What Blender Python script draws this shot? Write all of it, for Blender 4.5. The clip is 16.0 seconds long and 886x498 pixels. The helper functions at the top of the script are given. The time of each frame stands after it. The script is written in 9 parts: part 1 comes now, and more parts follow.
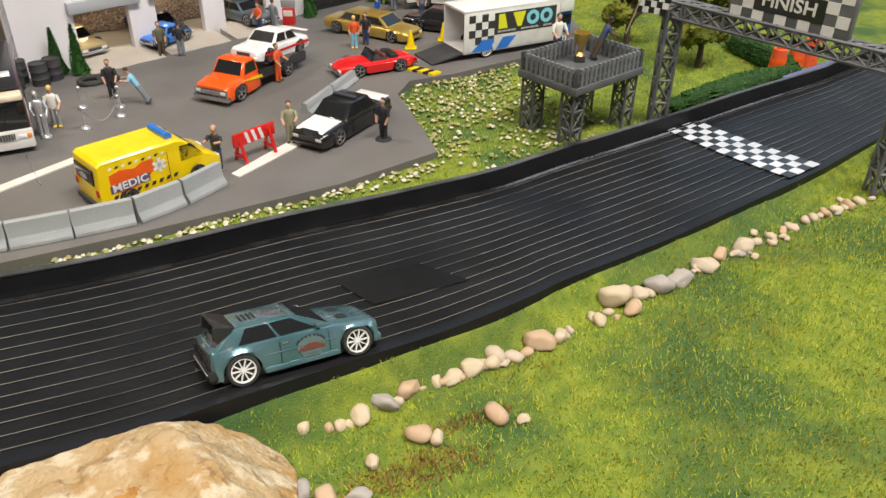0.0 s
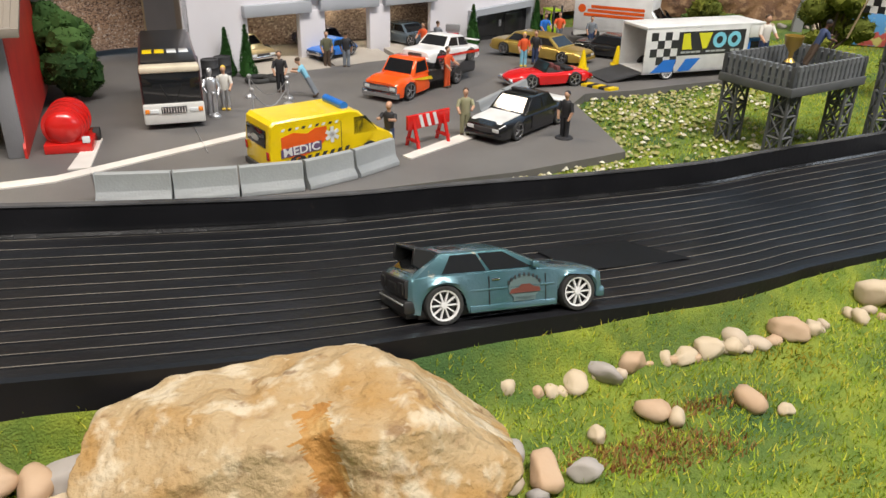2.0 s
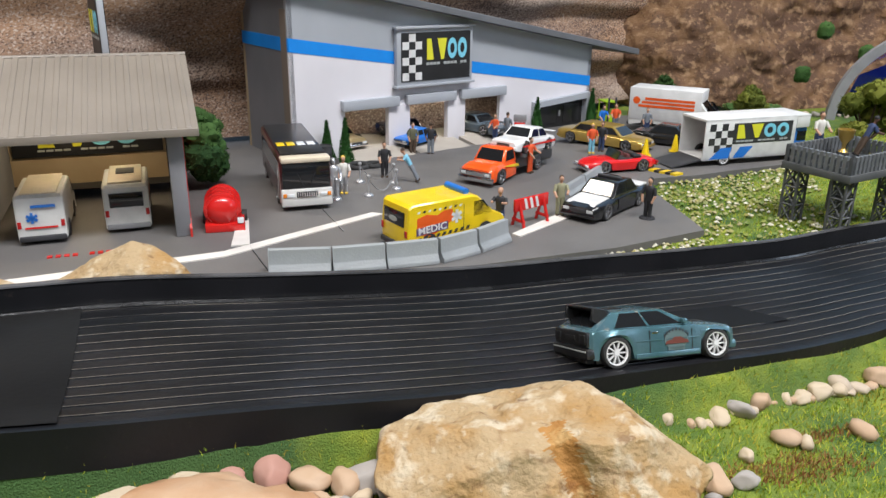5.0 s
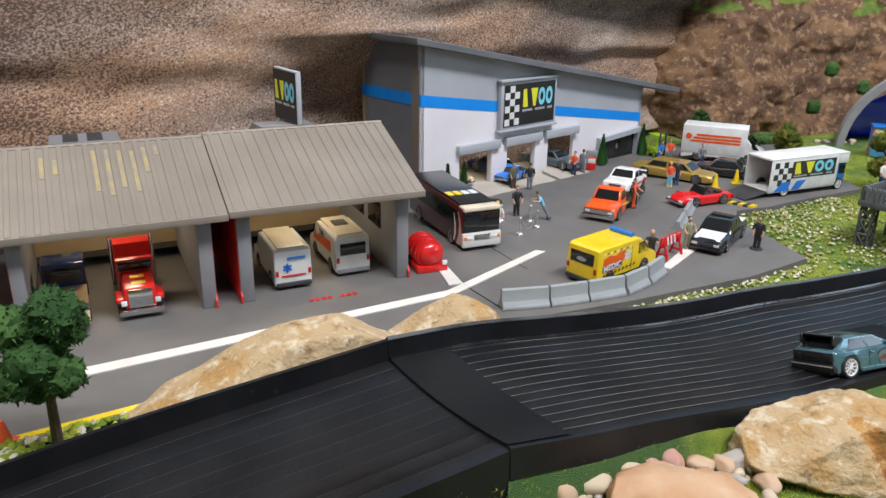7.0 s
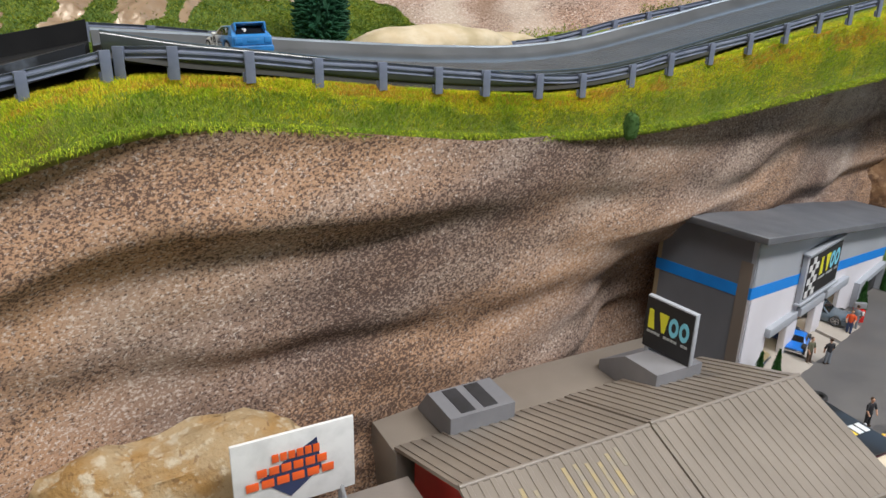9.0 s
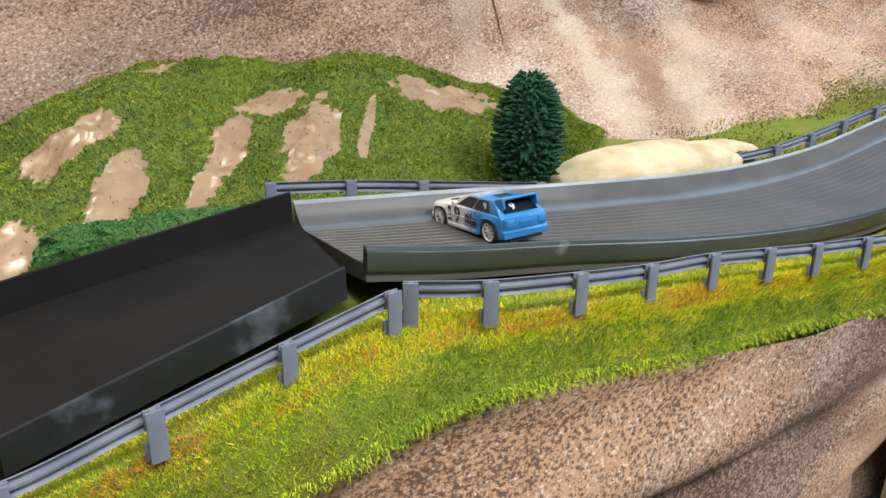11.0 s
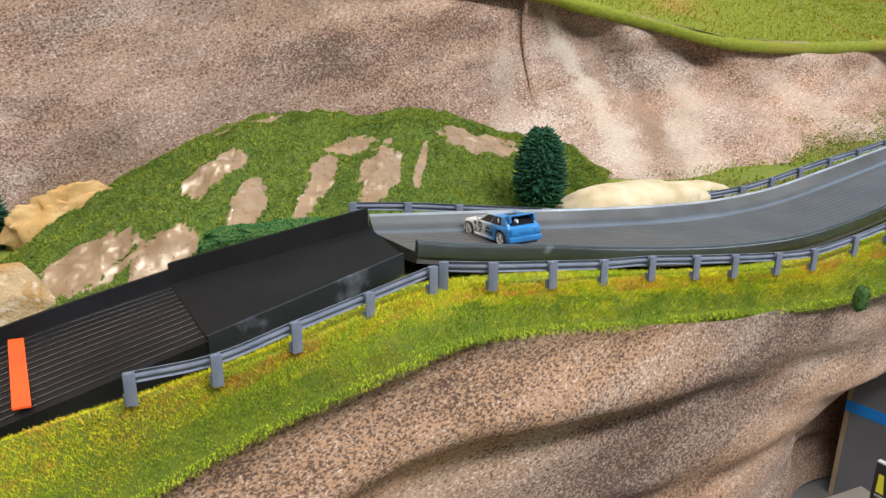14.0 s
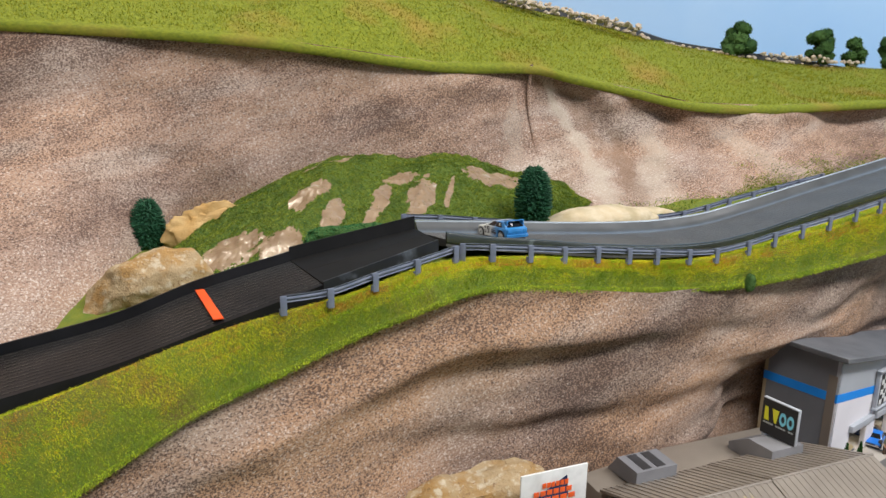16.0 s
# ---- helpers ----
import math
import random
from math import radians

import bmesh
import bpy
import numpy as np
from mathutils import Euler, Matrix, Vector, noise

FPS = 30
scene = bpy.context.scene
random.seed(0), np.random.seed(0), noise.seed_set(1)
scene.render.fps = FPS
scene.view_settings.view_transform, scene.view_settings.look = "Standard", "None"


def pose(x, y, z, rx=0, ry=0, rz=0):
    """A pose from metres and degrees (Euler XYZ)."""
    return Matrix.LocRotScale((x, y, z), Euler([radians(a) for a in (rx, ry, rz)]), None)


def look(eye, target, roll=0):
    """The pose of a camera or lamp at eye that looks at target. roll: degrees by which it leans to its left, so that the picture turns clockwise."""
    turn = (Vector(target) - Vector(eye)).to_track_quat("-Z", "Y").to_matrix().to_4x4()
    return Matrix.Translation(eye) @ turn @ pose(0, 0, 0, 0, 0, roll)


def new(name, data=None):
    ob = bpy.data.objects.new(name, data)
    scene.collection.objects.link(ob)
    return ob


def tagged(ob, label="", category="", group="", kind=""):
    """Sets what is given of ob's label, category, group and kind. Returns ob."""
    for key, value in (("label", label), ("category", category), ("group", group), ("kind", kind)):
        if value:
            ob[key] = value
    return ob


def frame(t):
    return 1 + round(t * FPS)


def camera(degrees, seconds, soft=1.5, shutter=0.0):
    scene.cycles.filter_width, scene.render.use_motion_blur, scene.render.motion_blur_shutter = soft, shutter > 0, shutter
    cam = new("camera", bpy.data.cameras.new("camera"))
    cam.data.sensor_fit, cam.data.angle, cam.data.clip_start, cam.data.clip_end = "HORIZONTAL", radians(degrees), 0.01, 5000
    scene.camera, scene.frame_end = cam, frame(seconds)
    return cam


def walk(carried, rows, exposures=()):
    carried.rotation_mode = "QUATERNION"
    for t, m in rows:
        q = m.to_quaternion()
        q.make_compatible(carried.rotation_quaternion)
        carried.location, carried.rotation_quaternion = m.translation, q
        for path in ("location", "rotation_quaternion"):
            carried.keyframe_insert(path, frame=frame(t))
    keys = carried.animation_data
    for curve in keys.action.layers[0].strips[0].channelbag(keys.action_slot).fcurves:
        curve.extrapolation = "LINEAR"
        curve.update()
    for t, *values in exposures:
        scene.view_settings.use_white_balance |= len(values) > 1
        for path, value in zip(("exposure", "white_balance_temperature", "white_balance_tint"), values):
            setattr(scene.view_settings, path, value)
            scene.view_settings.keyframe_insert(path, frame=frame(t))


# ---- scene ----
cam = camera(59.2, 16.0)
PATH = [
    (0, (0.004, 0.013, 0.189), (0.004, 1.71, -0.87), 0.9),
    (0.5, (-0.007, 0.027, 0.172), (-0.083, 1.726, -0.881), 1.4),
    (1, (-0.013, 0.032, 0.148), (-0.169, 1.748, -0.869), 1.3),
    (1.5, (-0.022, 0.032, 0.131), (-0.243, 1.781, -0.814), 1.4),
    (2, (-0.031, 0.027, 0.126), (-0.316, 1.809, -0.737), 1.2),
    (2.5, (-0.039, 0.021, 0.123), (-0.378, 1.823, -0.677), 1.2),
    (3, (-0.046, 0.014, 0.122), (-0.426, 1.827, -0.633), 1.1),
    (3.5, (-0.05, 0.011, 0.122), (-0.453, 1.831, -0.602), 1.0),
    (3.7, (-0.05, 0.007, 0.125), (-0.455, 1.83, -0.59), 1.0),
    (5.8, (-0.116, -0.074, 0.16), (-0.367, 1.791, -0.517), 0.9),
    (6, (-0.13, -0.086, 0.166), (-0.361, 1.782, -0.51), 1.0),
    (6.5, (-0.168, -0.116, 0.185), (-0.363, 1.754, -0.496), 1.0),
    (7, (-0.219, -0.138, 0.199), (-0.385, 1.733, -0.488), 1.0),
    (7.5, (-0.278, -0.143, 0.225), (-0.422, 1.723, -0.478), 1.0),
    (8, (-0.352, -0.129, 0.252), (-0.474, 1.734, -0.467), 1.3),
    (8.5, (-0.429, -0.093, 0.295), (-0.539, 1.768, -0.431), 1.3),
    (9, (-0.525, -0.037, 0.352), (-0.613, 1.813, -0.402), 1.4),
    (9.5, (-0.593, 0.011, 0.382), (-0.671, 1.867, -0.357), 0.7),
    (10, (-0.635, 0.071, 0.393), (-0.704, 1.929, -0.342), 0.5),
    (12.3, (-0.702, 0.116, 0.408), (-0.801, 1.983, -0.304), 0.7),
    (12.5, (-0.7, 0.104, 0.411), (-0.809, 1.969, -0.302), 0.8),
    (13, (-0.691, 0.055, 0.417), (-0.828, 1.927, -0.276), 1.0),
    (13.5, (-0.678, -0.002, 0.429), (-0.845, 1.876, -0.238), 0.9),
    (14, (-0.662, -0.048, 0.436), (-0.865, 1.836, -0.203), 0.9),
    (14.5, (-0.652, -0.099, 0.449), (-0.881, 1.794, -0.154), 0.9),
    (15, (-0.644, -0.168, 0.457), (-0.896, 1.733, -0.11), 0.8),
    (15.5, (-0.635, -0.246, 0.463), (-0.903, 1.661, -0.078), 0.8),
    (16, (-0.625, -0.311, 0.467), (-0.906, 1.601, -0.049), 0.9),
]
walk(cam, [(t, look(eye, target, roll)) for t, eye, target, roll in PATH], [(0, -0.09, 6800, 10), (2, -0.15, 6550, 10), (3.5, -0.08, 6200, 10), (7, -0.17, 5900, 10), (8, -0.2, 5900, 10), (8.7, -0.3, 6000, 10), (9.5, -0.18, 6150, 10), (10, -0.0, 6200, 10), (12.5, 0.10, 6150, 10), (13.5, 0.10, 6100, 10), (14.5, -0.02, 6080, 10), (15.5, -0.08, 6150, 10), (16, -0.2, 6100, 10)])

# ---------------------------------------------------------------- light: a hobby room with lamps on its ceiling
world = bpy.data.worlds.new("world")
scene.world = world
world.use_nodes = True
world.node_tree.nodes["Background"].inputs[0].default_value = (0.75, 0.82, 1.0, 1)
world.node_tree.nodes["Background"].inputs[1].default_value = 0.05
scene.view_settings.exposure = 0.0


def area_lamp(name, eye, target, size, watts, color):
    data = bpy.data.lights.new(name, "AREA")
    data.shape, data.size, data.size_y, data.energy, data.color = "RECTANGLE", size[0], size[1], watts, color
    ob = new(name, data)
    ob.matrix_world = look(eye, target)
    return ob


area_lamp("ceiling_lamp", (-0.35, -0.7, 1.95), (-0.5, 0.4, 0), (1.2, 0.3), 28, (1.0, 0.94, 0.86))
area_lamp("ceiling_lamp", (0.72, -0.15, 1.95), (0.2, 0.3, 0), (1.2, 0.3), 60, (1.0, 0.95, 0.89))
area_lamp("window_light", (2.66, 0.10, 1.10), (0.0, 0.4, 0.2), (1.2, 0.75), 16, (0.80, 0.90, 1.0))
area_lamp("ceiling_lamp", (-1.3, 0.6, 1.95), (-0.8, 0.6, 0), (0.3, 0.3), 19, (1.0, 0.86, 0.68))

# ---------------------------------------------------------------- helpers for meshes (things are modelled in millimetres)
MM = 0.001


def part(name, bm, material, parent=None, label="", scale=MM, smooth=40, m=None):
    """Link a bmesh as one mesh object under a thing or a part; material: one or a list of slots."""
    if m is not None:
        bm.transform(m)
    if scale != 1:
        bm.transform(Matrix.Scale(scale, 4))
    bmesh.ops.recalc_face_normals(bm, faces=bm.faces)
    me = bpy.data.meshes.new(name)
    bm.to_mesh(me)
    bm.free()
    for mat in (material if isinstance(material, (list, tuple)) else [material]):
        me.materials.append(mat)
    if smooth:
        me.polygons.foreach_set("use_smooth", [True] * len(me.polygons))
        me.set_sharp_from_angle(angle=radians(smooth))
    ob = new(name, me)
    if parent is not None:
        ob.parent = parent
    if label:
        ob["label"] = label
    return ob


def thing(name, m, label, category, group="", kind=""):
    """An Empty at the base of a thing, to which its parts belong."""
    ob = new(name)
    ob.empty_display_size = 0.005
    ob.matrix_world = m
    return tagged(ob, label, category, group, kind)


def at(x, y, z=0.0, turn=0.0, tip=0.0, roll=0.0):
    return pose(x, y, z, tip, roll, turn)


def box(bm, lo, hi, bev=0.0, mi=0, rot=None):
    c = [(a + b) / 2 for a, b in zip(lo, hi)]
    r = bmesh.ops.create_cube(bm, size=1.0)
    m = Matrix.Translation(c) @ (rot if rot is not None else Matrix()) @ Matrix.Diagonal((*[b - a for a, b in zip(lo, hi)], 1))
    bmesh.ops.transform(bm, matrix=m, verts=r["verts"])
    faces = {f for v in r["verts"] for f in v.link_faces}
    for f in faces:
        f.material_index = mi
    if bev:
        edges = {e for v in r["verts"] for e in v.link_edges}
        out = bmesh.ops.bevel(bm, geom=list(edges), offset=bev, segments=2, affect="EDGES", profile=0.5)
        for f in out["faces"]:
            f.material_index = mi
    return bm


def rod(bm, p0, p1, r0, r1=None, seg=12, mi=0, caps=True):
    r1 = r0 if r1 is None else r1
    p0, p1 = Vector(p0), Vector(p1)
    d = p1 - p0
    r = bmesh.ops.create_cone(bm, cap_ends=caps, segments=seg, radius1=r0, radius2=r1, depth=d.length)
    m = Matrix.Translation((p0 + p1) / 2) @ d.to_track_quat("Z", "Y").to_matrix().to_4x4()
    bmesh.ops.transform(bm, matrix=m, verts=r["verts"])
    for f in {f for v in r["verts"] for f in v.link_faces}:
        f.material_index = mi
    return bm


def ball(bm, c, r, squash=(1, 1, 1), sub=2, mi=0):
    o = bmesh.ops.create_icosphere(bm, subdivisions=sub, radius=1.0)
    rr = r if isinstance(r, (tuple, list)) else (r * squash[0], r * squash[1], r * squash[2])
    bmesh.ops.transform(bm, matrix=Matrix.Translation(c) @ Matrix.Diagonal((*rr, 1)), verts=o["verts"])
    for f in {f for v in o["verts"] for f in v.link_faces}:
        f.material_index = mi
    return bm


def loft(bm, rings, closed=True, caps=True, mi=0, columns=()):
    """Skin equal rings of points one after the other; columns: those that take the second slot."""
    vs = [[bm.verts.new(p) for p in ring] for ring in rings]
    n = len(rings[0])
    for a, b in zip(vs, vs[1:]):
        for i in range(n if closed else n - 1):
            j = (i + 1) % n
            f = bm.faces.new((a[i], a[j], b[j], b[i]))
            f.material_index = columns[i] if isinstance(columns, dict) and i in columns else (1 if i in columns else mi)
    if caps and closed:
        bm.faces.new(vs[0]).material_index = mi
        bm.faces.new(vs[-1]).material_index = mi
    return vs


def prism(bm, pts, lo, hi, axis=1, mi=0):
    """A polygon pushed out along an axis from lo to hi."""
    def put(p, h):
        q = list(p)
        q.insert(axis, h)
        return q
    a = [bm.verts.new(put(p, lo)) for p in pts]
    b = [bm.verts.new(put(p, hi)) for p in pts]
    n = len(pts)
    for i in range(n):
        bm.faces.new((a[i], a[(i + 1) % n], b[(i + 1) % n], b[i])).material_index = mi
    bm.faces.new(a).material_index = mi
    bm.faces.new(b).material_index = mi
    return bm


def smoothline(pts, n):
    """n points evenly along a soft curve through pts (Catmull-Rom)."""
    P = [Vector(p) for p in pts]
    P = [2 * P[0] - P[1]] + P + [2 * P[-1] - P[-2]]
    fine = []
    for i in range(1, len(P) - 2):
        for k in range(24):
            t = k / 24
            a, b, c, d = P[i - 1:i + 3]
            fine.append(0.5 * ((2 * b) + (c - a) * t + (2 * a - 5 * b + 4 * c - d) * t * t + (3 * b - a - 3 * c + d) * t ** 3))
    fine.append(P[-2])
    run = [0.0]
    for a, b in zip(fine, fine[1:]):
        run.append(run[-1] + (b - a).length)
    out = []
    for k in range(n):
        s = run[-1] * k / (n - 1)
        i = int(np.searchsorted(run, s))
        i = min(max(i, 1), len(run) - 1)
        w = (s - run[i - 1]) / max(run[i] - run[i - 1], 1e-12)
        out.append(fine[i - 1].lerp(fine[i], w))
    return out


def grid_mesh(name, pts, material, parent=None, label="", smooth=60):
    """A sheet from rows of points in metres."""
    rows, cols = len(pts), len(pts[0])
    me = bpy.data.meshes.new(name)
    me.from_pydata([tuple(p) for r in pts for p in r], [], [(i * cols + j, i * cols + j + 1, (i + 1) * cols + j + 1, (i + 1) * cols + j) for i in range(rows - 1) for j in range(cols - 1)])
    me.materials.append(material)
    me.polygons.foreach_set("use_smooth", [True] * len(me.polygons))
    ob = new(name, me)
    if parent is not None:
        ob.parent = parent
    if label:
        ob["label"] = label
    return ob


def fbm(x, y, z=0.0, o=4):
    return noise.fractal(Vector((x, y, z)), 1.0, 2.0, o)


def words(name, text, size, material, parent, m, label="", depth=0.15, sx=1.0):
    """Raised lettering in the built-in font, turned into a mesh; size in mm."""
    cu = bpy.data.curves.new(name, "FONT")
    cu.offset = 0.018 * size
    cu.body, cu.size, cu.extrude, cu.align_x, cu.align_y, cu.resolution_u = text, size, depth, "CENTER", "CENTER", 3
    tmp = bpy.data.objects.new(name, cu)
    me = bpy.data.meshes.new_from_object(tmp)
    bpy.data.objects.remove(tmp)
    me.transform(Matrix.Scale(MM, 4) @ Matrix.Diagonal((sx, 1, 1, 1)))
    me.materials.clear()
    me.materials.append(material)
    ob = new(name, me)
    ob.parent = parent
    ob.matrix_local = m
    if label:
        ob["label"] = label
    return ob


# ---------------------------------------------------------------- materials
def mat(name, color, rough=0.5, metal=0.0, color2=None, scale=60.0, bump=0.0, bscale=300.0, coat=0.0, detail=5.0, lo=0.35, hi=0.65, spec=0.5, alpha=None, third=None, tscale=12.0, tlo=0.45, thi=0.6):
    """A surface with two colours mixed by noise (scale per metre), a third in larger patches, and a fine relief."""
    m = bpy.data.materials.new(name)
    m.use_nodes = True
    nt = m.node_tree
    b = nt.nodes["Principled BSDF"]
    b.inputs["Roughness"].default_value, b.inputs["Metallic"].default_value = rough, metal
    b.inputs["Coat Weight"].default_value = coat
    b.inputs["Specular IOR Level"].default_value = spec
    b.inputs["Base Color"].default_value = (*color, 1)
    co = nt.nodes.new("ShaderNodeTexCoord")

    def noise_at(s, d=5.0):
        n = nt.nodes.new("ShaderNodeTexNoise")
        n.inputs["Scale"].default_value, n.inputs["Detail"].default_value = s, d
        nt.links.new(co.outputs["Object"], n.inputs["Vector"])
        return n.outputs["Fac"]

    def mix(fac, a, c, f0, f1):
        r = nt.nodes.new("ShaderNodeMapRange")
        r.inputs["From Min"].default_value, r.inputs["From Max"].default_value = f0, f1
        nt.links.new(fac, r.inputs["Value"])
        x = nt.nodes.new("ShaderNodeMix")
        x.data_type = "RGBA"
        nt.links.new(r.outputs["Result"], x.inputs["Factor"])
        for sock, v in ((x.inputs["A"], a), (x.inputs["B"], c)):
            if isinstance(v, tuple):
                sock.default_value = (*v, 1)
            else:
                nt.links.new(v, sock)
        return x.outputs["Result"]

    col = color
    if color2 is not None:
        col = mix(noise_at(scale, detail), color, color2, lo, hi)
    if third is not None:
        col = mix(noise_at(tscale, 6.0), col, third, tlo, thi)
    if not isinstance(col, tuple):
        nt.links.new(col, b.inputs["Base Color"])
    if bump:
        n = nt.nodes.new("ShaderNodeBump")
        n.inputs["Strength"].default_value, n.inputs["Distance"].default_value = bump, 0.001
        nt.links.new(noise_at(bscale, 6.0), n.inputs["Height"])
        nt.links.new(n.outputs["Normal"], b.inputs["Normal"])
    return m


def paint(name, color, rough=0.3, metal=0.0, coat=0.4):
    """Die-cast paint or plastic, with faint soiling."""
    dark = tuple(c * 0.82 for c in color)
    return mat(name, color, rough, metal, dark, scale=90, lo=0.45, hi=0.75, coat=coat, bump=0.05, bscale=900)


M_grass = mat("grass", (0.115, 0.185, 0.02), 0.9, 0, (0.24, 0.29, 0.03), scale=120, bump=1.0, bscale=1800, third=(0.05, 0.11, 0.025), tscale=14)
M_grass_up = mat("grass_yellow", (0.19, 0.22, 0.018), 0.9, 0, (0.13, 0.19, 0.02), scale=110, bump=1.0, bscale=1800, third=(0.17, 0.13, 0.03), tscale=16, tlo=0.5, thi=0.7)
M_hill = mat("hill_turf", (0.135, 0.17, 0.008), 0.9, 0, (0.22, 0.245, 0.011), scale=200, bump=1.0, bscale=900, third=(0.30, 0.21, 0.035), tscale=9, tlo=0.52, thi=0.74)
M_lot = mat("lot_asphalt", (0.112, 0.106, 0.104), 0.62, 0, (0.138, 0.131, 0.127), scale=25, bump=0.15, bscale=2500, third=(0.155, 0.142, 0.13), tscale=9, tlo=0.5, thi=0.75)
M_slab = mat("slab_edge", (0.13, 0.12, 0.115), 0.8, 0, (0.17, 0.16, 0.15), scale=60)
M_ramp = mat("ramp_black", (0.0065, 0.0065, 0.007), 0.6, 0, (0.012, 0.012, 0.0125), scale=22, bump=0.08, bscale=400, spec=0.14)
M_track = mat("track_black", (0.007, 0.0072, 0.0085), 0.34, 0, (0.013, 0.013, 0.015), scale=30, bump=0.12, bscale=500, spec=0.2, third=(0.022, 0.02, 0.019), tscale=260, tlo=0.66, thi=0.74)
M_rim_black = mat("shiny_black", (0.010, 0.010, 0.011), 0.16, 0, (0.03, 0.03, 0.031), scale=60, bump=0.1, bscale=400, lo=0.5, hi=0.7)
# bluish-white reflection on the bend's rim, painted as its base colour
M_rim_sheen = mat("rim_sheen", (0.40, 0.45, 0.50), 0.2, 0, (0.28, 0.32, 0.36), scale=30, coat=0.4)
# black rim made lighter: its bright edge highlight is in the colour
M_rim_lit = mat("black_rim_highlight", (0.10, 0.10, 0.105), 0.25, 0, (0.02, 0.02, 0.021), scale=35, lo=0.4, hi=0.7)
M_track_grey = mat("track_grey", (0.052, 0.050, 0.048), 0.45, 0, (0.068, 0.066, 0.063), scale=30, bump=0.1, bscale=500)
M_rib_grey = mat("worn_rib_grey", (0.15, 0.145, 0.135), 0.35, 0, (0.085, 0.082, 0.078), scale=25, lo=0.42, hi=0.6)
M_wall_dark = mat("bend_wall_dark", (0.028, 0.034, 0.034), 0.2, 0, (0.045, 0.052, 0.052), scale=20, coat=0.3, bump=0.05, bscale=300, third=(0.16, 0.19, 0.20), tscale=45, tlo=0.66, thi=0.78)
M_scuffed = mat("scuffed_black", (0.010, 0.011, 0.015), 0.35, 0, (0.018, 0.020, 0.026), scale=40, bump=0.1, bscale=400, third=(0.14, 0.16, 0.20), tscale=55, tlo=0.54, thi=0.78)
M_white = paint("white_paint", (0.72, 0.72, 0.72), 0.5, coat=0.1)
M_chalk = mat("white_tape", (0.70, 0.66, 0.62), 0.7, 0, (0.60, 0.56, 0.52), scale=60)
M_black = paint("black_plastic", (0.015, 0.015, 0.016), 0.4)
M_dark = mat("dark_plastic", (0.03, 0.03, 0.032), 0.6, 0, (0.045, 0.045, 0.05), scale=80)
M_grey = mat("grey_plastic", (0.22, 0.22, 0.23), 0.6, 0, (0.27, 0.27, 0.28), scale=60, bump=0.1, bscale=900)
M_gloss_grey = mat("track_wall_grey", (0.062, 0.064, 0.066), 0.30, 0, (0.085, 0.088, 0.092), scale=40, coat=1.0, bump=0.04, bscale=200, spec=0.8)
M_steel = mat("guardrail_grey", (0.125, 0.145, 0.205), 0.36, 0, (0.185, 0.205, 0.265), scale=70, bump=0.1, bscale=900)


def rock_mat(name, cream, gold, pale, dark, gold_lo=0.46, gold_hi=0.60):
    """Broken limestone: cream and gold stains, pale crystalline veins, dark pits and a grainy relief."""
    m = mat(name, cream, 0.78, 0, gold, scale=38, lo=gold_lo, hi=gold_hi, detail=6.0, third=pale, tscale=120, tlo=0.54, thi=0.66, spec=0.4)
    nt = m.node_tree
    b = nt.nodes["Principled BSDF"]
    col = b.inputs["Base Color"].links[0].from_socket
    co = nt.nodes.new("ShaderNodeTexCoord")

    def fac(sc, dt, distort=0.0):
        nd = nt.nodes.new("ShaderNodeTexNoise")
        nd.inputs["Scale"].default_value, nd.inputs["Detail"].default_value, nd.inputs["Distortion"].default_value = sc, dt, distort
        nt.links.new(co.outputs["Object"], nd.inputs["Vector"])
        return nd.outputs["Fac"]

    for sc, dist, lo, hi, k, to in ((190, 0.5, 0.62, 0.70, 0.7, dark), (70, 1.5, 0.60, 0.70, 0.5, dark), (260, 0.0, 0.60, 0.68, 0.6, pale)):
        r = nt.nodes.new("ShaderNodeMapRange")
        r.inputs["From Min"].default_value, r.inputs["From Max"].default_value, r.inputs["To Max"].default_value = lo, hi, k
        nt.links.new(fac(sc, 5.0, dist), r.inputs["Value"])
        x = nt.nodes.new("ShaderNodeMix")
        x.data_type = "RGBA"
        nt.links.new(r.outputs["Result"], x.inputs["Factor"])
        nt.links.new(col, x.inputs["A"])
        x.inputs["B"].default_value = (*to, 1)
        col = x.outputs["Result"]
    nt.links.new(col, b.inputs["Base Color"])
    last = None
    for sc, depth, k in ((130, 0.0022, 0.8), (520, 0.0008, 0.8)):
        n = nt.nodes.new("ShaderNodeBump")
        n.inputs["Strength"].default_value, n.inputs["Distance"].default_value = k, depth
        nt.links.new(fac(sc, 6.0), n.inputs["Height"])
        if last is not None:
            nt.links.new(last, n.inputs["Normal"])
        last = n.outputs["Normal"]
    nt.links.new(last, b.inputs["Normal"])
    return m


M_rock = rock_mat("sandstone", (0.40, 0.29, 0.16), (0.36, 0.21, 0.072), (0.54, 0.45, 0.32), (0.18, 0.095, 0.04))
M_rock_rust = rock_mat("rusty_sandstone", (0.38, 0.19, 0.05), (0.24, 0.09, 0.018), (0.46, 0.30, 0.12), (0.09, 0.035, 0.012))
M_pebble = mat("pebble", (0.42, 0.33, 0.24), 0.7, 0, (0.52, 0.45, 0.36), scale=90, bump=0.3, bscale=600)


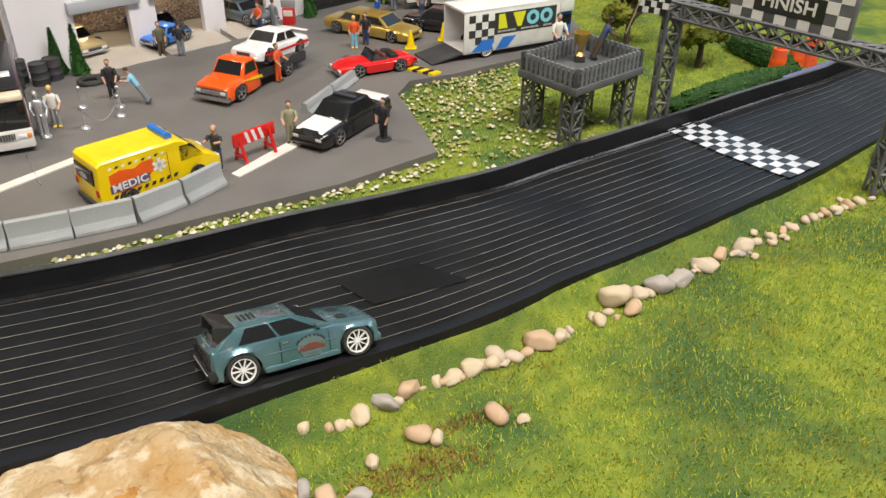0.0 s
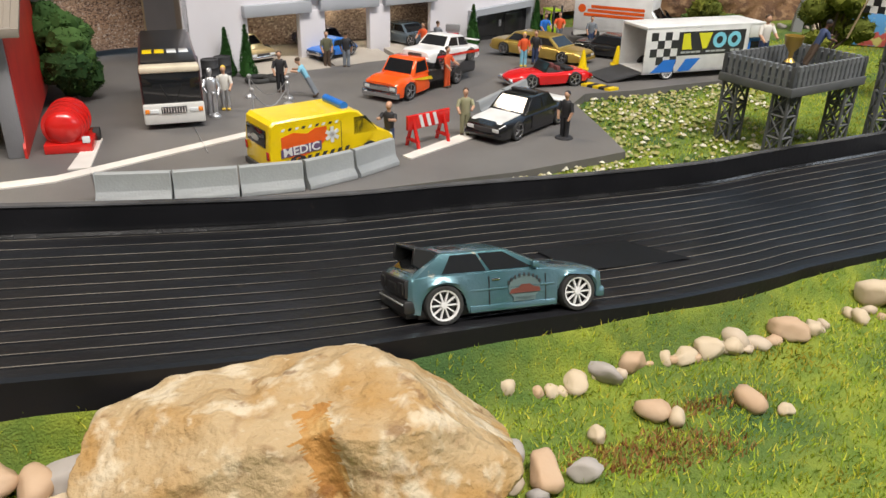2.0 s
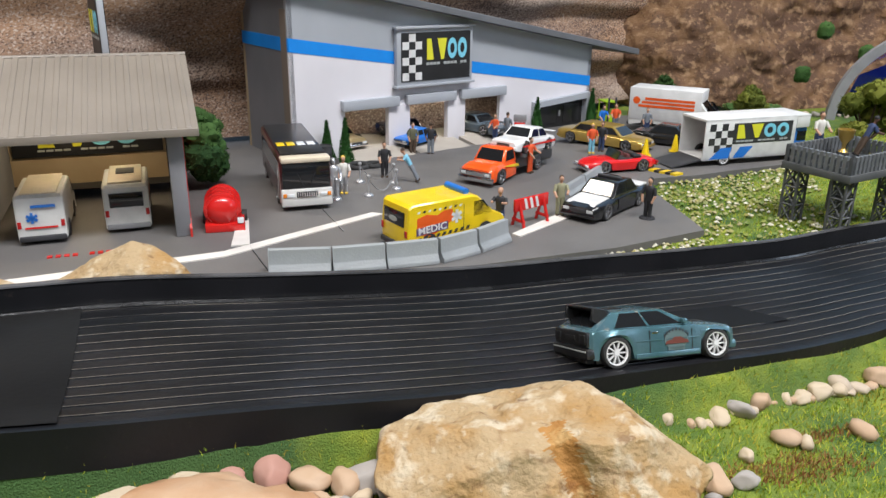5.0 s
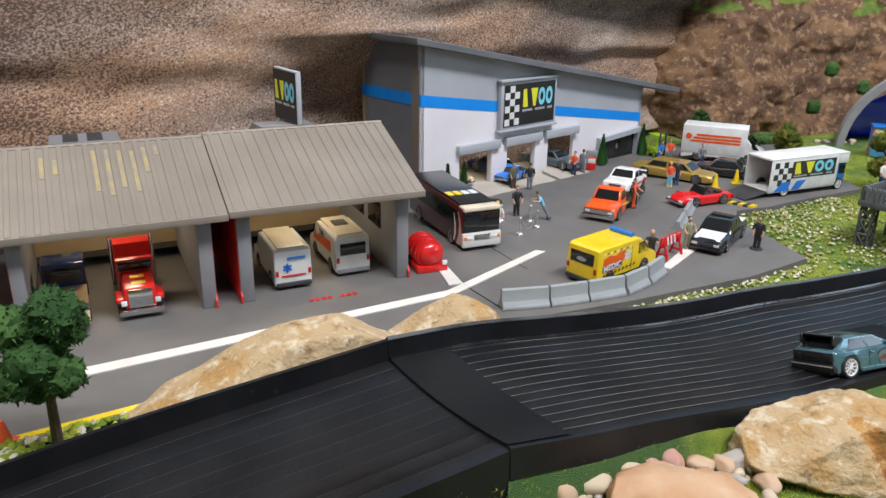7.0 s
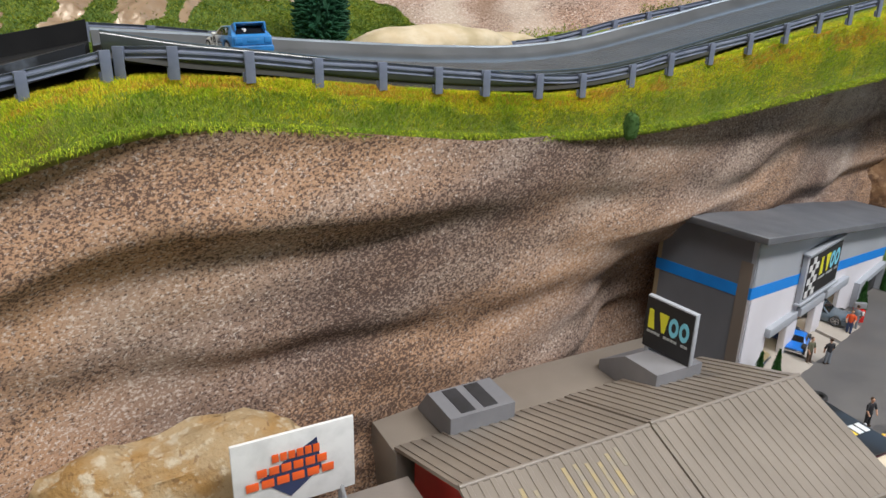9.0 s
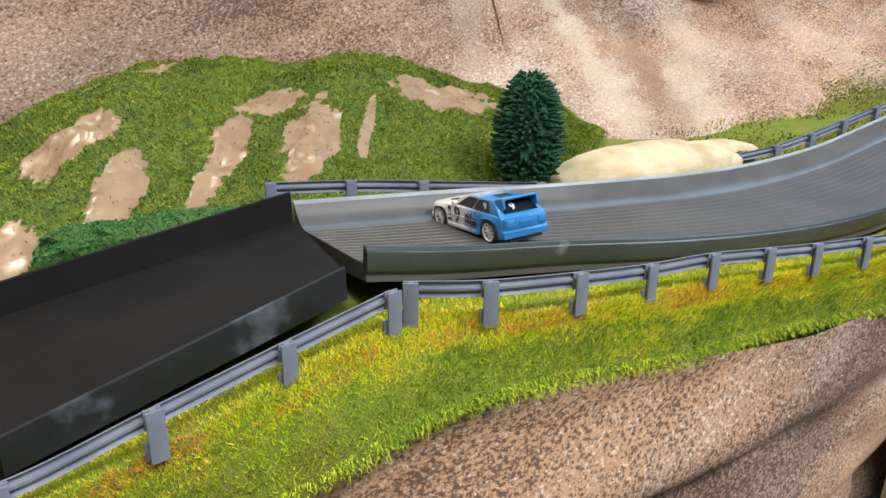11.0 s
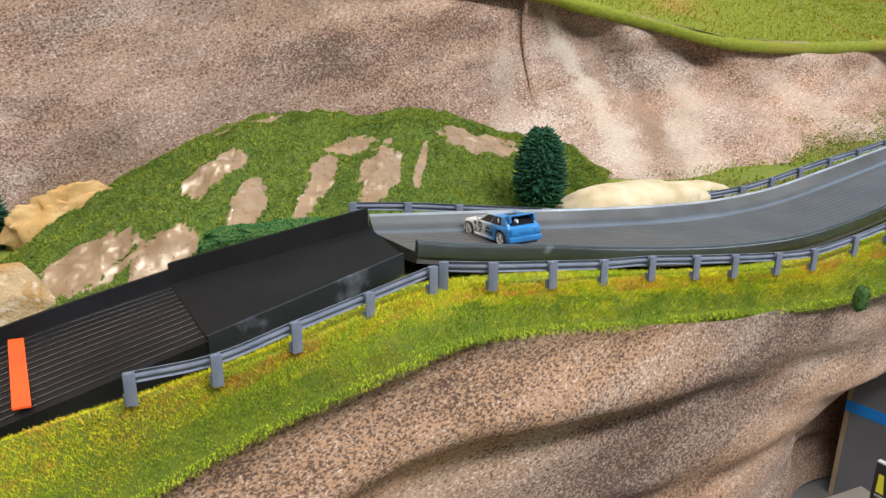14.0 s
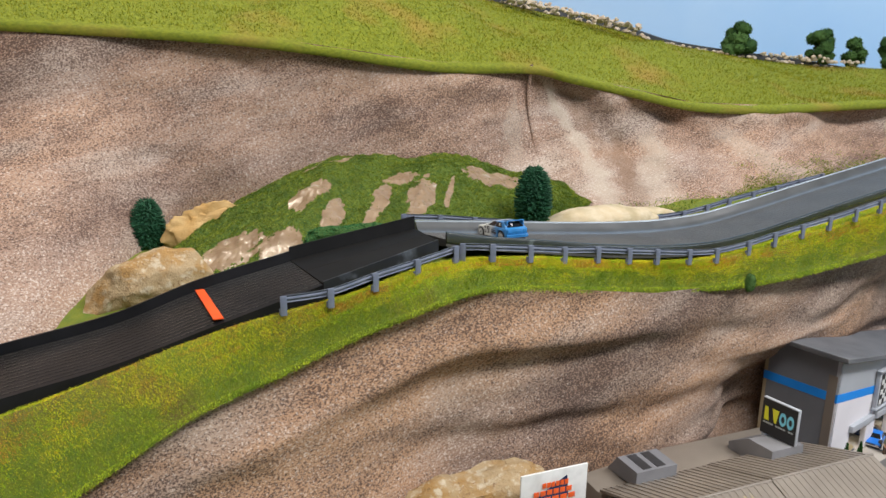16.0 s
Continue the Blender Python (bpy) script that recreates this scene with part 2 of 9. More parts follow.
def cloth_print(name, warm, cool, pale, fleck, bright, scale=430, density=0.0):
    """Printed cloth: broad drifting tones under fine dark and pale flecks that are denser in places."""
    m = mat(name, warm, 0.9, 0, cool, scale=4.5, lo=0.40, hi=0.62, detail=3.0, third=pale, tscale=9, tlo=0.50, thi=0.72, bump=0.35, bscale=1400, spec=0.2)
    nt = m.node_tree
    b = nt.nodes["Principled BSDF"]
    col = b.inputs["Base Color"].links[0].from_socket
    co = nt.nodes.new("ShaderNodeTexCoord")

    def mapping(stretch):
        d = nt.nodes.new("ShaderNodeMapping")
        d.vector_type = "TEXTURE"
        d.inputs["Rotation"].default_value = (0, radians(-17), 0)
        d.inputs["Scale"].default_value = stretch
        nt.links.new(co.outputs["Object"], d.inputs["Vector"])
        return d.outputs["Vector"]

    def fac(sc, dt, vec):
        nd = nt.nodes.new("ShaderNodeTexNoise")
        nd.inputs["Scale"].default_value, nd.inputs["Detail"].default_value, nd.inputs["Roughness"].default_value = sc, dt, 0.72
        nt.links.new(vec, nd.inputs["Vector"])
        return nd.outputs["Fac"]

    def madd(x, k, y):
        ad = nt.nodes.new("ShaderNodeMath")
        ad.operation = "MULTIPLY_ADD"
        ad.inputs[1].default_value = k
        nt.links.new(x, ad.inputs[0])
        if isinstance(y, float):
            ad.inputs[2].default_value = y
        else:
            nt.links.new(y, ad.inputs[2])
        return ad.outputs[0]

    drift = mapping((1.7, 1.7, 0.45))
    for nd in [n for n in nt.nodes if n.type == "TEX_NOISE" and n.inputs["Scale"].default_value < 20]:
        nt.links.new(drift, nd.inputs["Vector"])
    grain = mapping((1.35, 1.35, 0.85))
    streaks = mapping((4.0, 4.0, 0.5))
    broad = fac(7.0, 4.0, mapping((1.6, 1.6, 0.5)))
    for sc, dt, vec, lo, hi, strength, to in ((34.0, 5.0, streaks, 0.50, 0.74, 0.55, cool), (scale, 4.0, grain, 0.525, 0.625, 0.88, fleck), (scale * 0.9, 4.0, grain, 0.555, 0.65, 0.8, bright)):
        f = madd(broad, 0.46 if to is fleck else -0.3, fac(sc, dt, vec))
        lift = (0.23 if to is fleck else -0.15) - density * (1 if to is fleck else 0)
        r = nt.nodes.new("ShaderNodeMapRange")
        r.inputs["From Min"].default_value, r.inputs["From Max"].default_value, r.inputs["To Max"].default_value = lo + lift, hi + lift, strength
        nt.links.new(f, r.inputs["Value"])
        x = nt.nodes.new("ShaderNodeMix")
        x.data_type = "RGBA"
        nt.links.new(r.outputs["Result"], x.inputs["Factor"])
        nt.links.new(col, x.inputs["A"])
        x.inputs["B"].default_value = (*to, 1)
        col = x.outputs["Result"]
    nt.links.new(col, b.inputs["Base Color"])
    return m


M_fabric = cloth_print("printed_cloth", (0.40, 0.245, 0.15), (0.215, 0.165, 0.145), (0.40, 0.305, 0.24), (0.055, 0.035, 0.03), (0.62, 0.53, 0.46), 640, 0.05)
M_fabric_up = cloth_print("printed_cloth_pale", (0.42, 0.275, 0.195), (0.28, 0.20, 0.165), (0.46, 0.38, 0.32), (0.085, 0.052, 0.042), (0.64, 0.56, 0.50), 560, 0.05)


def printed_streak(m, x0, z0, slope, w_top, w_foot, z_top, z_foot, color, strength):
    """A soft pale or dark streak of the print, running down the cloth from (x0, z0) and widening."""
    nt = m.node_tree
    b = nt.nodes["Principled BSDF"]
    co = nt.nodes.new("ShaderNodeTexCoord")
    sep = nt.nodes.new("ShaderNodeSeparateXYZ")
    nt.links.new(co.outputs["Object"], sep.inputs[0])

    def calc(op, p, q, r=0.0):
        nd = nt.nodes.new("ShaderNodeMath")
        nd.operation = op
        for k, v in enumerate((p, q, r)):
            if isinstance(v, float):
                nd.inputs[k].default_value = v
            else:
                nt.links.new(v, nd.inputs[k])
        return nd.outputs[0]

    def ramp(v, lo, hi, a, c, smooth=True):
        nd = nt.nodes.new("ShaderNodeMapRange")
        nd.interpolation_type = "SMOOTHSTEP" if smooth else "LINEAR"
        for key, val in (("From Min", lo), ("From Max", hi), ("To Min", a), ("To Max", c)):
            nd.inputs[key].default_value = val
        nt.links.new(v, nd.inputs["Value"])
        return nd.outputs["Result"]

    nz = nt.nodes.new("ShaderNodeTexNoise")
    nz.inputs["Scale"].default_value, nz.inputs["Detail"].default_value, nz.inputs["Roughness"].default_value = 26, 7, 0.7
    nt.links.new(co.outputs["Object"], nz.inputs["Vector"])
    s = calc("MULTIPLY_ADD", sep.outputs["Z"], -slope, sep.outputs["X"])
    s = calc("ADD", s, -(x0 - slope * z0))
    s = calc("ABSOLUTE", calc("ADD", s, calc("MULTIPLY_ADD", nz.outputs["Fac"], 0.07, -0.035)), 0.0)
    s = calc("DIVIDE", s, ramp(sep.outputs["Z"], z_foot, z_top, w_foot, w_top, False))
    ends = calc("MULTIPLY", ramp(sep.outputs["Z"], z_top - 0.02, z_top + 0.01, 1.0, 0.0), ramp(sep.outputs["Z"], z_foot - 0.015, z_foot + 0.02, 0.0, 1.0))
    mix = nt.nodes.new("ShaderNodeMix")
    mix.data_type = "RGBA"
    nt.links.new(calc("MULTIPLY", ramp(s, 0.2, 1.0, strength, 0.0), ends), mix.inputs["Factor"])
    nt.links.new(b.inputs["Base Color"].links[0].from_socket, mix.inputs["A"])
    mix.inputs["B"].default_value = (*color, 1)
    nt.links.new(mix.outputs["Result"], b.inputs["Base Color"])


PALE, BROWN = (0.47, 0.41, 0.34), (0.20, 0.125, 0.08)
printed_streak(M_fabric_up, -0.655, 0.413, -0.68, 0.010, 0.030, 0.42, 0.25, PALE, 0.6)
printed_streak(M_fabric_up, -0.488, 0.300, -0.10, 0.018, 0.050, 0.345, 0.24, PALE, 0.5)
printed_streak(M_fabric_up, -0.527, 0.290, -0.35, 0.012, 0.032, 0.345, 0.265, BROWN, 0.6)
printed_streak(M_fabric_up, -0.690, 0.350, -0.05, 0.010, 0.020, 0.40, 0.28, PALE, 0.3)
printed_streak(M_fabric_up, -0.330, 0.310, -1.6, 0.03, 0.06, 0.345, 0.27, PALE, 0.35)
printed_streak(M_fabric_up, -0.615, 0.390, -0.75, 0.012, 0.020, 0.42, 0.29, BROWN, 0.4)
M_rib = mat("worn_rib", (0.25, 0.225, 0.195), 0.28, 0.3, (0.03, 0.03, 0.03), scale=16, lo=0.46, hi=0.66)
M_glass = mat("dark_glass", (0.012, 0.013, 0.015), 0.08, 0, spec=0.6)
M_wall = mat("room_wall", (0.34, 0.33, 0.32), 0.9, 0, (0.30, 0.29, 0.28), scale=3)
M_sky = mat("sky_blue_wall", (0.34, 0.56, 0.88), 0.9, 0, (0.42, 0.62, 0.90), scale=3)
M_orange = paint("orange_paint", (0.80, 0.11, 0.01), 0.35)
M_red = paint("red_plastic", (0.62, 0.015, 0.012), 0.25)
M_blue = paint("blue_paint", (0.02, 0.17, 0.62), 0.35)
M_yellow = paint("yellow_paint", (0.85, 0.60, 0.005), 0.3)

# ---------------------------------------------------------------- the room and the table top
def slab(name, lo, hi, material, label=""):
    ob = part(name, box(bmesh.new(), lo, hi), material, scale=1, smooth=0)
    return tagged(ob, label, name.split("_")[0], kind="structure")


slab("wall_south", (-2.6, -1.7, -0.9), (2.6, -1.6, 2.1), M_wall, "plain off-white wall of the hobby room")
slab("wall_west", (-2.7, -1.7, -0.9), (-2.6, 2.3, 2.1), M_wall, "plain off-white wall of the hobby room")
for lo, hi in (((2.6, -1.7, -0.9), (2.7, 2.3, 0.75)), ((2.6, -1.7, 1.85), (2.7, 2.3, 2.1)), ((2.6, -1.7, 0.75), (2.7, -0.75, 1.85)), ((2.6, 0.85, 0.75), (2.7, 2.3, 1.85))):
    slab("wall_east", lo, hi, M_wall, "plain off-white wall of the hobby room")
WINDOW = thing("window_1", Matrix(), "white framed window in the hobby room wall", "window", kind="structure")
for lo, hi in (((2.58, -0.75, 0.75), (2.64, 0.85, 0.80)), ((2.58, -0.75, 1.80), (2.64, 0.85, 1.85)), ((2.58, -0.75, 0.80), (2.64, -0.70, 1.80)), ((2.58, 0.80, 0.80), (2.64, 0.85, 1.80)), ((2.59, 0.03, 0.80), (2.64, 0.08, 1.80))):
    part("window_frame", box(bmesh.new(), lo, hi, 0.004), M_white, WINDOW, scale=1)
slab("wall_north", (-2.7, 1.75, -0.9), (2.7, 1.85, 2.1), M_sky, "sky-blue painted wall behind the hill layout")
slab("ceiling", (-2.7, -1.7, 2.1), (2.7, 1.85, 2.2), M_wall, "plain off-white ceiling of the hobby room")
slab("floor", (-2.7, -1.7, -1.0), (2.7, 1.85, -0.9), M_wall, "plain floor under the layout table")


TABLE = thing("layout_table", Matrix(), "plain wooden table under the toy layout", "table")
M_ply = mat("plywood", (0.42, 0.30, 0.18), 0.7, 0, (0.36, 0.25, 0.14), scale=25, bump=0.2, bscale=300)
part("tabletop", box(bmesh.new(), (-1.85, -0.6, -0.06), (1.1, 1.7, -0.02), 0.004), M_ply, TABLE, scale=1)
for x in (-1.75, -0.4, 1.0):
    for y in (-0.5, 1.6):
        part("leg", box(bmesh.new(), (x - 0.035, y - 0.035, -0.9), (x + 0.035, y + 0.035, -0.06), 0.004), M_ply, TABLE, scale=1)

SHOP_AT, SHOP_TURN = Vector((-0.302, 0.549)), 46.7
PIT_AT, PIT_TURN = Vector((-0.486, 0.229)), 30.6
SHOP_OUT = Vector((0.727, -0.687))


def lot_z(x, y):
    """The lot dips a little towards the workshop."""
    d = (Vector((x, y)) - SHOP_AT).dot(SHOP_OUT)
    w = min(max((0.12 - d) / 0.12, 0.0), 1.0)
    return -0.009 * w * w * (3 - 2 * w)


LOT = [(0.0, 0.421), (-0.0125, 0.4635), (-0.028, 0.512), (-0.021, 0.537), (0.010, 0.553), (0.04, 0.576), (0.12, 0.63), (0.10, 0.90), (-0.62, 0.60), (-0.72, 0.10), (-0.47, 0.09), (-0.385, 0.165), (-0.30, 0.215), (-0.222, 0.282), (-0.172, 0.308), (-0.1386, 0.326), (-0.104, 0.347), (-0.0515, 0.3785)]

FAR = [(-0.27, 0.172, 0.0312), (-0.2335, 0.203, 0.0262), (-0.19, 0.230, 0.0206), (-0.1406, 0.261, 0.0145), (-0.1075, 0.287, 0.0095), (-0.067, 0.3165, 0.0060), (-0.021, 0.3415, 0.0045), (0.029, 0.3705, 0.0035), (0.0695, 0.401, 0.003), (0.1365, 0.4475, 0.003), (0.1894, 0.487, 0.003), (0.2653, 0.5404, 0.003), (0.2959, 0.5656, 0.003), (0.45, 0.685, 0.003)]
NEAR = [(-0.216, 0.090, 0.045), (-0.1855, 0.1133, 0.038), (-0.1537, 0.137, 0.032), (-0.1162, 0.160, 0.0268), (-0.083, 0.1775, 0.0247), (-0.057, 0.1955, 0.022), (-0.028, 0.2145, 0.0195), (0.005, 0.2365, 0.0163), (0.039, 0.264, 0.013), (0.0545, 0.2775, 0.012), (0.1105, 0.319, 0.009), (0.2037, 0.391, 0.0075), (0.228, 0.412, 0.007), (0.42, 0.575, 0.006)]


def bank(f):
    """How much of the fall from the near to the far edge is done at a fraction of the width: steep first, then level."""
    f = min(max(f, 0.0), 1.0)
    return 1 - (1 - f) ** 1.9


def track_z(x, y, near=NEAR, far=FAR):
    """Height of the banked track floor."""
    best, z = 1e9, 0.0
    for p, q in zip(smoothline(near, 200), smoothline(far, 200)):
        w = q - p
        e = Vector((w.x, w.y))
        d = Vector((x - p.x, y - p.y))
        f = d.dot(e) / e.dot(e)
        r = (d - e * f).length
        if r < best:
            best, z = r, p.z + w.z * bank(f)
    return z


def ground_sheet(name, x0, x1, y0, y1, step, height, material, label, category="ground"):
    nx, ny = int((x1 - x0) / step) + 1, int((y1 - y0) / step) + 1
    pts = [[(x0 + i * step, y0 + j * step, height(x0 + i * step, y0 + j * step)) for i in range(nx)] for j in range(ny)]
    return tagged(grid_mesh(name, pts, material), label, category, kind="structure")


NEAR_X, NEAR_Y, NEAR_Z = ([p[k] for p in [(-0.60, -0.25, 0.02), (-0.45, -0.105, 0.018), (-0.33, 0.005, 0.034)] + NEAR + [(1.2, 1.22, 0.006)]] for k in range(3))


def bank_rise(x, y):
    """How far the bank stands over the flat turf in front of the track (numbers or arrays)."""
    d = np.interp(x, NEAR_X, NEAR_Y) - y
    base = np.interp(x, (-0.5, -0.25, -0.15, -0.1, -0.03, 0.05), (0.012, 0.016, 0.011, 0.008, 0.0025, 0.0005))
    top = np.interp(x, NEAR_X, NEAR_Z) - np.interp(x, (-0.1, 0.0), (0.0065, 0.0034))
    w = np.clip(1 - d / np.interp(x, (-0.12, -0.03), (0.010, 0.017)), 0.0, 1.0) * (d >= 0)
    return np.maximum(top - base, 0) * w * w * (3 - 2 * w)


def flat_ground(x, y):
    """Turf without the bank; it lies lower beyond the near edge of the track."""
    h = 0.0007 * fbm(x * 25, y * 25) + 0.0012 * fbm(x * 8, y * 8, 5.0)
    d = float(np.interp(x, NEAR_X, NEAR_Y)) - y
    if d < 0:
        return h - 0.0045 + 1.1 * lot_z(x, y)
    return h + float(np.interp(x, (-0.5, -0.25, -0.15, -0.1, -0.03, 0.05), (0.012, 0.016, 0.011, 0.008, 0.0025, 0.0005)))


def low_ground(x, y):
    return flat_ground(x, y) + float(bank_rise(x, y))


GROUND = ground_sheet("ground", -1.0, 1.1, -0.6, 1.3, 0.006, flat_ground, M_grass, "model-railway turf of short green fibres with yellow flecks")

# the grassy bank against the side of the track
rows = []
for i in range(240):
    x = -0.215 + 0.635 * i / 239
    y = float(np.interp(x, NEAR_X, NEAR_Y))
    rows.append([(x, y - d, flat_ground(x, y - 0.003 - d) + float(bank_rise(x, y - d)) + (0.0003 if d < 0.017 else -0.0006)) for d in (0.0001, 0.002, 0.004, 0.006, 0.008, 0.010, 0.012, 0.014, 0.016, 0.020)])
tagged(grid_mesh("ground_bank", rows, M_grass), "short green turf bank beside the raceway", "ground", kind="structure")

bm = bmesh.new()
prism(bm, LOT, -0.006, 0.0, axis=2)
for axis, lo, hi in ((0, -0.70, 0.12), (1, 0.10, 0.90)):
    for c in np.arange(lo, hi, 0.02):
        nrm, co = [0, 0, 0], [0, 0, 0]
        nrm[axis], co[axis] = 1, c
        bmesh.ops.bisect_plane(bm, geom=list(bm.verts) + list(bm.edges) + list(bm.faces), plane_co=co, plane_no=nrm)
for v in bm.verts:
    v.co.z += lot_z(v.co.x, v.co.y)
tagged(part("lot_pavement", bm, M_lot, scale=1, smooth=30), "smooth grey painted parking lot slab with a thick edge", "pavement", kind="structure")


# ---------------------------------------------------------------- raceway track
def ribbon(near, far, n, ribs, rib_w, rib_h, wall_h, wall_t, lean, skirt, near_rim=0.0, cove=0.0, dish=False):
    """Cross-sections of a track: a skirt at the near edge, a ribbed floor and a wall at the far edge."""
    a, b = smoothline(near, n), smoothline(far, n)
    rings = []
    for p, q in zip(a, b):
        w = q - p
        out = Vector((w.x, w.y, 0)).normalized()
        ring = [p - out * 0.003 + Vector((0, 0, -skirt)), p - out * 0.002 + Vector((0, 0, near_rim))]
        ring.append(p - out * 0.0003 + Vector((0, 0, near_rim)))
        ring.append(p.copy())
        L = w.length
        for k in range(ribs):
            c = (k + 0.7) / (ribs + 0.4)
            for dc, h in ((-rib_w, 0), (-rib_w * 0.5, rib_h), (rib_w * 0.5, rib_h), (rib_w, 0)):
                f = c + dc / L
                ring.append(p + w * f + Vector((0, 0, h + (w.z * (bank(f) - f) if dish else 0.0))))
        for k in range(8 if cove else 1):
            f = k / 8
            ring.append(q - out * cove * (1 - f) + Vector((0, 0, (wall_h if cove else 0) * f * f * 0.95 - w.z / L * cove * (1 - f))))
        ring.append(q + out * lean + Vector((0, 0, wall_h)))
        ring.append(q + out * (lean + wall_t) + Vector((0, 0, wall_h)))
        ring.append(q + out * (lean + wall_t) + Vector((0, 0, -0.012)))
        rings.append(ring)
    return rings


RIBS = {4 + 4 * k + 1 for k in range(13)}
track = thing("race_track", Matrix(), "long black plastic toy raceway with fine ribs and wall", "race track")
bm = bmesh.new()
loft(bm, ribbon(NEAR, FAR, 110, 13, 0.00045, 0.0004, 0.0088, 0.0022, 0.001, 0.012, dish=True), closed=True, caps=True, columns=RIBS)
part("ribbed_track", bm, [M_track, M_rib], track, scale=1, smooth=30)
a, b = smoothline(NEAR, 110), smoothline(FAR, 110)
bm = bmesh.new()
rings = []
for p, q in zip(a, b):
    out = Vector((q.x - p.x, q.y - p.y, 0)).normalized()
    rings.append([q + out * d + Vector((0, 0, h)) for d, h in ((0.0006, 0.0090), (0.0008, 0.0096), (0.0034, 0.0096), (0.0036, 0.0090), (0.0036, 0.0074), (0.0030, 0.0074))])
loft(bm, rings)
part("wall_rim", bm, M_rim_lit, track, "shiny black rim along the wall", scale=1, smooth=30)
bm = bmesh.new()
rings = []
for p, q in zip(a, b):
    out = Vector((q.x - p.x, q.y - p.y, 0)).normalized()
    rings.append([q - out * d + Vector((0, 0, h)) for d, h in ((0.0034, 0.0002), (0.0026, 0.0012), (0.0012, 0.0012), (0.0002, 0.0002))])
loft(bm, rings)
part("wall_foot", bm, [M_rim_black], track, "shiny moulded foot of the wall", scale=1, smooth=50)
# the plain ramp that runs on to the left of the joint
RAMP_N = [(-0.45, -0.105, 0.018), (-0.33, 0.005, 0.034), (-0.2145, 0.0912, 0.0443)]
RAMP_F = [(-0.50, -0.010, 0.005), (-0.385, 0.088, 0.020), (-0.2685, 0.1733, 0.0305)]
bm = bmesh.new()
loft(bm, ribbon(RAMP_N, RAMP_F, 30, 9, 0.0003, 0.0001, 0.0095, 0.0022, 0.001, 0.02, dish=True), closed=True, caps=True)
part("plain_ramp", bm, M_track, track, "smooth matt black ramp section", scale=1, smooth=30)

# dark band where the two pieces meet
ends = list(zip(smoothline(NEAR, 110), smoothline(FAR, 110)))[:5]
grid_mesh("joint_band", [[Vector((p.x + (q.x - p.x) * j / 24, p.y + (q.y - p.y) * j / 24, p.z + (q.z - p.z) * bank(j / 24) + 0.0006)) for j in range(25)] for p, q in ends], M_ramp, track, "matt black band over the joint")

# ---------------------------------------------------------------- the upper shelf
LIP = [(-1.30, -0.09, 0.03), (-1.15, 0.02, 0.06), (-1.05, 0.09, 0.095), (-0.967, 0.148, 0.141), (-0.9056, 0.1886, 0.1817), (-0.8698, 0.212, 0.1994), (-0.8326, 0.2365, 0.213), (-0.785, 0.268, 0.233), (-0.727, 0.298, 0.253), (-0.69, 0.323, 0.262), (-0.649, 0.351, 0.259), (-0.6, 0.385, 0.250), (-0.527, 0.449, 0.234), (-0.455, 0.490, 0.228), (-0.374, 0.543, 0.228), (-0.263, 0.635, 0.232), (-0.10, 0.77, 0.240), (0.1, 0.93, 0.25)]
POSTS = [(-0.833, 0.245, 0.258), (-0.80, 0.262, 0.261), (-0.7695, 0.285, 0.269), (-0.74, 0.315, 0.274), (-0.7104, 0.339, 0.281), (-0.678, 0.345, 0.283), (-0.6466, 0.363, 0.279), (-0.6165, 0.387, 0.273), (-0.585, 0.413, 0.268), (-0.554, 0.434, 0.263), (-0.5256, 0.452, 0.259), (-0.491, 0.476, 0.254), (-0.461, 0.495, 0.252), (-0.424, 0.522, 0.255), (-0.394, 0.541, 0.261), (-0.36, 0.565, 0.266), (-0.325, 0.590, 0.271), (-0.29, 0.615, 0.277), (-0.256, 0.640, 0.283), (-0.222, 0.665, 0.288), (-0.188, 0.690, 0.293)]
G_NEAR = [(-0.722, 0.362, 0.2945), (-0.69, 0.385, 0.2865), (-0.645, 0.415, 0.2785), (-0.585, 0.452, 0.268), (-0.52, 0.495, 0.259), (-0.46, 0.535, 0.256), (-0.41, 0.572, 0.260), (-0.36, 0.61, 0.268), (-0.30, 0.655, 0.279), (-0.15, 0.765, 0.305)]
G_FAR = [(-0.762, 0.432, 0.283), (-0.70, 0.475, 0.276), (-0.64, 0.515, 0.269), (-0.585, 0.553, 0.263), (-0.549, 0.577, 0.260), (-0.501, 0.613, 0.257), (-0.447, 0.650, 0.260), (-0.40, 0.683, 0.268), (-0.36, 0.713, 0.275), (-0.30, 0.758, 0.286), (-0.15, 0.87, 0.312)]
B_NEAR = [(-0.812, 0.282, 0.2725), (-0.77, 0.320, 0.283), (-0.728, 0.357, 0.294)]
B_FAR = [(-0.868, 0.362, 0.2665), (-0.815, 0.394, 0.277), (-0.762, 0.428, 0.287)]
O_NEAR = [(-1.30, -0.01, 0.145), (-1.10, 0.115, 0.188), (-1.0227, 0.1618, 0.2076), (-0.9557, 0.2024, 0.2226), (-0.887, 0.244, 0.2455), (-0.809, 0.2845, 0.2722)]
O_FAR = [(-1.36, 0.07, 0.145), (-1.16, 0.189, 0.188), (-1.0792, 0.2358, 0.2062), (-1.0021, 0.2802, 0.2231), (-0.94, 0.316, 0.2465), (-0.866, 0.3632, 0.2662)]
FAB = [(-1.75, 0.22), (-1.40, 0.43), (-1.122, 0.579), (-1.04, 0.625), (-0.94, 0.675), (-0.80, 0.755), (-0.675, 0.835), (-0.551, 0.875), (-0.43, 0.935), (-0.30, 1.02), (-0.1, 1.13), (0.2, 1.27)]

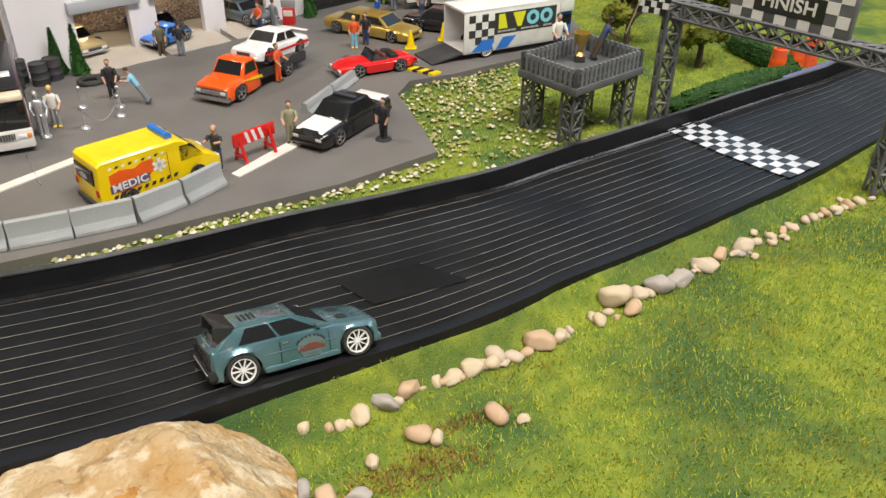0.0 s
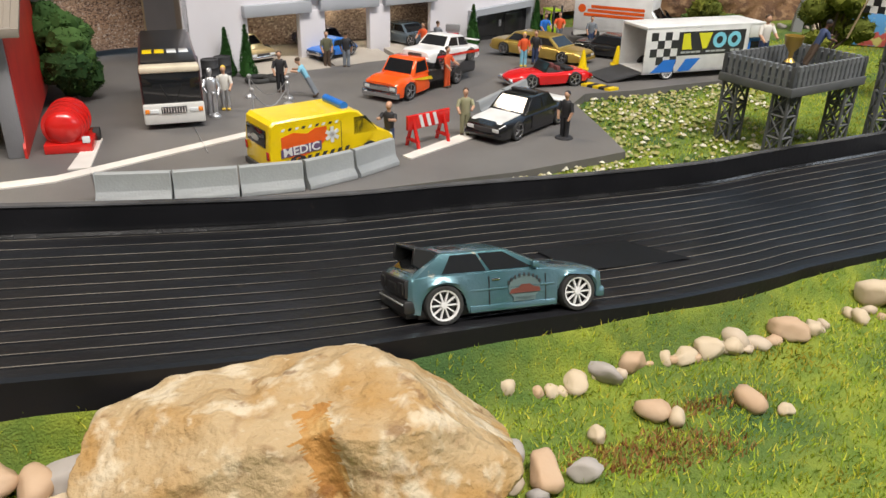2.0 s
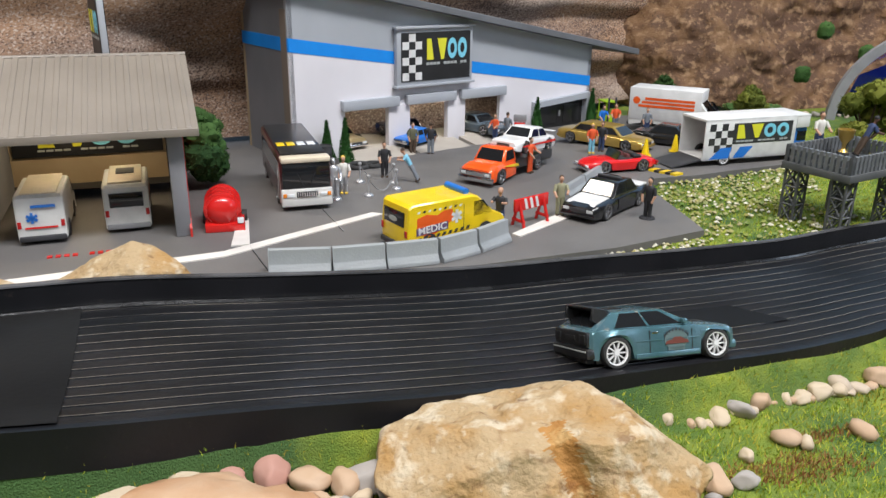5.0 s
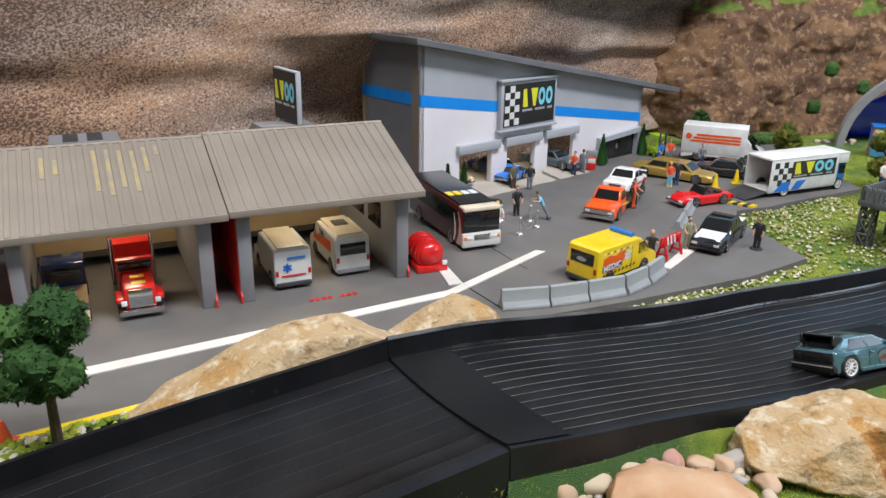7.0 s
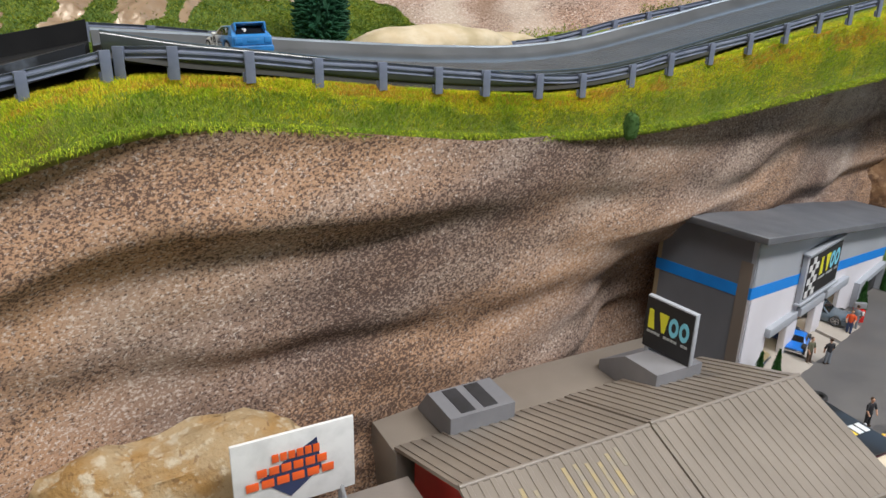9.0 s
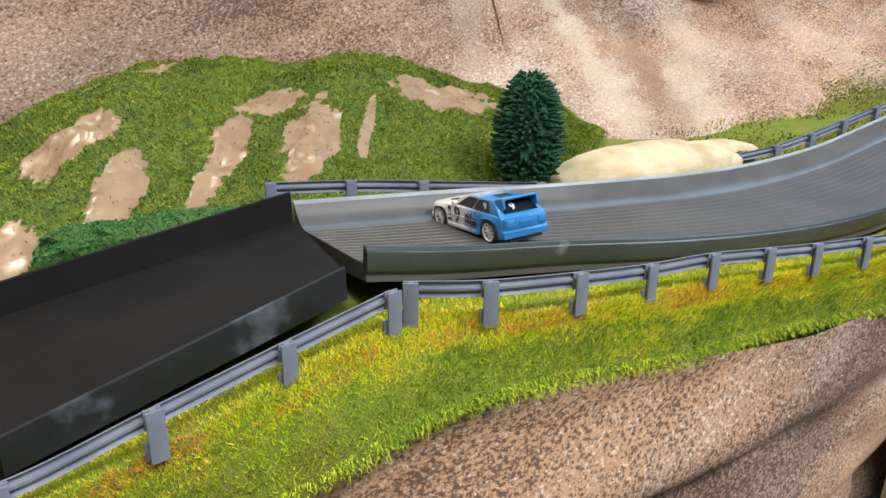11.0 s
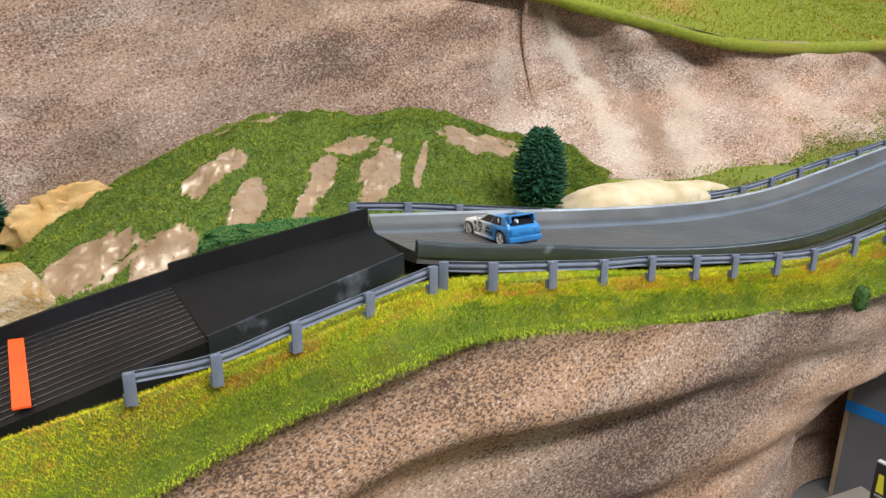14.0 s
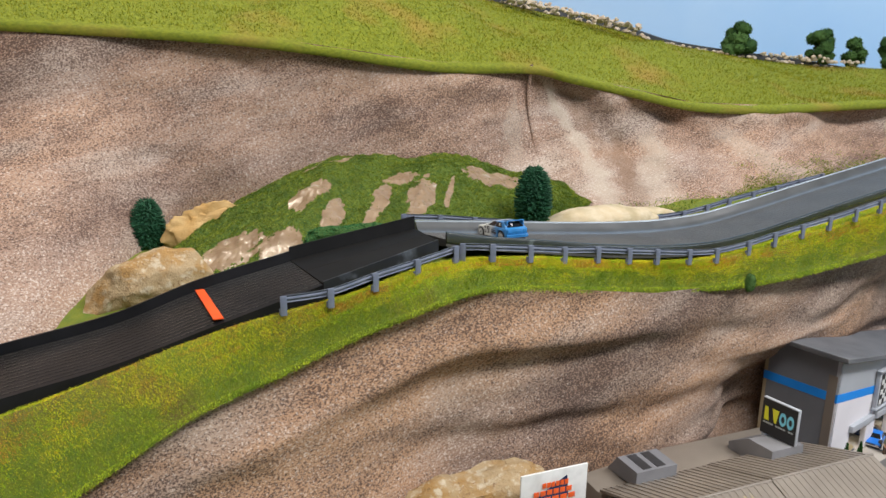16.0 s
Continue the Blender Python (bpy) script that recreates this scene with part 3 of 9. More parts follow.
upper = thing("upper_race_track", Matrix(), "black toy raceway joined to a grey banked bend", "race track")
bm = bmesh.new()
slots = {4 + 4 * k + 1: 2 for k in range(15)}
slots.update({k: 1 for k in range(64, 73)})
loft(bm, ribbon(G_NEAR, G_FAR, 90, 15, 0.0004, 0.00025, 0.010, 0.0015, 0.001, 0.006, near_rim=0.001, cove=0.013), closed=True, columns=slots)
part("banked_bend", bm, [M_track_grey, M_gloss_grey, M_rib_grey], upper, "grey plastic banked bend with a shiny outer wall", scale=1, smooth=30)
a, b = smoothline(G_NEAR, 90), smoothline(G_FAR, 90)
bm = bmesh.new()
rings = []
for p, q in zip(a, b):
    out = Vector((q.x - p.x, q.y - p.y, 0)).normalized()
    rings.append([p - out * d + Vector((0, 0, h)) for d, h in ((0.0002, 0.0002), (0.0006, 0.0060), (0.0012, 0.0074), (0.0026, 0.0078), (0.0040, 0.0070), (0.0046, 0.0050), (0.0042, -0.0010), (0.0034, -0.0026), (0.0020, -0.0030), (0.0008, -0.0024))])
loft(bm, rings)
part("inner_wall", bm, M_wall_dark, upper, "dark glossy rolled inner wall of the bend", scale=1, smooth=60)
bm = bmesh.new()
rings = []
for p, q in zip(a, b):
    out = Vector((q.x - p.x, q.y - p.y, 0)).normalized()
    rings.append([q + out * (0.0010 + d) + Vector((0, 0, 0.010 + h)) for d, h in ((-0.0004, -0.0004), (0.0, 0.0009), (0.0014, 0.0011), (0.0022, 0.0002), (0.0016, -0.0010))])
loft(bm, rings)
part("wall_rim", bm, M_rim_sheen, upper, "shiny rim of the outer wall with a painted pale reflection", scale=1, smooth=60)
bm = bmesh.new()
loft(bm, ribbon(B_NEAR, B_FAR, 20, 1, 0.0003, 0.0001, 0.012, 0.002, 0.002, 0.010, near_rim=0.0016), closed=True, columns={0: 1, 1: 1, 2: 1})
part("connecting_ramp", bm, [M_ramp, M_scuffed], upper, "smooth black connecting ramp", scale=1, smooth=30)
bm = bmesh.new()
loft(bm, ribbon(O_NEAR, O_FAR, 60, 13, 0.00045, 0.0004, 0.009, 0.002, 0.002, 0.012), closed=True, columns=RIBS)
part("ribbed_track", bm, [M_track, M_rib], upper, "black ribbed straight", scale=1, smooth=30)


# the turf between the edge of the shelf and the backdrop, lofted over a few long lines
n = 160
lip, mid = smoothline(LIP, n), None
rail_line = smoothline([(-1.34, -0.045, 0.130), (-1.12, 0.085, 0.172), (-1.0, 0.158, 0.203), (-0.90, 0.222, 0.238)] + POSTS[0:14:2] + [POSTS[14], POSTS[16], (-0.15, 0.73, 0.290), (0.06, 0.96, 0.31)], n)
under_n = smoothline([(-1.31, 0.0, 0.130), (-1.10, 0.125, 0.173), (-1.0, 0.185, 0.200), (-0.88, 0.255, 0.234), (-0.80, 0.30, 0.255), (-0.73, 0.362, 0.272)] + [(x, y, z - 0.010) for x, y, z in G_NEAR[2:]] + [(0.0, 0.95, 0.31)], n)
under_f = smoothline([(-1.37, 0.08, 0.130), (-1.15, 0.20, 0.173), (-1.05, 0.262, 0.198), (-0.945, 0.325, 0.233), (-0.87, 0.375, 0.252), (-0.77, 0.448, 0.272)] + [(x, y + 0.005, z - 0.006) for x, y, z in G_FAR[2:]] + [(-0.05, 1.0, 0.31)], n)
back = smoothline([(x, y - 0.005, 0.235 + 0.03 * min(max((x + 1.2) / 0.7, 0), 1.2)) for x, y in FAB], n)
rows = []
for i in range(n):
    row = []
    for (p, q, k) in ((lip[i], rail_line[i], 7), (rail_line[i], under_n[i], 4), (under_n[i], under_f[i], 5), (under_f[i], back[i], 12)):
        for j in range(k):
            v = p.lerp(q, j / k)
            amp = 0.0015 if k == 12 else 0.0008
            v = v + Vector((0, 0, amp * fbm(v.x * 30, v.y * 30)))
            if k == 7:
                v = v + Vector((0, 0, 0.006 * math.sin(math.pi * (j / 7) ** 0.7) * (j > 0)))
            row.append(v)
    row.append(back[i])
    # the front of the shelf, rolled over
    edge = Vector((lip[i].x, lip[i].y, lip[i].z))
    out = Vector((0.55, -0.83, 0))
    rows.append([edge + out * -0.004 + Vector((0, 0, -0.008)), edge + out * 0.003 + Vector((0, 0, -0.003))] + row)
tagged(grid_mesh("upper_ground", rows, M_grass_up), "bright yellow-green turf shelf along the upper track", "ground", kind="structure")


# ---------------------------------------------------------------- printed cloth that stands for rock faces
def cloth(name, plan, z0, z1, n, rows_n, folds, label, material=M_fabric):
    line = smoothline([(x, y, 0) for x, y in plan], n)
    pts = []
    for j in range(rows_n):
        v = j / (rows_n - 1)
        row = []
        for i, p in enumerate(line):
            u = i / (n - 1)
            a, b = z0(p.x), z1(p.x)
            q = line[min(i + 1, n - 1)] - line[max(i - 1, 0)]
            out = Vector((q.y, -q.x, 0)).normalized()
            z = a + (b - a) * v
            row.append(Vector((p.x, p.y, z)) + out * folds(p.x, z, v))
        pts.append(row)
    return tagged(grid_mesh(name, pts, material), label, "cloth backdrop", kind="structure")


LOWFAB = [(-1.30, -0.055), (-1.15, 0.045), (-1.0, 0.14), (-0.87, 0.225), (-0.785, 0.277), (-0.72, 0.315), (-0.66, 0.345), (-0.6, 0.385), (-0.527, 0.440), (-0.455, 0.497), (-0.40, 0.54), (-0.34, 0.60), (-0.26, 0.68), (-0.17, 0.78), (-0.05, 0.93), (0.08, 1.05)]


def interp_z(line):
    xs, zs = [p[0] for p in line], [p[2] for p in line]
    return lambda x: float(np.interp(x, xs, zs))


def crease(a):
    """A fold with a full upper side and a sharper hollow under it."""
    return math.sin(a) + 0.38 * math.sin(2 * a + 0.6)


def low_folds(x, z, v):
    bend = 1.3 * fbm(x * 3, z * 4) + 0.4 * fbm(x * 9, z * 9, 2.0)
    w = float(np.interp(x, (-0.80, -0.68, -0.5, -0.3), (0.0004, 0.0024, 0.0042, 0.0056))) * crease(98 * (z - 0.183 + 0.06 * (x + 0.5)) - 0.2 + bend * 1.6) * (0.8 + 0.9 * fbm(x * 3, z * 3, 9.0)) + 0.010 * fbm(x * 4, z * 7, 3.0)
    w += 0.0012 * math.sin(190 * (z + 0.2 * x) + 4 * bend) * (0.5 + fbm(x * 5, z * 5, 6.0))
    w += 0.022 * max(0.0, 0.5 - v) + (1 - v) * float(np.interp(x, (-1.1, -0.85, -0.72, -0.5, -0.3), (0.10, 0.08, 0.012, 0.0, 0.0)))
    # it hangs far back behind the workshop
    w -= 0.06 * min(1.0, max(0.0, (0.62 - v) / 0.30)) ** 0.8 * math.exp(-((x + 0.36) / 0.07) ** 2)
    w += 0.016 * math.exp(-((v - 0.84 - 0.25 * (x + 0.7)) / 0.07) ** 2 - ((x + 0.70) / 0.16) ** 2)
    return w * min(1.0, (1 - v) * 5) + 0.003


cloth("backdrop_lower_cloth", LOWFAB, lambda x: -0.004, interp_z([(x, y, z - 0.002) for x, y, z in LIP]), 200, 70, low_folds, "draped cloth printed with speckled brown rock, in soft folds")


def up_folds(x, z, v):
    w = 0.016 * math.sin(14 * x + 3 * fbm(x * 3, z * 4)) * (0.4 + 0.6 * v) + 0.018 * fbm(x * 6, z * 5, 7.0)
    w += 0.004 * math.exp(-((x + 0.668) / 0.006) ** 2)
    w += 0.011 * crease(44 * (x + 0.75 * z) + 2 * fbm(x * 5, z * 4, 3.0)) * float(np.interp(x, (-0.66, -0.6, -0.3, -0.1), (0, 1, 0.8, 0)))
    reach = float(np.interp(x, (-1.4, -1.22, -1.13, -1.08, -0.8, -0.7, -0.62, -0.4, -0.2), (0.38, 0.32, 0.12, 0.02, 0.03, 0.08, 0.17, 0.17, 0.17)))
    return w * min(1.0, (1 - v) * 6) + reach * max(0.0, 1 - v / 0.75) ** 1.6


HILL = [(-1.75, 0.22, 0.50), (-1.40, 0.43, 0.49), (-1.09, 0.595, 0.476), (-0.95, 0.672, 0.462), (-0.80, 0.755, 0.44), (-0.675, 0.835, 0.437), (-0.62, 0.85, 0.425), (-0.53, 0.885, 0.405), (-0.43, 0.935, 0.383), (-0.30, 1.02, 0.375), (-0.15, 1.10, 0.379), (0.2, 1.27, 0.39)]
cloth("backdrop_upper_cloth", FAB, lambda x: float(np.interp(x, (-1.2, -1.0, -0.7, -0.55, -0.3), (0.207, 0.228, 0.238, 0.248, 0.258))), interp_z(HILL), 200, 50, up_folds, "upright cloth printed with pale speckled rock in folds", M_fabric_up)

# a sewn seam down the cloth
for x in (-0.672,):
    y = float(np.interp(x, [p[0] for p in FAB], [p[1] for p in FAB]))
    bm = bmesh.new()
    rings = []
    for j in range(60):
        v = j / 59
        z = 0.228 + (interp_z(HILL)(x) - 0.228) * v
        c = Vector((x, y, z)) + Vector((0.5, -0.866, 0)) * (up_folds(x, z, v) + 0.0035)
        rings.append([c + Vector((math.cos(a) * 0.0026, math.sin(a) * 0.0026, 0)) for a in np.linspace(0, 2 * math.pi, 7)[:-1]])
    loft(bm, rings)
    tagged(part("backdrop_seam", bm, M_fabric_up, scale=1), "raised seam sewn down the printed cloth", "seam", kind="structure")

# grassy hill above the cloth
lip2 = smoothline(HILL, 120)
rim = smoothline([(-1.80, 0.75, 0.66), (-1.40, 0.92, 0.62), (-1.0, 1.02, 0.575), (-0.76, 1.10, 0.535), (-0.55, 1.22, 0.495), (-0.40, 1.36, 0.460), (-0.15, 1.45, 0.43), (0.1025, 1.55, 0.40), (0.5, 1.65, 0.38)], 120)
rows = []
for a, b in zip(lip2, rim):
    row = [a + Vector((0.004, -0.004, -0.014)), a + Vector((0.006, -0.012, -0.006))]
    for j in range(16):
        t = j / 15
        v = a.lerp(b, t)
        row.append(v + Vector((0, 0, 0.03 * math.sin(math.pi * t) * (0.6 + fbm(v.x * 4, v.y * 4)) + 0.002 * fbm(v.x * 30, v.y * 30))))
    row.append(b + Vector((0, 0.1, -0.15)))
    rows.append(row)
hill_rows = rows
tagged(grid_mesh("hill", rows, M_hill), "rolling green hill with worn earthy patches above the cloth", "hill", kind="structure")


# ---------------------------------------------------------------- turf fibres
def tri_cloud(name, pts, dirs, width, material, label, category, parent=None):
    """One upright sliver for each point; dirs give its way and length."""
    n = len(pts)
    side = np.cross(dirs, np.random.normal(size=(n, 3)))
    side /= np.maximum(np.linalg.norm(side, axis=1, keepdims=True), 1e-9)
    v = np.empty((n, 3, 3), dtype=np.float32)
    v[:, 0], v[:, 1], v[:, 2] = pts - side * width, pts + side * width, pts + dirs
    me = bpy.data.meshes.new(name)
    me.vertices.add(3 * n)
    me.vertices.foreach_set("co", v.ravel())
    me.loops.add(3 * n)
    me.loops.foreach_set("vertex_index", np.arange(3 * n, dtype=np.int32))
    me.polygons.add(n)
    me.polygons.foreach_set("loop_start", np.arange(0, 3 * n, 3, dtype=np.int32))
    me.update(calc_edges=True)
    me.materials.append(material)
    ob = new(name, me)
    if parent is not None:
        ob.parent = parent
        if label:
            ob["label"] = label
        return ob
    return tagged(ob, label, category, kind="stuff")


def island_mat(name, colors, rough=0.8, patch=None, pscale=20.0, plo=0.48, phi=0.62):
    """Colours that vary from sliver to sliver, and a second tone in large patches."""
    m = bpy.data.materials.new(name)
    m.use_nodes = True
    nt = m.node_tree
    b = nt.nodes["Principled BSDF"]
    b.inputs["Roughness"].default_value = rough
    b.inputs["Specular IOR Level"].default_value = 0.25
    g = nt.nodes.new("ShaderNodeNewGeometry")
    r = nt.nodes.new("ShaderNodeValToRGB")
    els = r.color_ramp.elements
    while len(els) < len(colors):
        els.new(0.5)
    for k, c in enumerate(colors):
        els[k].position, els[k].color = k / (len(colors) - 1), (*c, 1)
    nt.links.new(g.outputs["Random Per Island"], r.inputs["Fac"])
    col = r.outputs["Color"]
    if patch is not None:
        co = nt.nodes.new("ShaderNodeTexCoord")
        n = nt.nodes.new("ShaderNodeTexNoise")
        n.inputs["Scale"].default_value, n.inputs["Detail"].default_value = pscale, 5
        nt.links.new(co.outputs["Object"], n.inputs["Vector"])
        q = nt.nodes.new("ShaderNodeMapRange")
        q.inputs["From Min"].default_value, q.inputs["From Max"].default_value = plo, phi
        nt.links.new(n.outputs["Fac"], q.inputs["Value"])
        x = nt.nodes.new("ShaderNodeMix")
        x.data_type, x.blend_type = "RGBA", "MULTIPLY"
        nt.links.new(q.outputs["Result"], x.inputs["Factor"])
        nt.links.new(col, x.inputs["A"])
        x.inputs["B"].default_value = (*patch, 1)
        col = x.outputs["Result"]
    nt.links.new(col, b.inputs["Base Color"])
    return m


M_blade = island_mat("turf_fibre", [(0.12, 0.22, 0.022), (0.26, 0.37, 0.03), (0.38, 0.46, 0.04), (0.47, 0.51, 0.05), (0.60, 0.51, 0.08)], patch=(0.80, 0.60, 0.55), pscale=24, plo=0.50, phi=0.66)
M_blade_up = island_mat("turf_fibre_yellow", [(0.34, 0.50, 0.012), (0.64, 0.70, 0.015), (0.78, 0.76, 0.02), (0.84, 0.72, 0.03), (0.80, 0.50, 0.06)], patch=(0.62, 0.82, 0.75), pscale=22)
M_blade_mound = island_mat("turf_foam", [(0.06, 0.115, 0.011), (0.15, 0.23, 0.018), (0.27, 0.33, 0.026), (0.42, 0.40, 0.06)], patch=(0.42, 0.54, 0.5), pscale=22, plo=0.5, phi=0.66)


def fibres(name, count, x0, x1, y0, y1, keep, height, length, width, material, label):
    xy = np.random.uniform((x0, y0), (x1, y1), (count, 2))
    xy = xy[keep(xy[:, 0], xy[:, 1])]
    pts = np.column_stack([xy, height(xy[:, 0], xy[:, 1])])
    d = np.random.normal(0, 0.45, (len(pts), 3))
    d[:, 2] = 1.0
    d *= (length * np.random.uniform(0.5, 1.15, (len(pts), 1))) / np.linalg.norm(d, axis=1, keepdims=True)
    return tri_cloud(name, pts, d, width, material, label, "grass")


GROUND_N = (int((1.1 + 1.0) / 0.006) + 1, int((1.3 + 0.6) / 0.006) + 1)
GROUND_Z = np.empty(GROUND_N[0] * GROUND_N[1] * 3)
GROUND.data.vertices.foreach_get("co", GROUND_Z)
GROUND_Z = GROUND_Z.reshape(GROUND_N[1], GROUND_N[0], 3)[:, :, 2]


def turf_z(x, y):
    """Height of the lower turf for arrays of places."""
    i, j = (x + 1.0) / 0.006, (y + 0.6) / 0.006
    i0, j0 = i.astype(int), j.astype(int)
    f, g = i - i0, j - j0
    return bank_rise(x, y) + (GROUND_Z[j0, i0] * (1 - f) + GROUND_Z[j0, i0 + 1] * f) * (1 - g) + (GROUND_Z[j0 + 1, i0] * (1 - f) + GROUND_Z[j0 + 1, i0 + 1] * f) * g


def front_of_track(x, y):
    return (y < np.interp(x, NEAR_X, NEAR_Y) - 0.002) & (y > 0.70 * x + 0.02 - 0.16)


fibres("front_grass", 330000, -0.28, 0.42, -0.02, 0.52, front_of_track, turf_z, 0.0023, 0.00022, M_blade, "short static grass fibres in mixed greens on the front bank")


def earthy(x, y):
    """Two worn spots in the front turf."""
    return ((((x + 0.003) / 0.024) ** 2 + ((y - 0.182 - 0.35 * (x + 0.003)) / 0.008) ** 2 < np.random.uniform(0.1, 1.3, x.shape)) | (((x - 0.014) / 0.016) ** 2 + ((y - 0.204 - 0.5 * (x - 0.014)) / 0.004) ** 2 < np.random.uniform(0.1, 1.2, x.shape))) & (np.random.uniform(0, 1, x.shape) < 0.16)


M_earth = island_mat("worn_earth", [(0.20, 0.075, 0.03), (0.32, 0.13, 0.05), (0.30, 0.22, 0.06), (0.40, 0.20, 0.09)])
fibres("worn_turf", 60000, -0.04, 0.04, 0.165, 0.225, earthy, turf_z, 0.0026, 0.00026, M_earth, "reddish brown worn spots in the front turf")


def poly_inside(poly, x, y):
    c, j = x != x, len(poly) - 1
    for i in range(len(poly)):
        if poly[i][1] != poly[j][1]:
            c = c ^ (((poly[i][1] > y) != (poly[j][1] > y)) & (x < (poly[j][0] - poly[i][0]) * (y - poly[i][1]) / (poly[j][1] - poly[i][1]) + poly[i][0]))
        j = i
    return c


FAR_X, FAR_Y = [p[0] for p in FAR], [p[1] for p in FAR]


def behind_track(x, y):
    return (y > np.interp(x, FAR_X, FAR_Y) + 0.005) & (poly_inside(LOT, x, y) == 0)


M_blade_hill = island_mat("turf_fibre_hill", [(0.11, 0.15, 0.007), (0.20, 0.235, 0.010), (0.28, 0.295, 0.015), (0.36, 0.32, 0.026)], patch=(0.95, 0.68, 0.9), pscale=9, plo=0.5, phi=0.7)
pts = []
for u, w in np.random.uniform(0, 1, (120000, 2)):
    i, j = u * 118.99, 2 + w * 14.99
    k, l = int(i), int(j)
    p = hill_rows[k][l].lerp(hill_rows[k + 1][l], i - k).lerp(hill_rows[k][l + 1].lerp(hill_rows[k + 1][l + 1], i - k), j - l)
    if -1.3 < p.x < 0.25:
        pts.append(p)
dirs = np.random.normal((0, -0.3, 0.9), 0.5, (len(pts), 3)) * np.random.uniform(0.0012, 0.0030, (len(pts), 1))
tri_cloud("hill_grass", np.array(pts), dirs, 0.0006, M_blade_hill, "short olive green turf fibres over the hill", "grass")
fibres("verge_grass", 110000, -0.26, 0.34, 0.20, 0.80, behind_track, turf_z, 0.0022, 0.00028, M_blade, "bright green turf verge between the lot and the raceway")

# fibres over the shelf: points taken on strips between the long lines, greener towards the lip, orange in places along the rail
M_blade_lip = island_mat("turf_fibre_lip", [(0.14, 0.24, 0.014), (0.27, 0.39, 0.018), (0.44, 0.53, 0.022), (0.60, 0.62, 0.03)], patch=(0.62, 0.74, 0.7), pscale=30)
M_blade_dry = island_mat("turf_fibre_dry", [(0.52, 0.50, 0.03), (0.70, 0.52, 0.04), (0.74, 0.36, 0.06), (0.66, 0.28, 0.07)])
beds = {"lip": ([], []), "mid": ([], []), "dry": ([], [])}
for u, w in np.random.uniform(0, 1, (300000, 2)):
    i = u * (n - 1)
    k = min(int(i), n - 2)
    f = i - k
    a, b, c = (line[k].lerp(line[k + 1], f) for line in (lip, rail_line, under_n))
    if a.x > -0.08 or a.x < -1.25:
        continue
    w2 = w * 1.47 - 0.12
    tone = fbm(a.x * 28, w2 * 2.2, 3.0) + 0.6 * fbm(a.x * 90, w2 * 7, 5.0)
    if w2 < 0:
        # combed down over the edge of the shelf
        f = -w2 / 0.12
        spot = (a.x + 0.0022 * f, a.y - 0.0034 * f, a.z + 0.0005 - 0.0042 * f * f)
        way = (random.gauss(0.25, 0.3), random.gauss(-0.4, 0.3), random.gauss(-0.5, 0.4))
        bed = "lip"
    else:
        v = a.lerp(b, w2) if w2 < 1 else b.lerp(c, (w2 - 1) / 0.35 * 0.9)
        bulge = 0.006 * math.sin(math.pi * w2 ** 0.7) if w2 < 1 else 0
        spot = (v.x, v.y, v.z + bulge - 0.0004)
        way = (random.gauss(0.05, 0.4), random.gauss(-0.2, 0.4), 0.9)
        bed = "lip" if w2 + 0.45 * tone + random.gauss(0, 0.12) < 0.26 else ("dry" if 0.5 < w2 < 1.05 and tone + random.gauss(0, 0.25) > 0.24 else "mid")
    beds[bed][0].append(spot)
    beds[bed][1].append(way)
for bed, (pts, dirs) in beds.items():
    dirs = np.array(dirs) * np.random.uniform(0.0012, 0.0032, (len(dirs), 1))
    label = {"lip": "short dark green static grass over the shelf edge", "mid": "short yellow-green static grass along the shelf", "dry": "orange-tinged static grass beside the crash barrier"}[bed]
    tri_cloud("shelf_grass", np.array(pts), dirs, 0.00021, {"lip": M_blade_lip, "mid": M_blade_up, "dry": M_blade_dry}[bed], label, "grass")


# ---------------------------------------------------------------- stones
def stone_bm(seed, size, sub=3, rough=0.18, square=0.8, cuts=0):
    """A stone of that half-size in mm, base at z = 0."""
    bm = bmesh.new()
    bmesh.ops.create_icosphere(bm, subdivisions=sub, radius=1.0)
    rnd = random.Random(seed)
    planes = [(Vector((rnd.gauss(0, 1), rnd.gauss(0, 1), rnd.gauss(0.2, 0.8))).normalized(), rnd.uniform(0.62, 0.88)) for _ in range(cuts)]
    off = seed * 7.3
    for v in bm.verts:
        d = v.co.normalized()
        q = Vector([math.copysign(abs(c) ** square, c) for c in d])
        for nn, h in planes:
            e = q.dot(nn) - h
            if e > 0:
                q -= nn * e * 0.85
        p = Vector((q.x * size[0], q.y * size[1], q.z * size[2]))
        g = p / (0.5 * (size[1] + size[2]))
        k = 1 + rough * fbm(g.x * 0.9 + off, g.y * 0.9, g.z * 0.9) + rough * 0.3 * fbm(g.x * 2.6 + off, g.y * 2.6, g.z * 2.6)
        if sub > 3:
            k += rough * 0.14 * fbm(g.x * 7 + off, g.y * 7, g.z * 7) - rough * 0.55 * max(0.0, noise.noise(Vector((g.x * 3, g.y * 3 + off, g.z * 3))) - 0.3)
        v.co = p * k
    lo = min(v.co.z for v in bm.verts)
    bmesh.ops.translate(bm, verts=bm.verts, vec=(0, 0, -lo - 0.22 * size[2]))
    return bm


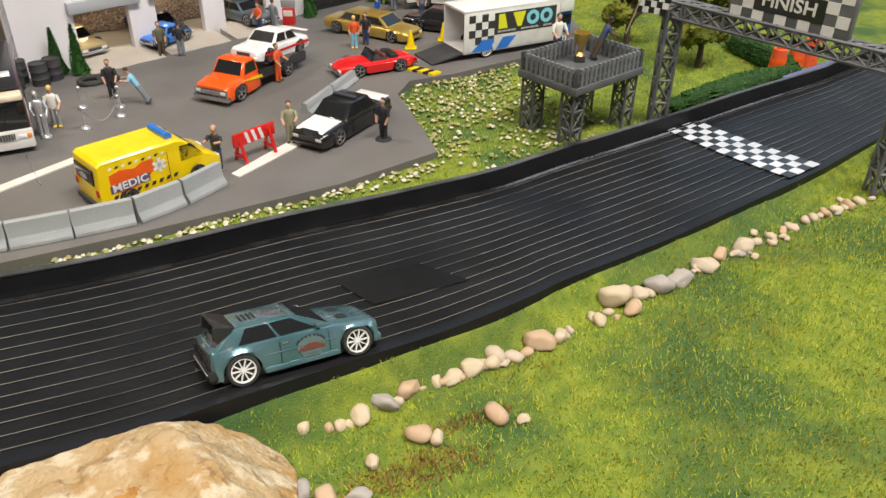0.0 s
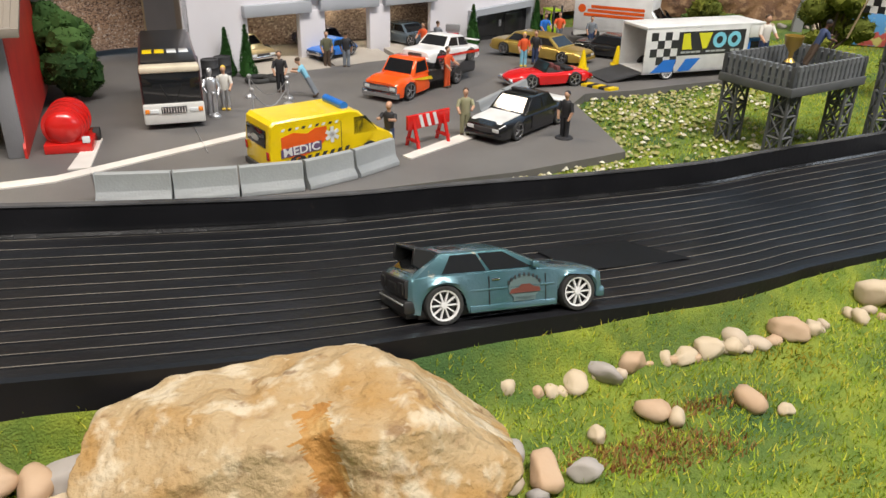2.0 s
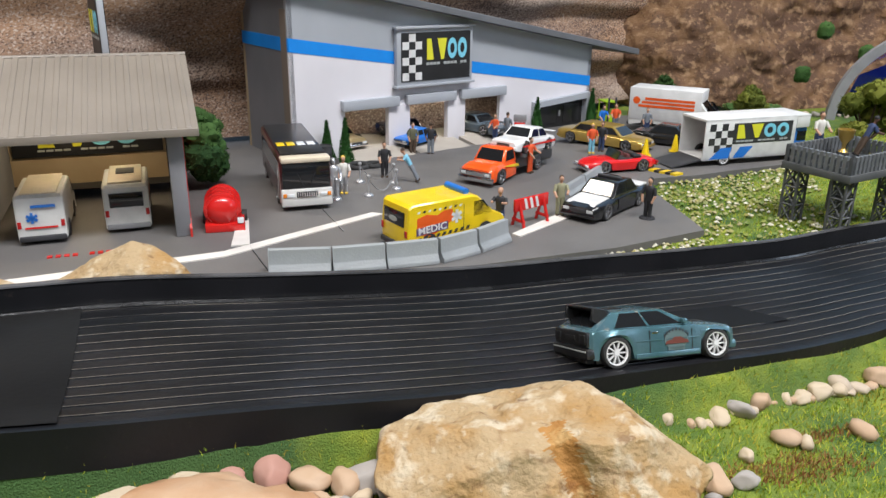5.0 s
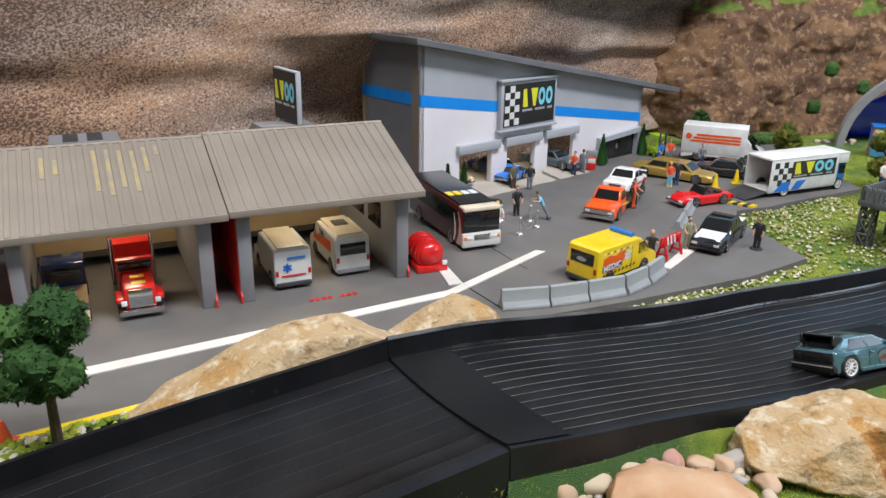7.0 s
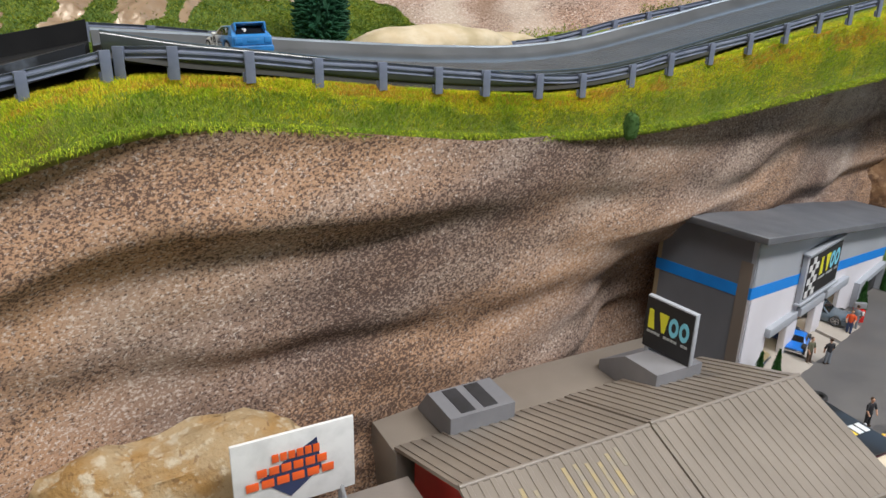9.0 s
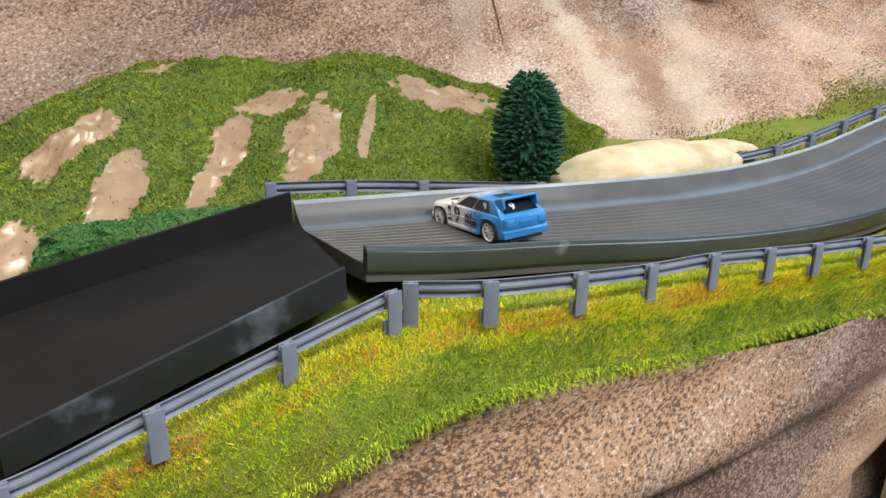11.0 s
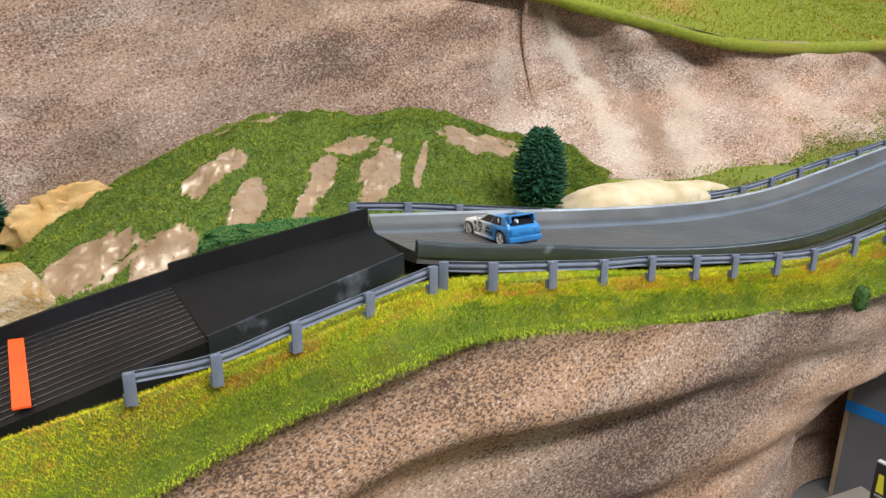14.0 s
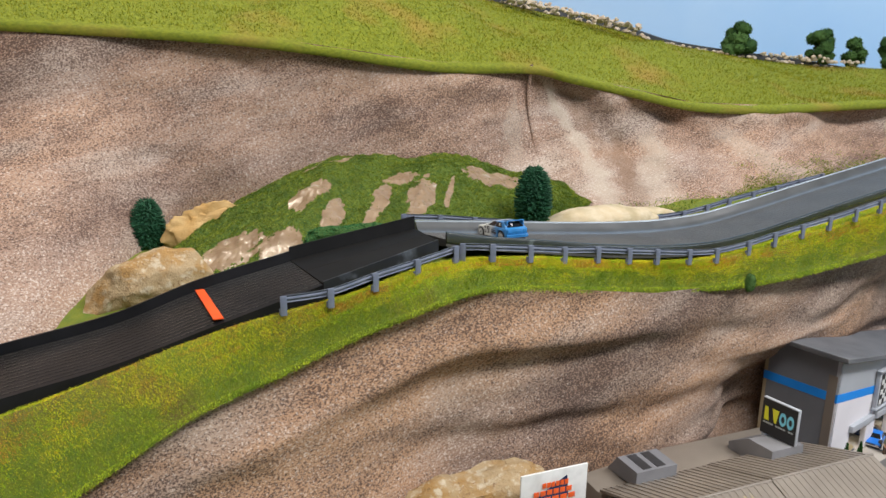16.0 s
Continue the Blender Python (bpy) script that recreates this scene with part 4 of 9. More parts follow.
def rock_bm(seed, size, cuts=16, pits=14, sub=6, boxy=3.2):
    """A broken block of half-size in mm: flat facets, lumps at three scales and small pits; base at z = 0."""
    rnd = random.Random(seed)
    bm = bmesh.new()
    bmesh.ops.create_icosphere(bm, subdivisions=sub, radius=1.0)
    planes = [(Vector((rnd.gauss(0, 1), rnd.gauss(0, 1), rnd.gauss(0.25, 0.7))).normalized(), rnd.uniform(0.80, 1.12)) for _ in range(cuts)]
    holes = [(Vector((rnd.uniform(-0.8, 0.8) * size[0], rnd.uniform(-1, 0.3) * size[1], rnd.uniform(-0.2, 1) * size[2])), rnd.uniform(1.6, 3.8), rnd.uniform(0.7, 1.6)) for _ in range(pits)]
    off, mean = seed * 7.3, (size[0] * size[1] * size[2]) ** (1 / 3)
    for v in bm.verts:
        d = v.co.normalized()
        q = d / (abs(d.x) ** boxy + abs(d.y) ** boxy + abs(d.z) ** boxy) ** (1 / boxy)
        for nn, h in planes:
            e = q.dot(nn) - h
            if e > 0:
                q -= nn * e
        p = Vector((q.x * size[0], q.y * size[1], q.z * size[2]))
        g = p / 10.0
        lump = 0.085 * mean * fbm(g.x * 0.5 + off, g.y * 0.5, g.z * 0.5, 2) + 0.9 * noise.noise(Vector((g.x * 1.9 + off, g.y * 1.9, g.z * 1.9))) + 0.5 * (0.4 - abs(noise.noise(Vector((g.x * 3.6, g.y * 3.6 + off, g.z * 3.6))))) + 0.22 * fbm(g.x * 9 + off, g.y * 9, g.z * 9, 3)
        p += d * lump
        for c, r, k in holes:
            e = (p - c).length / r
            if e < 3:
                p -= d * k * math.exp(-e * e)
        v.co = p
    lo = min(v.co.z for v in bm.verts)
    bmesh.ops.translate(bm, verts=bm.verts, vec=(0, 0, -lo - 0.22 * size[2]))
    return bm


def boulder(m, seed, size, label, shape=None, **kw):
    """A broken block of golden limestone; shape: how its height runs from one end to the other."""
    ob = part("sandstone_boulder", rock_bm(seed, size, **kw), [M_rock, M_rock_rust], smooth=180)
    for v in ob.data.vertices:
        if shape:
            v.co.z *= float(np.interp(v.co.x / (size[0] * MM), *shape))
    ob.matrix_world = m
    return tagged(ob, label, "boulder")


def stone(name, m, seed, size, material, label, category="stone", group="", **kw):
    ob = part(name, stone_bm(seed, size, **kw), material, smooth=50)
    ob.matrix_world = m
    return tagged(ob, label, category, group)


big = boulder(at(-0.0800, 0.153, 0.002, 10), 3, (45, 27, 15), "large pitted golden sandstone boulder with a rusty cleft", ((-1.0, -0.55, 0.1, 0.5, 1.0), (0.92, 0.92, 1.0, 1.08, 0.80)), cuts=16, pits=30, boxy=4.0)


def cleft(p):
    """How deep a point lies in the rusty cleft that runs slantwise down the boulder's side."""
    c = 0.010 + 0.55 * (0.014 - p.z) + 0.002 * noise.noise(Vector((p.x * 40, p.y * 90, p.z * 110)))
    return math.exp(-((p.x - c) / 0.0048) ** 2) * min(1.0, max(0.0, (0.004 - p.y) / 0.012))


for v in big.data.vertices:
    h = cleft(v.co)
    v.co.y += 0.0050 * h
    v.co.z -= 0.0020 * h
for f in big.data.polygons:
    f.material_index = 1 if cleft(f.center) + 0.30 * fbm(f.center.x * 160, f.center.y * 160, f.center.z * 160) > 0.55 else 0
boulder(at(-0.247, 0.2215, 0.002, 22), 5, (39, 13, 20), "jagged pale sandstone boulder beside the parking lot", ((-1, -0.5, 0.1, 0.6, 1), (0.55, 0.8, 1.05, 0.85, 0.6)), sub=5, cuts=12, pits=6)
boulder(at(-0.322, 0.163, 0.0, 33), 8, (64, 18, 28), "long pale sandstone boulder against the ramp wall", ((-1, -0.4, 0.2, 0.6, 1), (0.40, 0.66, 0.95, 1.0, 0.75)), sub=5, cuts=10, pits=10)
stone("flat_boulder", at(-0.156, 0.105, 0.008, 8), 12, (32, 16, 9.5), mat("orange_stone", (0.40, 0.22, 0.11), 0.75, 0, (0.48, 0.33, 0.21), scale=50, bump=0.3, bscale=500), "flat orange-tan boulder among the pebbles", "boulder", sub=4, rough=0.2, square=0.85, cuts=3)
PEBBLE_MATS = [M_pebble, mat("pebble_buff", (0.46, 0.36, 0.24), 0.7, 0, (0.54, 0.46, 0.35), scale=120, bump=0.3, bscale=700), mat("pebble_grey", (0.30, 0.27, 0.25), 0.7, 0, (0.40, 0.37, 0.34), scale=150, bump=0.3, bscale=700), mat("pebble_tan", (0.42, 0.27, 0.16), 0.7, 0, (0.48, 0.37, 0.27), scale=120, bump=0.3, bscale=700), mat("pebble_red", (0.42, 0.20, 0.15), 0.7, 0, (0.46, 0.30, 0.25), scale=120, bump=0.3, bscale=700)]
PEBBLE_WORDS = ["smooth brown river pebble in the turf", "smooth cream river pebble in the turf", "smooth grey river pebble in the turf", "smooth tan river pebble in the turf", "smooth reddish river pebble in the turf"]
PEBBLE_MESH = {}


def pebble(x, y, r, tone, group):
    seed = random.randrange(10)
    if (seed, tone) not in PEBBLE_MESH:
        bm = stone_bm(seed + 20, (1.15, 0.85, 0.72), sub=2 if r < 3.5 else 3, rough=0.14, square=0.84, cuts=7)
        ob = part("pebble", bm, PEBBLE_MATS[tone], smooth=60)
        PEBBLE_MESH[(seed, tone)] = ob.data
    else:
        ob = new("pebble", PEBBLE_MESH[(seed, tone)])
    ob.matrix_world = at(x, y, low_ground(x, y), random.uniform(0, 360)) @ Matrix.Scale(r, 4)
    return tagged(ob, PEBBLE_WORDS[tone], "pebble", group)


ROW_A = [(-0.042, 0.197, 3.9), (-0.036, 0.199, 2.7), (-0.029, 0.2, 2.9), (-0.023, 0.204, 4.3), (-0.023, 0.211, 4.6), (-0.015, 0.21, 4.9), (-0.007, 0.217, 4.9), (0.002, 0.222, 3.2), (0.008, 0.224, 3.8), (0.015, 0.229, 4.5), (0.024, 0.238, 4.9), (0.023, 0.233, 4.0), (0.031, 0.238, 3.4), (0.041, 0.246, 5.6), (0.05, 0.251, 3.8), (0.054, 0.256, 2.2), (0.075, 0.275, 7.0), (0.067, 0.262, 3.5), (0.081, 0.269, 4.2), (0.086, 0.28, 3.8), (0.095, 0.285, 6.0)]
ROW_B = [(0.105, 0.29, 5.1), (0.119, 0.301, 5.3), (0.129, 0.312, 3.8), (0.142, 0.32, 4.9), (0.15, 0.324, 2.8), (0.158, 0.329, 2.9), (0.166, 0.335, 2.7), (0.172, 0.339, 3.3), (0.181, 0.346, 3.1), (0.187, 0.35, 3.1), (0.194, 0.354, 3.5), (0.202, 0.359, 3.2), (0.209, 0.362, 3.6), (0.217, 0.366, 3.3)]
for x, y, r in ROW_A + ROW_B:
    pebble(x, y, r, random.choice((0, 1, 1, 3, 3, 0, 2)), "row of pebbles along the bank").location.z = flat_ground(x, y) - 0.0006
for (xa, ya, ra), (xb, yb, rb) in zip(ROW_A, ROW_A[1:]):
    pebble((xa + xb) / 2, (ya + yb) / 2 - 0.001, random.uniform(1.8, 3.0), random.choice((0, 1, 3)), "row of pebbles along the bank").location.z = flat_ground(xa, ya) - 0.0006
for k in range(34):
    t = random.random()
    pebble(0.10 + 0.125 * t + random.gauss(0, 0.003), 0.288 + 0.085 * t + random.gauss(0, 0.003), random.uniform(1.3, 2.4), random.choice((0, 1, 2)), "row of pebbles along the bank")
for x, y, r, tone in [(-0.003, 0.196, 4.6, 3), (0.003, 0.195, 3.2, 1), (0.023, 0.206, 4.7, 3), (0.032, 0.205, 2.4, 1), (-0.017, 0.184, 2.9, 1), (-0.038, 0.169, 5.1, 2), (-0.029, 0.166, 5.4, 3), (-0.02, 0.17, 4.0, 2), (-0.036, 0.162, 3.2, 0), (-0.043, 0.156, 4.5, 2), (-0.030, 0.160, 2.5, 2)]:
    pebble(x, y, r * 0.95, tone, "loose pebbles on the bank")
for x, y, r, tone in [(-0.212, 0.106, 4.2, 1), (-0.198, 0.109, 8.0, 3), (-0.185, 0.125, 5.3, 0), (-0.177, 0.126, 4.3, 2), (-0.17, 0.124, 6.2, 1), (-0.186, 0.115, 6.6, 1), (-0.163, 0.131, 4.9, 4), (-0.153, 0.136, 5.9, 4), (-0.142, 0.136, 4.9, 3), (-0.133, 0.137, 4.9, 3), (-0.127, 0.141, 6.0, 2), (-0.129, 0.128, 3.8, 2), (-0.122, 0.14, 4.0, 2), (-0.118, 0.128, 5.0, 3), (-0.208, 0.098, 5.0, 0), (-0.12, 0.118, 4.5, 0)]:
    pebble(x + 0.003, y - 0.004, r, tone, "heap of pebbles beside the boulder").location.z = flat_ground(x, y - 0.02) + 0.001
for k in range(45):
    x = random.uniform(-0.215, -0.115)
    y = 0.112 + 0.22 * (x + 0.2) + random.gauss(0, 0.006)
    pebble(x, y, random.uniform(1.8, 3.6), random.choice((0, 1, 2, 3)), "heap of pebbles beside the boulder").location.z = flat_ground(x, y - 0.02)

# ---------------------------------------------------------------- the overgrown mound
# the third, whitish colour paints glints onto the shiny earth
M_mud = mat("glossy_earth", (0.22, 0.145, 0.085), 0.34, 0, (0.30, 0.21, 0.13), scale=60, bump=0.55, bscale=120, third=(0.44, 0.40, 0.34), tscale=80, tlo=0.62, thi=0.76, coat=0.1)
M_turf_m = mat("mound_turf", (0.05, 0.10, 0.012), 0.9, 0, (0.12, 0.17, 0.02), scale=180, bump=1.0, bscale=1400)
FRONT = smoothline([(-1.06, 0.335, 0.215), (-0.96, 0.360, 0.235), (-0.885, 0.395, 0.250), (-0.82, 0.455, 0.262), (-0.775, 0.482, 0.268), (-0.72, 0.53, 0.265), (-0.665, 0.58, 0.262), (-0.60, 0.65, 0.258)], 150)
RIDGE = smoothline([(-1.06, 0.50, 0.225), (-1.0, 0.5526, 0.278), (-0.94, 0.585, 0.310), (-0.883, 0.6157, 0.329), (-0.822, 0.648, 0.323), (-0.762, 0.680, 0.327), (-0.708, 0.709, 0.309), (-0.663, 0.733, 0.293), (-0.56, 0.79, 0.262)], 150)
PATCH = [(0.345, 0.46, 0.037, 0.11), (0.405, 0.2, 0.024, 0.15), (0.497, 0.32, 0.020, 0.17), (0.515, 0.56, 0.04, 0.07), (0.58, 0.32, 0.030, 0.20), (0.485, 0.17, 0.017, 0.08), (0.22, 0.18, 0.055, 0.13), (0.315, 0.12, 0.038, 0.10), (0.35, 0.885, 0.05, 0.03), (0.73, 0.68, 0.068, 0.16), (0.64, 0.35, 0.007, 0.2)]


def mound_at(u, v):
    i = min(u, 0.9999) * 149
    k = int(i)
    a, b = FRONT[k].lerp(FRONT[k + 1], i - k), RIDGE[k].lerp(RIDGE[k + 1], i - k)
    if v <= 1:
        p = a.lerp(b, v)
        z = a.z + (b.z - a.z) * math.sin(v * math.pi / 2) ** 0.8
    else:
        p = b + (b - a) * (v - 1) * 0.8
        z = b.z - (v - 1) * 0.12
    bump = 0.006 * fbm(p.x * 22, p.y * 22) + 0.003 * fbm(p.x * 60, p.y * 60, 4.0)
    return Vector((p.x, p.y, z + bump * min(v * 5, 1)))


def bare(u, v):
    g = 0.6 * fbm(u * 26, v * 8, 2.0) + 0.55 * fbm(u * 80, v * 26, 8.0)
    return any(((u - a) / c) ** 2 + ((v - b) / d) ** 2 + g < 1 for a, b, c, d in PATCH)


bm = bmesh.new()
NU, NV = 360, 130
vs = [[bm.verts.new(mound_at(i / (NU - 1), 1.3 * j / (NV - 1))) for j in range(NV)] for i in range(NU)]
for i in range(NU - 1):
    for j in range(NV - 1):
        f = bm.faces.new((vs[i][j], vs[i + 1][j], vs[i + 1][j + 1], vs[i][j + 1]))
        f.material_index = 1 if bare((i + 0.5) / (NU - 1), 1.3 * (j + 0.5) / (NV - 1)) else 0
mound = tagged(part("mound", bm, [M_turf_m, M_mud], scale=1, smooth=180), "mossy green mound with shiny bare earth patches", "mound", kind="structure")
pts, dirs = [], []
for k in range(150000):
    u, v = random.random(), 1.15 * random.random()
    if not bare(u, v) or random.random() < 0.02:
        p = mound_at(u, v)
        pts.append(p)
        dirs.append(Vector((random.gauss(0.1, 0.5), random.gauss(-0.4, 0.5), 0.8)) * random.uniform(0.0008, 0.0024))
tri_cloud("mound_grass", np.array(pts), np.array(dirs), 0.00034, M_blade_mound, "mossy green scatter fibres on the mound", "grass")

M_sand = mat("sand_stone", (0.52, 0.42, 0.27), 0.85, 0, (0.58, 0.50, 0.36), scale=80, bump=0.4, bscale=700, third=(0.40, 0.33, 0.20), tscale=30)
ob = stone("sand_mound", at(-0.570, 0.603, 0.249, 24), 31, (70, 26, 19), M_sand, "smooth low dome of pale sand-coloured stone", "mound", sub=5, rough=0.07, square=0.95)
stone("sand_mound", at(-0.522, 0.655, 0.250, 24), 33, (52, 14, 13), M_sand, "small low dome of pale sand behind the larger one", "mound", sub=4, rough=0.07, square=0.95)
boulder(at(-1.005, 0.352, 0.205, 28), 41, (60, 22, 36), "large cream sandstone boulder above the black straight", ((-1, -0.5, 0.2, 0.7, 1), (0.6, 0.85, 1.0, 1.05, 0.8)), sub=5, cuts=12, pits=6)
M_ochre = mat("ochre_stone", (0.42, 0.24, 0.07), 0.85, 0, (0.55, 0.38, 0.17), scale=45, bump=0.6, bscale=350)
stone("ochre_rock", at(-1.005, 0.505, 0.222, 20), 44, (56, 20, 33), M_ochre, "angular ochre rock at the foot of the mound", "boulder", sub=5, rough=0.3, square=0.7, cuts=6)
stone("ochre_rock", at(-0.985, 0.54, 0.235, 30), 45, (18, 12, 14), M_ochre, "small angular ochre rock at the foot of the mound", "boulder", sub=4, rough=0.3, square=0.7, cuts=6)


# ---------------------------------------------------------------- trees
M_conifer = island_mat("conifer_green", [(0.012, 0.05, 0.025), (0.02, 0.08, 0.04), (0.035, 0.12, 0.06)], 0.6)
M_foam = island_mat("foam_green", [(0.02, 0.055, 0.015), (0.04, 0.09, 0.02), (0.06, 0.12, 0.03)], 0.85)
M_foam_olive = island_mat("foam_olive", [(0.06, 0.08, 0.012), (0.12, 0.14, 0.02), (0.19, 0.20, 0.03)], 0.85)
M_bark = mat("bark", (0.07, 0.045, 0.03), 0.9, 0, (0.11, 0.075, 0.05), scale=400, bump=0.6, bscale=1500)


def conifer(m, h, w, label, seed=1, tips=620):
    rnd = random.Random(seed)
    t = thing("fir_tree", m, label, "tree")
    part("trunk", rod(bmesh.new(), (0, 0, -1), (0, 0, h * 0.85), w * 0.06, w * 0.02, 8), M_bark, t)
    bm = bmesh.new()
    loft(bm, [[(w * 0.36 * math.sqrt(max(0.02, 1 - ((f - 0.36) / 0.67) ** 2)) * math.cos(q), w * 0.36 * math.sqrt(max(0.02, 1 - ((f - 0.36) / 0.67) ** 2)) * math.sin(q), h * (0.10 + 0.86 * f)) for q in np.arange(12) * 0.5236] for f in np.linspace(0, 1, 9)])
    for k in range(tips):
        f = (k + 0.5) / tips
        r = w * 0.5 * math.sqrt(max(0.02, 1 - ((f - 0.36) / 0.67) ** 2))
        a = k * 2.39996 + rnd.uniform(-0.2, 0.2)
        z = h * (0.10 + 0.88 * f)
        c = Vector((math.cos(a), math.sin(a), 0))
        base = c * r * rnd.uniform(0.55, 0.8) + Vector((0, 0, z))
        tip = c * r * rnd.uniform(0.95, 1.08) + Vector((0, 0, z + h * rnd.uniform(-0.01, 0.045)))
        thick = h * 0.026 * (1.15 - 0.5 * f)
        side, up = c.cross(Vector((0, 0, 1))), Vector((0, 0, 1))
        foot = [bm.verts.new(base + (side * math.cos(q) + up * math.sin(q)) * thick) for q in np.arange(5) * 1.2566]
        head = [bm.verts.new(tip + (side * math.cos(q) + up * math.sin(q)) * thick * 0.3) for q in np.arange(5) * 1.2566]
        for q in range(5):
            bm.faces.new((foot[q], foot[(q + 1) % 5], head[(q + 1) % 5], head[q]))
        bm.faces.new(head)
    part("crown", bm, M_conifer, t, smooth=0)
    return t


def leaf_spots(bm, count, rnd):
    """Places spread over the faces of a crown, each with the way out."""
    bmesh.ops.triangulate(bm, faces=bm.faces)
    bm.normal_update()
    faces = list(bm.faces)
    run = np.cumsum([f.calc_area() for f in faces])
    out = []
    for k in range(count):
        f = faces[min(int(np.searchsorted(run, rnd.random() * run[-1])), len(faces) - 1)]
        a, b = rnd.random(), rnd.random()
        if a + b > 1:
            a, b = 1 - a, 1 - b
        p, q, r = (v.co for v in f.verts)
        out.append((p + (q - p) * a + (r - p) * b, f.normal.copy()))
    return out


def foam_tree(m, h, w, label, seed, material, lobes=9, leaves=2600, trunk=0.35, name="foam_tree", size=0.9):
    """A trunk with limbs, and a crown of uneven lobes of small leaf flakes."""
    rnd = random.Random(seed)
    t = thing(name, m, label, "tree")
    bm = bmesh.new()
    rod(bm, (0, 0, -1), (0, 0, h * trunk * 1.3), w * 0.05, w * 0.035, 8)
    cs = []
    for k in range(lobes):
        a, f = rnd.uniform(0, 6.28), (k + 0.5) / lobes
        rr = w * 0.5 * rnd.uniform(0.25, 0.62) * (1.15 - 0.75 * abs(f - 0.35))
        c = Vector((math.cos(a) * rr, math.sin(a) * rr, h * (trunk + 0.06 + (0.9 - trunk) * f)))
        cs.append((c, w * rnd.uniform(0.17, 0.26)))
        rod(bm, (0, 0, h * trunk * rnd.uniform(0.8, 1.2)), c, w * 0.025, w * 0.012, 5)
    part("trunk", bm, M_bark, t)
    pts, dirs = [], []
    bm = bmesh.new()
    for c, r in cs:
        ball(bm, c, r * 0.82, (1, 1, 0.85), sub=3)
    bm.normal_update()
    for v in bm.verts:
        v.co += v.normal * 3.2 * fbm(v.co.x * 0.25, v.co.y * 0.25, v.co.z * 0.25)
    for p, d in leaf_spots(bm, leaves, rnd):
        pts.append((p - d * 0.3) * MM)
        dirs.append((d * 0.8 + Vector((rnd.gauss(0, 1), rnd.gauss(0, 1), rnd.gauss(0, 1))).normalized()) * size * MM * rnd.uniform(0.7, 1.7))
    core = part("crown", bm, material, t)
    tri_cloud("leaves", np.array(pts), np.array(dirs), size * MM * 0.6, material, "", "", parent=core)
    return t


conifer(at(-0.651, 0.572, 0.262), 70, 43, "dense dark green toy fir tree behind the bend", 2, 760)
conifer(at(-1.078, 0.485, 0.226), 66, 40, "dense dark green toy fir tree beside ochre rocks", 5)
foam_tree(at(-0.407, 0.131, -0.004, 30), 76, 50, "round dark green foam tree beside the ramp", 3, M_foam, lobes=15, leaves=9000, trunk=0.40, size=1.1)
for x, y, z, h, w, s in ((-0.275, 1.415, 0.440, 72, 84, 5), (-0.10, 1.46, 0.425, 76, 70, 6), (-0.02, 1.485, 0.418, 68, 60, 7), (0.06, 1.515, 0.410, 80, 68, 8)):
    foam_tree(at(x, y, z - 0.004), h, w, "olive green foam tree on the hill crest", s, M_foam, lobes=12, leaves=3500, trunk=0.2, size=2.2)
for x, y, h, w, s, mm in ((0.150, 0.640, 68, 52, 11, M_foam_olive), (0.195, 0.590, 70, 55, 12, M_foam_olive), (0.075, 0.72, 46, 34, 13, M_foam_olive), (0.005, 0.83, 40, 32, 14, M_foam), (-0.345, 0.475, 50, 66, 15, M_foam)):
    foam_tree(at(x, y, -0.004), h, w, "bushy green foam tree on the lower level", s, mm, lobes=13, leaves=5500, trunk=0.12 if s == 15 else 0.25, size=1.2)


# clipped hedges and low bushes
def bush(m, lx, ly, h, label, seed, material, leaves=2500, name="bush", category="bush"):
    rnd = random.Random(seed)
    t = thing(name, m, label, category)
    bm = stone_bm(seed, (lx * 0.5, ly * 0.5, h * 0.55), sub=4, rough=0.2, square=0.75)
    pts, dirs = [], []
    for p, d in leaf_spots(bm, leaves, rnd):
        pts.append((p - d * 0.2) * MM)
        dirs.append((d + Vector((rnd.gauss(0, 1), rnd.gauss(0, 1), rnd.gauss(0, 1)))).normalized() * rnd.uniform(0.7, 1.8) * MM)
    core = part("crown", bm, M_foam, t)
    tri_cloud("leaves", np.array(pts), np.array(dirs), 0.0006, material, "", "", parent=core)
    return t


M_hedge = island_mat("hedge_green", [(0.03, 0.10, 0.02), (0.06, 0.17, 0.03), (0.10, 0.24, 0.05)], 0.85)
M_sprig = island_mat("sprig_green", [(0.02, 0.10, 0.03), (0.04, 0.16, 0.05), (0.08, 0.23, 0.08)], 0.8)
bush(at(-0.825, 0.425, 0.268, 30), 95, 24, 19, "loose bright green bush behind the black ramp", 3, M_sprig, 11000)
bush(at(0.20, 0.525, -0.004, 36), 130, 16, 14, "low clipped green hedge along the raceway", 5, M_hedge, 4200, "hedge", "hedge")
bush(at(0.245, 0.600, -0.004, 110), 80, 14, 14, "low clipped green hedge beside a foam tree", 6, M_hedge, 2600, "hedge", "hedge")
bush(at(0.262, 0.415, 0.0, 36), 40, 20, 20, "clipped dark green hedge block by the gantry", 7, M_hedge, 2200, "hedge", "hedge")
bush(at(-0.495, 0.650, 0.258, 28), 22, 8, 8, "small green bush beside the sand dome", 8, M_sprig, 700)
bush(at(-0.425, 0.488, 0.226, 28), 10, 8, 16, "small dark green bush on the shelf edge", 9, M_foam, 500)

